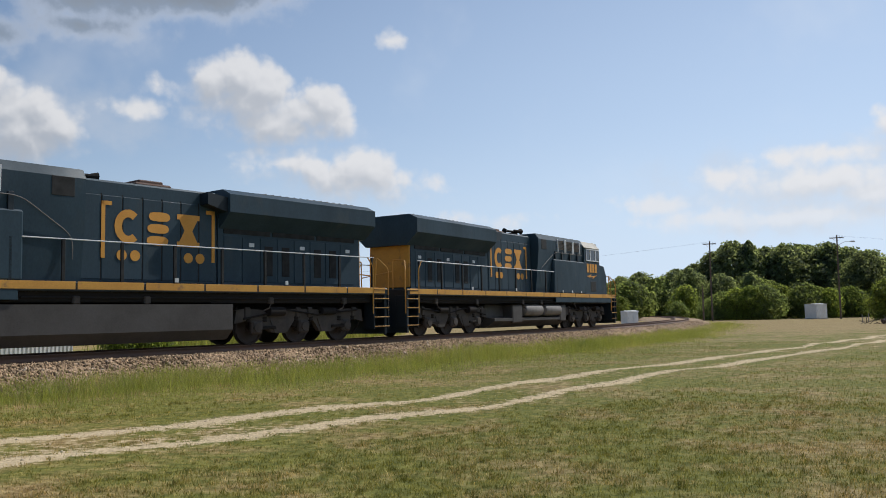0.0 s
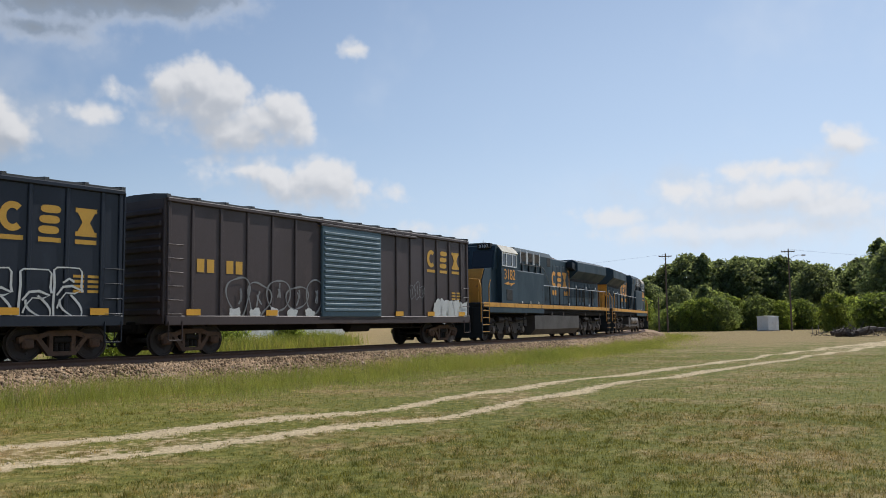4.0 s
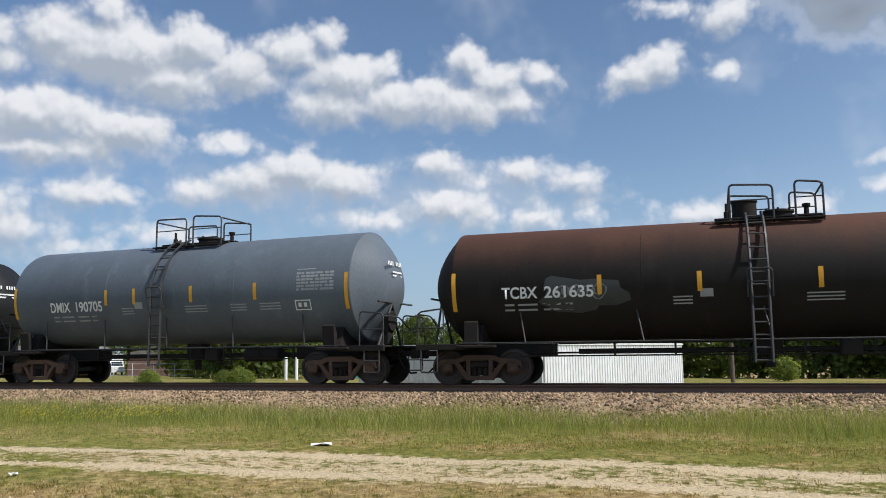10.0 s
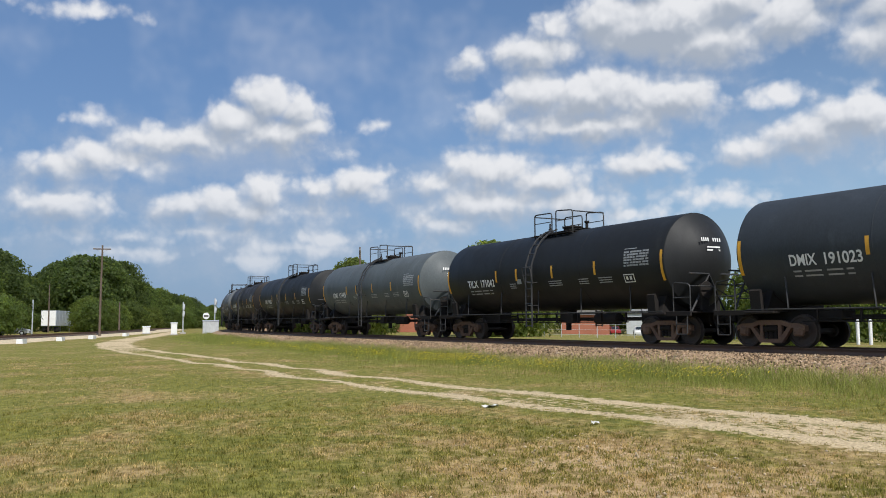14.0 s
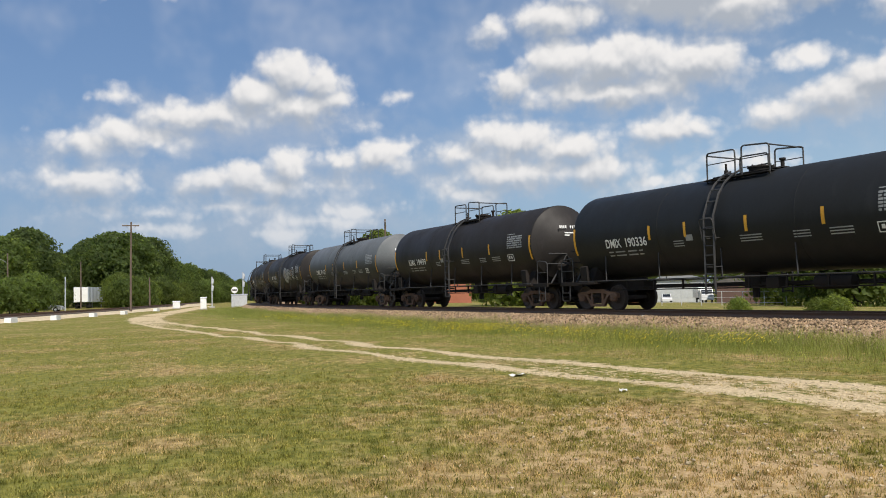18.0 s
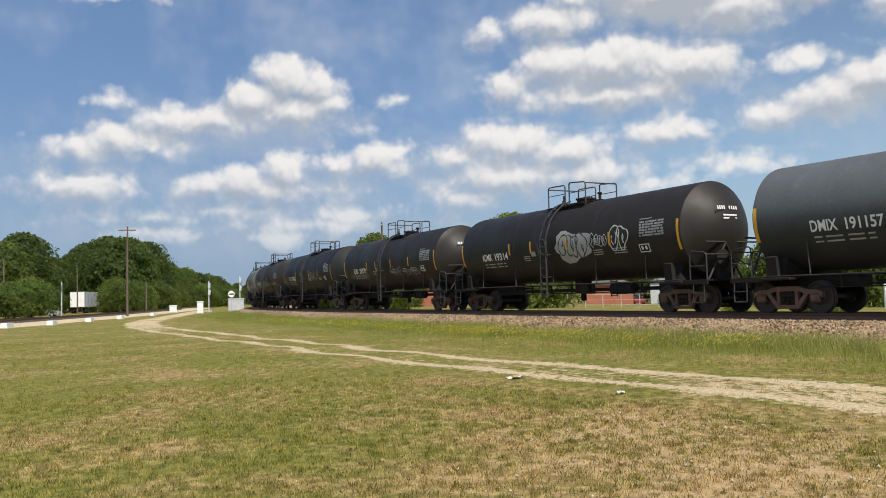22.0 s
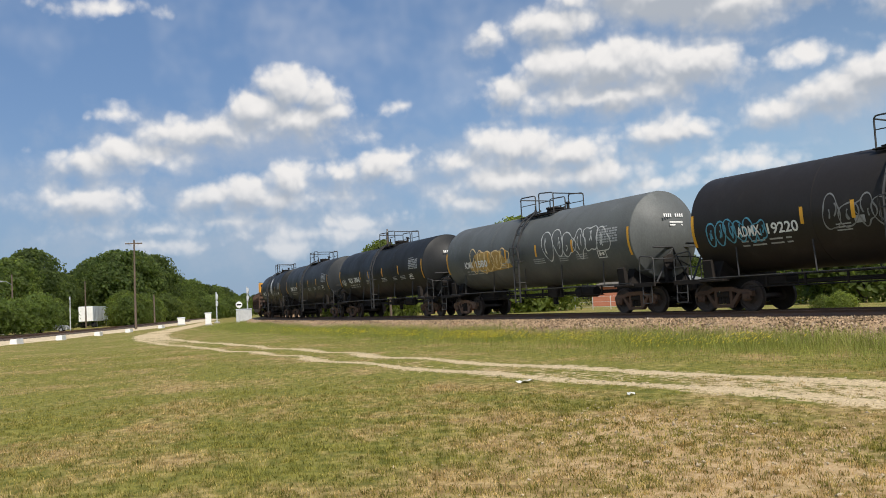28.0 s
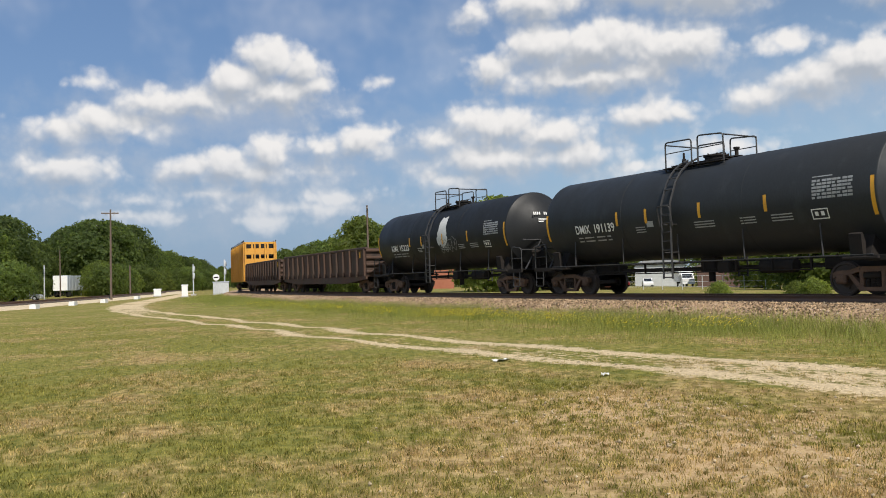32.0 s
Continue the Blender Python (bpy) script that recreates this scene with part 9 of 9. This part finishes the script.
def house(x, y, w, d, h, turn, tone, roof_tone, label, openings, rise=1.4):
    ob = thing("house", label, "building", pose(x, y, float(ground_height(x, y)[0]), 0, 0, turn), "buildings across the track")
    wall = material("wall_%02d_%02d" % (int(tone[0] * 99), int(tone[1] * 99)), tone, tuple(c * 0.8 for c in tone), rough=0.9, scale=1.0, fine=14.0, bump=0.3)
    roof = material("roof_%02d" % int(roof_tone[0] * 99), roof_tone, rough=0.85, scale=1.0, fine=12.0)
    trim = WHITEPAINT()
    t = 0.2
    # walls stand round the openings, which go through them
    part("wall", Geo().box(-w / 2, d / 2 - t, -0.6, w / 2, d / 2, h), wall, ob)
    for s in (-1, 1):
        part("wall", Geo().box(s * w / 2 - (t if s > 0 else 0), -d / 2 + t, -0.6, s * w / 2 + (t if s < 0 else 0), d / 2 - t, h), wall, ob)
    edges = [-w / 2]
    g = Geo()
    for a, b, z0, z1 in openings:
        g.box(edges[-1], -d / 2, -0.6, a, -d / 2 + t, h)
        if z0 > 0.05:
            g.box(a, -d / 2, -0.6, b, -d / 2 + t, z0)
        g.box(a, -d / 2, z1, b, -d / 2 + t, h)
        edges.append(b)
    g.box(edges[-1], -d / 2, -0.6, w / 2, -d / 2 + t, h)
    part("wall", g, wall, ob)
    for a, b, z0, z1 in openings:
        if z0 > 0.05:
            win = part("window", Geo().box(a, -d / 2 + 0.08, z0, b, -d / 2 + 0.11, z1), glass("house_glass"), ob)
            part("window_frame", Geo().box(a, -d / 2 + 0.05, z0, a + 0.06, -d / 2 + 0.14, z1).box(b - 0.06, -d / 2 + 0.05, z0, b, -d / 2 + 0.14, z1).box(a, -d / 2 + 0.05, (z0 + z1) / 2 - 0.03, b, -d / 2 + 0.14, (z0 + z1) / 2 + 0.03)
                 .box(a, -d / 2 + 0.05, z0, b, -d / 2 + 0.14, z0 + 0.06).box(a, -d / 2 + 0.05, z1 - 0.06, b, -d / 2 + 0.14, z1), trim, win)
            part("sill", Geo().box(a - 0.08, -d / 2 - 0.06, z0 - 0.07, b + 0.08, -d / 2 + 0.1, z0), trim, win)
        else:
            part("door", Geo().box(a, -d / 2 + 0.07, -0.1, b, -d / 2 + 0.12, z1, 0.01), trim, ob, "white door")
    part("roof", Geo().prism([(-d / 2 - 0.4, h - 0.1), (-d / 2 - 0.4, h + 0.05), (0, h + rise), (d / 2 + 0.4, h + 0.05), (d / 2 + 0.4, h - 0.1)], -w / 2 - 0.35, w / 2 + 0.35), roof, ob)
    part("fascia", Geo().box(-w / 2 - 0.36, -d / 2 - 0.43, h - 0.14, w / 2 + 0.36, -d / 2 - 0.39, h + 0.07, 0.005), trim, ob)
    return ob


def car_body(x, y, turn, tone, label, kind="car"):
    ob = thing("parked_car" if kind == "car" else "parked_truck", label, kind, pose(x, y, float(ground_height(x, y)[0]), 0, 0, turn), "vehicles parked across the track")
    skin = material("car_%02d_%02d" % (int(tone[0] * 99), int(tone[1] * 99)), tone, tuple(c * 0.9 for c in tone), rough=0.3, bump=0.0)
    rubber = material("tyre_rubber", (0.02, 0.02, 0.02), rough=0.9)
    if kind == "car":
        part("body", Geo().prism([(-2.25, 0.3), (-2.3, 0.6), (-2.15, 0.85), (-1.1, 0.95), (1.0, 0.95), (2.05, 0.82), (2.25, 0.6), (2.25, 0.3)], -0.88, 0.88, "xz"), skin, ob)
        part("cabin", Geo().prism([(-1.75, 0.93), (-1.2, 1.42), (0.35, 1.45), (1.15, 0.93)], -0.74, 0.74, "xz"), skin, ob)
        for s in (-1, 1):
            part("side_window", Geo().prism([(-1.5, 0.98), (-1.1, 1.36), (0.3, 1.38), (0.9, 0.98)], *sorted((s * 0.745, s * 0.755)), "xz"), glass("house_glass"), ob)
        part("windscreen", Geo().add([(1.14, -0.66, 0.97), (1.14, 0.66, 0.97), (0.4, 0.62, 1.42), (0.4, -0.62, 1.42)], [(0, 1, 2, 3)]).mesh("windscreen", glass("house_glass"), False), glass("house_glass"), ob)
        spots = [(-1.4, 0.32), (1.4, 0.32)]
    else:
        part("cargo_box", Geo().box(-3.6, -1.2, 0.9, 0.9, 1.2, 3.4, 0.03), skin, ob)
        part("cab", Geo().prism([(1.0, 0.5), (1.0, 2.3), (1.9, 2.3), (2.3, 1.5), (3.1, 1.35), (3.1, 0.5)], -1.0, 1.0, "xz"), skin, ob)
        part("windscreen", Geo().add([(1.93, -0.9, 2.25), (1.93, 0.9, 2.25), (2.32, 0.9, 1.55), (2.32, -0.9, 1.55)], [(0, 1, 2, 3)]).mesh("windscreen", glass("house_glass"), False), glass("house_glass"), ob)
        part("chassis", Geo().box(-3.5, -0.5, 0.55, 3.0, 0.5, 0.9, 0.02), rubber, ob)
        spots = [(-2.4, 0.45), (2.3, 0.45)]
    for a, r in spots:
        for s in (-1, 1):
            wheel = part("wheel", Geo().turned([(s * 0.68, r * 0.8), (s * 0.7, r), (s * 0.88, r), (s * 0.9, r * 0.8)], 20, "y", (a, 0, r)), rubber, ob)
            part("rim", Geo().turned([(s * 0.88, r * 0.6), (s * 0.91, r * 0.55), (s * 0.9, r * 0.1)], 16, "y", (a, 0, r)), GALV(), wheel)
    return ob


def semi_trailer(x, y, turn):
    ob = thing("semi_trailer", "white box semi-trailer parked by the wood", "trailer", pose(x, y, float(ground_height(x, y)[0]), 0, 0, turn))
    white, grey = WHITEPAINT(), material("trailer_side", (0.5, 0.54, 0.58), (0.42, 0.46, 0.5), rough=0.5, scale=0.8)
    part("body", Geo().box(-7.0, -1.28, 1.15, 7.0, 1.28, 3.95, 0.03), grey, ob)
    for s in (-1, 1):
        part("rear_door", Geo().box(-7.06, min(0.02 * s, 1.22 * s), 1.2, -7.0, max(0.02 * s, 1.22 * s), 3.9, 0.01), white, ob, "white rear door")
        for k in range(14):
            part("side_rib", Geo().box(-6.8 + k, min(s * 1.28, s * 1.31), 1.2, -6.75 + k, max(s * 1.28, s * 1.31), 3.9), grey, ob)
    rubber = material("tyre_rubber", (0.02, 0.02, 0.02), rough=0.9)
    part("bumper", Geo().box(-7.0, -1.1, 0.5, -6.9, 1.1, 0.62, 0.01).box(-7.0, -0.6, 0.6, -6.9, -0.5, 1.2).box(-7.0, 0.5, 0.6, -6.9, 0.6, 1.2), UNDER(), ob)
    for a in (-5.9, -4.7):
        for s in (-1, 1):
            part("wheel", Geo().turned([(s * 0.75, 0.4), (s * 0.78, 0.5), (s * 1.2, 0.5), (s * 1.23, 0.4)], 20, "y", (a, 0, 0.5)), rubber, ob)
    part("landing_leg", Geo().box(4.0, -0.9, 0.0, 4.15, -0.75, 1.2, 0.01).box(4.0, 0.75, 0.0, 4.15, 0.9, 1.2, 0.01), GALV(), ob)


def brush_pile(x, y):
    rng = random.Random(9)
    ob = thing("brush_pile", "dark heap of cut logs, roots and dead branches", "brush pile", pose(x, y, float(ground_height(x, y)[0])))
    for k in range(9):
        a, r, h = rng.uniform(0, 6.28), rng.uniform(0, 2.2), rng.uniform(0.2, 0.8)
        cx, cy, t, l = r * math.cos(a) * 1.6, r * math.sin(a), rng.uniform(0, 3.14), rng.uniform(0.8, 1.8)
        part("log", Geo().tube([(cx - l * math.cos(t), cy - l * math.sin(t), h * 0.5), (cx, cy, h), (cx + l * math.cos(t), cy + l * math.sin(t), h * rng.uniform(0.4, 1.4))], rng.uniform(0.12, 0.3), 8), bark(), ob)
    g = Geo()
    for k in range(120):
        a, r = rng.uniform(0, 6.28), rng.uniform(0, 3.0)
        cx, cy, t, l, h = r * math.cos(a) * 1.5, r * math.sin(a), rng.uniform(0, 6.28), rng.uniform(0.4, 1.4), rng.uniform(0.1, 0.9)
        g.tube([(cx, cy, h * 0.3), (cx + l * 0.5 * math.cos(t), cy + l * 0.5 * math.sin(t), h), (cx + l * math.cos(t), cy + l * math.sin(t), h * rng.uniform(0.6, 1.6))], 0.03, 4)
    tagged(part("twig_heap", g, bark(), ob), kind="stuff")


def chain_fence(a, b, n):
    ob = thing("wire_fence", "low galvanised pipe fence with wire rails", "fence")
    for k in range(n + 1):
        x, y = a[0] + (b[0] - a[0]) * k / n, a[1] + (b[1] - a[1]) * k / n
        z = float(ground_height(x, y)[0])
        part("post", Geo().tube([(x, y, z - 0.3), (x, y, z + 1.5)], 0.04, 6), GALV(), ob)
        if k:
            for h in (0.3, 0.85, 1.45):
                part("rail", Geo().tube([(px, py, pz + h), (x, y, z + h)], 0.018, 5), GALV(), ob)
        px, py, pz = x, y, z
    return ob


def build_things():
    siding()
    for x, y in ((-50.1, -46.9), (-56.6, -48.6), (-64.9, -51.6), (-73.6, -54.8), (-89.4, -61.9)):
        concrete_block(x, y, math.degrees(math.atan2(-12.4, -30)) + random.uniform(-4, 4))
    a = utility_pole(*at(126.25, 104), 10.6, 120)
    b = utility_pole(*at(-17.8, 131), 12.0, -15)
    c = utility_pole(*at(-25.4, 136), 12.4, -22, True, True, "tall brown utility pole with a street lamp arm")
    utility_pole(*at(-17.25, 125), 5.2, 0, False, False, "short grey-brown trackside pole")
    utility_pole(*at(125.1, 135), 4.8, 0, False, False, "short timber post by the siding")
    utility_pole(*at(129.2, 165), 8.6, 0, False, False, "slim pale pole before the wood")
    utility_pole(*at(133.3, 140), 8.8, 0, False, True, "pale pole with a street lamp arm")
    utility_pole(*at(109.6, 92), 9.8, 20, True, False, "weathered timber pole with crossarm among the trees")
    utility_pole(*at(126.9, 190), 15.0, 0, True, False, "distant timber pole rising through the wood")
    xb, yb = at(-17.8, 131)
    xc, yc = at(-25.4, 136)
    cable((xb, yb, 11.9), (-20.0, 170.0, 11.0), 1.2)
    cable((xc, yc, 12.3), (130.0, 140.0, 12.0), 1.2)
    # trackside kit at both ends
    cabinet(*at(-24.0, 140), 2.6, 2.0, 2.3, 30, WHITEPAINT(), "white metal relay cabinet on the grass")
    cabinet(*at(-12.5, 90), 1.4, 1.2, 1.7, 20, WHITEPAINT(), "white trackside cabinet near the rails")
    cabinet(*at(121.75, 113), 0.75, 0.6, 1.6, 120, WHITEPAINT(), "white signal box cabinet beside the lane")
    cabinet(*at(123.45, 128), 1.0, 0.7, 1.1, 120, WHITEPAINT(), "low white cabinet beside the lane")
    cabinet(*at(119.45, 124), 2.2, 1.6, 1.9, 120, GALV(), "silver equipment cabinet at the crossing")
    signal_mast(*at(121.2, 128), 4.6, 210, (3.9, 2.9), "lattice-laddered signal mast with twin heads")
    signal_mast(*at(119.2, 128), 5.2, 210, (4.6, 3.4), "tall signal mast beside the main track")
    round_sign(*at(119.75, 118), 2.5, 120)
    semi_trailer(*at(128.6, 174), 204)
    brush_pile(*at(-29.2, 86))
    # a gantry-like road sign left of the trailer
    ob = thing("road_sign", "road sign on two steel posts near the siding", "sign", pose(*at(130.1, 140), 0.0, 0, 0, 40))
    for q in (-1.4, 1.4):
        part("post", Geo().tube([(q, 0, -0.3), (q, 0, 5.2 if q < 0 else 3.4)], 0.09, 8), GALV(), ob)
    part("panel", Geo().box(-1.3, -0.05, 3.6, 1.6, 0.0, 4.6, 0.02), material("sign_green", (0.03, 0.07, 0.05), rough=0.5), ob)
    # low white metal walls and the yard behind the train
    corrugated(at(60.0, 37.0), at(51.0, 46.5), 2.1, "low bright white ribbed-metal wall of a yard")
    corrugated(at(72.6, 42.0), at(60.1, 37.0), 2.1, "low shaded white ribbed-metal wall of a yard")
    corrugated(at(36.0, 38.0), at(24.0, 43.0), 1.9, "low pale ribbed-metal yard wall by shrubs", (0.6, 0.62, 0.64))
    corrugated(at(20.0, 46.0), at(4.0, 82.0), 1.7, "long low pale ribbed-metal wall behind tall grass", (0.66, 0.68, 0.7))
    brick = (0.36, 0.13, 0.075)
    house(*at(94.2, 148), 9.0, 8.0, 3.4, 3.5, brick, (0.2, 0.19, 0.18), "orange-red brick cottage with white door", [(-3.4, -2.2, 0.9, 2.2), (-0.6, 0.4, 0.0, 2.1), (2.0, 3.2, 0.9, 2.2)])
    house(*at(105.4, 140), 10.0, 8.0, 3.6, 14, brick, (0.2, 0.19, 0.18), "orange-red brick hall with white windows", [(-3.8, -2.6, 0.9, 2.3), (-0.6, 0.6, 0.9, 2.3), (2.4, 3.6, 0.9, 2.3)])
    house(*at(85.6, 140), 11.0, 9.0, 3.4, -4, (0.12, 0.07, 0.055), (0.12, 0.11, 0.1), "dark brown brick house under trees", [(-4.0, -2.8, 0.9, 2.2), (-1.0, 0.0, 0.0, 2.1), (2.0, 3.4, 0.9, 2.2)])
    house(*at(89.9, 168), 16.0, 9.0, 4.2, 0, (0.5, 0.52, 0.52), (0.3, 0.31, 0.32), "long pale grey metal building behind parked vehicles", [(-5.5, -3.5, 0.0, 3.0), (-1.0, 0.4, 0.9, 2.2), (3.0, 5.0, 0.0, 3.0)])
    house(*at(73.6, 82), 7.0, 5.0, 2.6, -14, (0.05, 0.24, 0.2), (0.42, 0.46, 0.46), "teal-green metal shed with pale roof", [(-2.4, 0.2, 0.0, 2.1), (1.2, 2.4, 0.8, 1.9)], 0.7)
    house(*at(135.5, 135), 10.0, 7.0, 3.0, 50, (0.62, 0.6, 0.56), (0.25, 0.24, 0.23), "pale house half hidden by shrubs", [(-3.4, -2.2, 0.9, 2.1), (-0.5, 0.5, 0.0, 2.1), (2.2, 3.4, 0.9, 2.1)])
    car_body(*at(92.3, 150), 8, (0.25, 0.02, 0.02), "dark red saloon car parked on the grass")
    car_body(*at(90.7, 152), 4, (0.7, 0.7, 0.7), "white saloon car parked on the grass")
    car_body(*at(88.3, 150), 10, (0.75, 0.75, 0.74), "white box truck parked by the building", "truck")
    car_body(*at(131.2, 128), 120, (0.45, 0.45, 0.45), "grey car parked under the shrubs")
    chain_fence(at(97, 96), at(82, 90), 12)
    for yaw in (76.8, 77.5):
        x, y = at(yaw, 66)
        single("marker_post", Geo().tube([(0, 0, -0.3), (0, 0, 1.7)], 0.12, 10).turned([(1.7, 0.13), (1.78, 0.06)], 10, "z"), WHITEPAINT(), "white round marker post on the grass", "post", pose(x, y, float(ground_height(x, y)[0])), "white posts across the track")
    x, y = at(47.9, 50)
    single("utility_post", Geo().tube([(0, 0, -0.3), (0, 0, 2.2)], 0.12, 10), POLE(), "short brown timber post by the yard wall", "post", pose(x, y, float(ground_height(x, y)[0])))


build_things()

# ---------------------------------------------------------------- what moves
def car_pose(t, back, length):
    """A car stands on the chord between its two bogies."""
    middle = front_at(t) - back - length / 2
    reach = length / 2 - 2.0
    ax, ay, _ = on_track(middle + reach)
    bx, by, _ = on_track(middle - reach)
    return (ax + bx) / 2, (ay + by) / 2, math.atan2(ay - by, ax - bx), middle


def motions():
    back = 0.0
    for car, length in zip(TRAIN, LENGTHS):
        turned = 180.0 if car.get("reversed") else 0.0
        rows = []
        for k in range(65):
            t = k * 0.5
            x, y, h, _ = car_pose(t, back, length)
            rows.append((t, pose(x, y, RAIL, 0, 0, math.degrees(h) + turned)))
        walk(car, rows)
        wheels = [o for o in car.children_recursive if o.name.startswith("wheelset")]
        if wheels:
            sign = -1.0 if car.get("reversed") else 1.0
            base = wheels[0].matrix_basis.copy()
            for o in wheels:
                radius, at = o["radius"], o.location.copy()
                rows, spin = [(0.0, pose(*at))], 0.0
                for i in range(1, len(CLOCK)):
                    middle = front_at(CLOCK[i]) - back - length / 2
                    if abs(middle) < 62:
                        spin += (RUN[i] - RUN[i - 1]) / radius * sign
                        rows.append((CLOCK[i], pose(*at, 0, math.degrees(spin), 0)))
                rows.append((32.0, pose(*at, 0, math.degrees(spin), 0))) if rows[-1][0] < 31.99 else None
                walk(o, rows)
        back += length


motions()
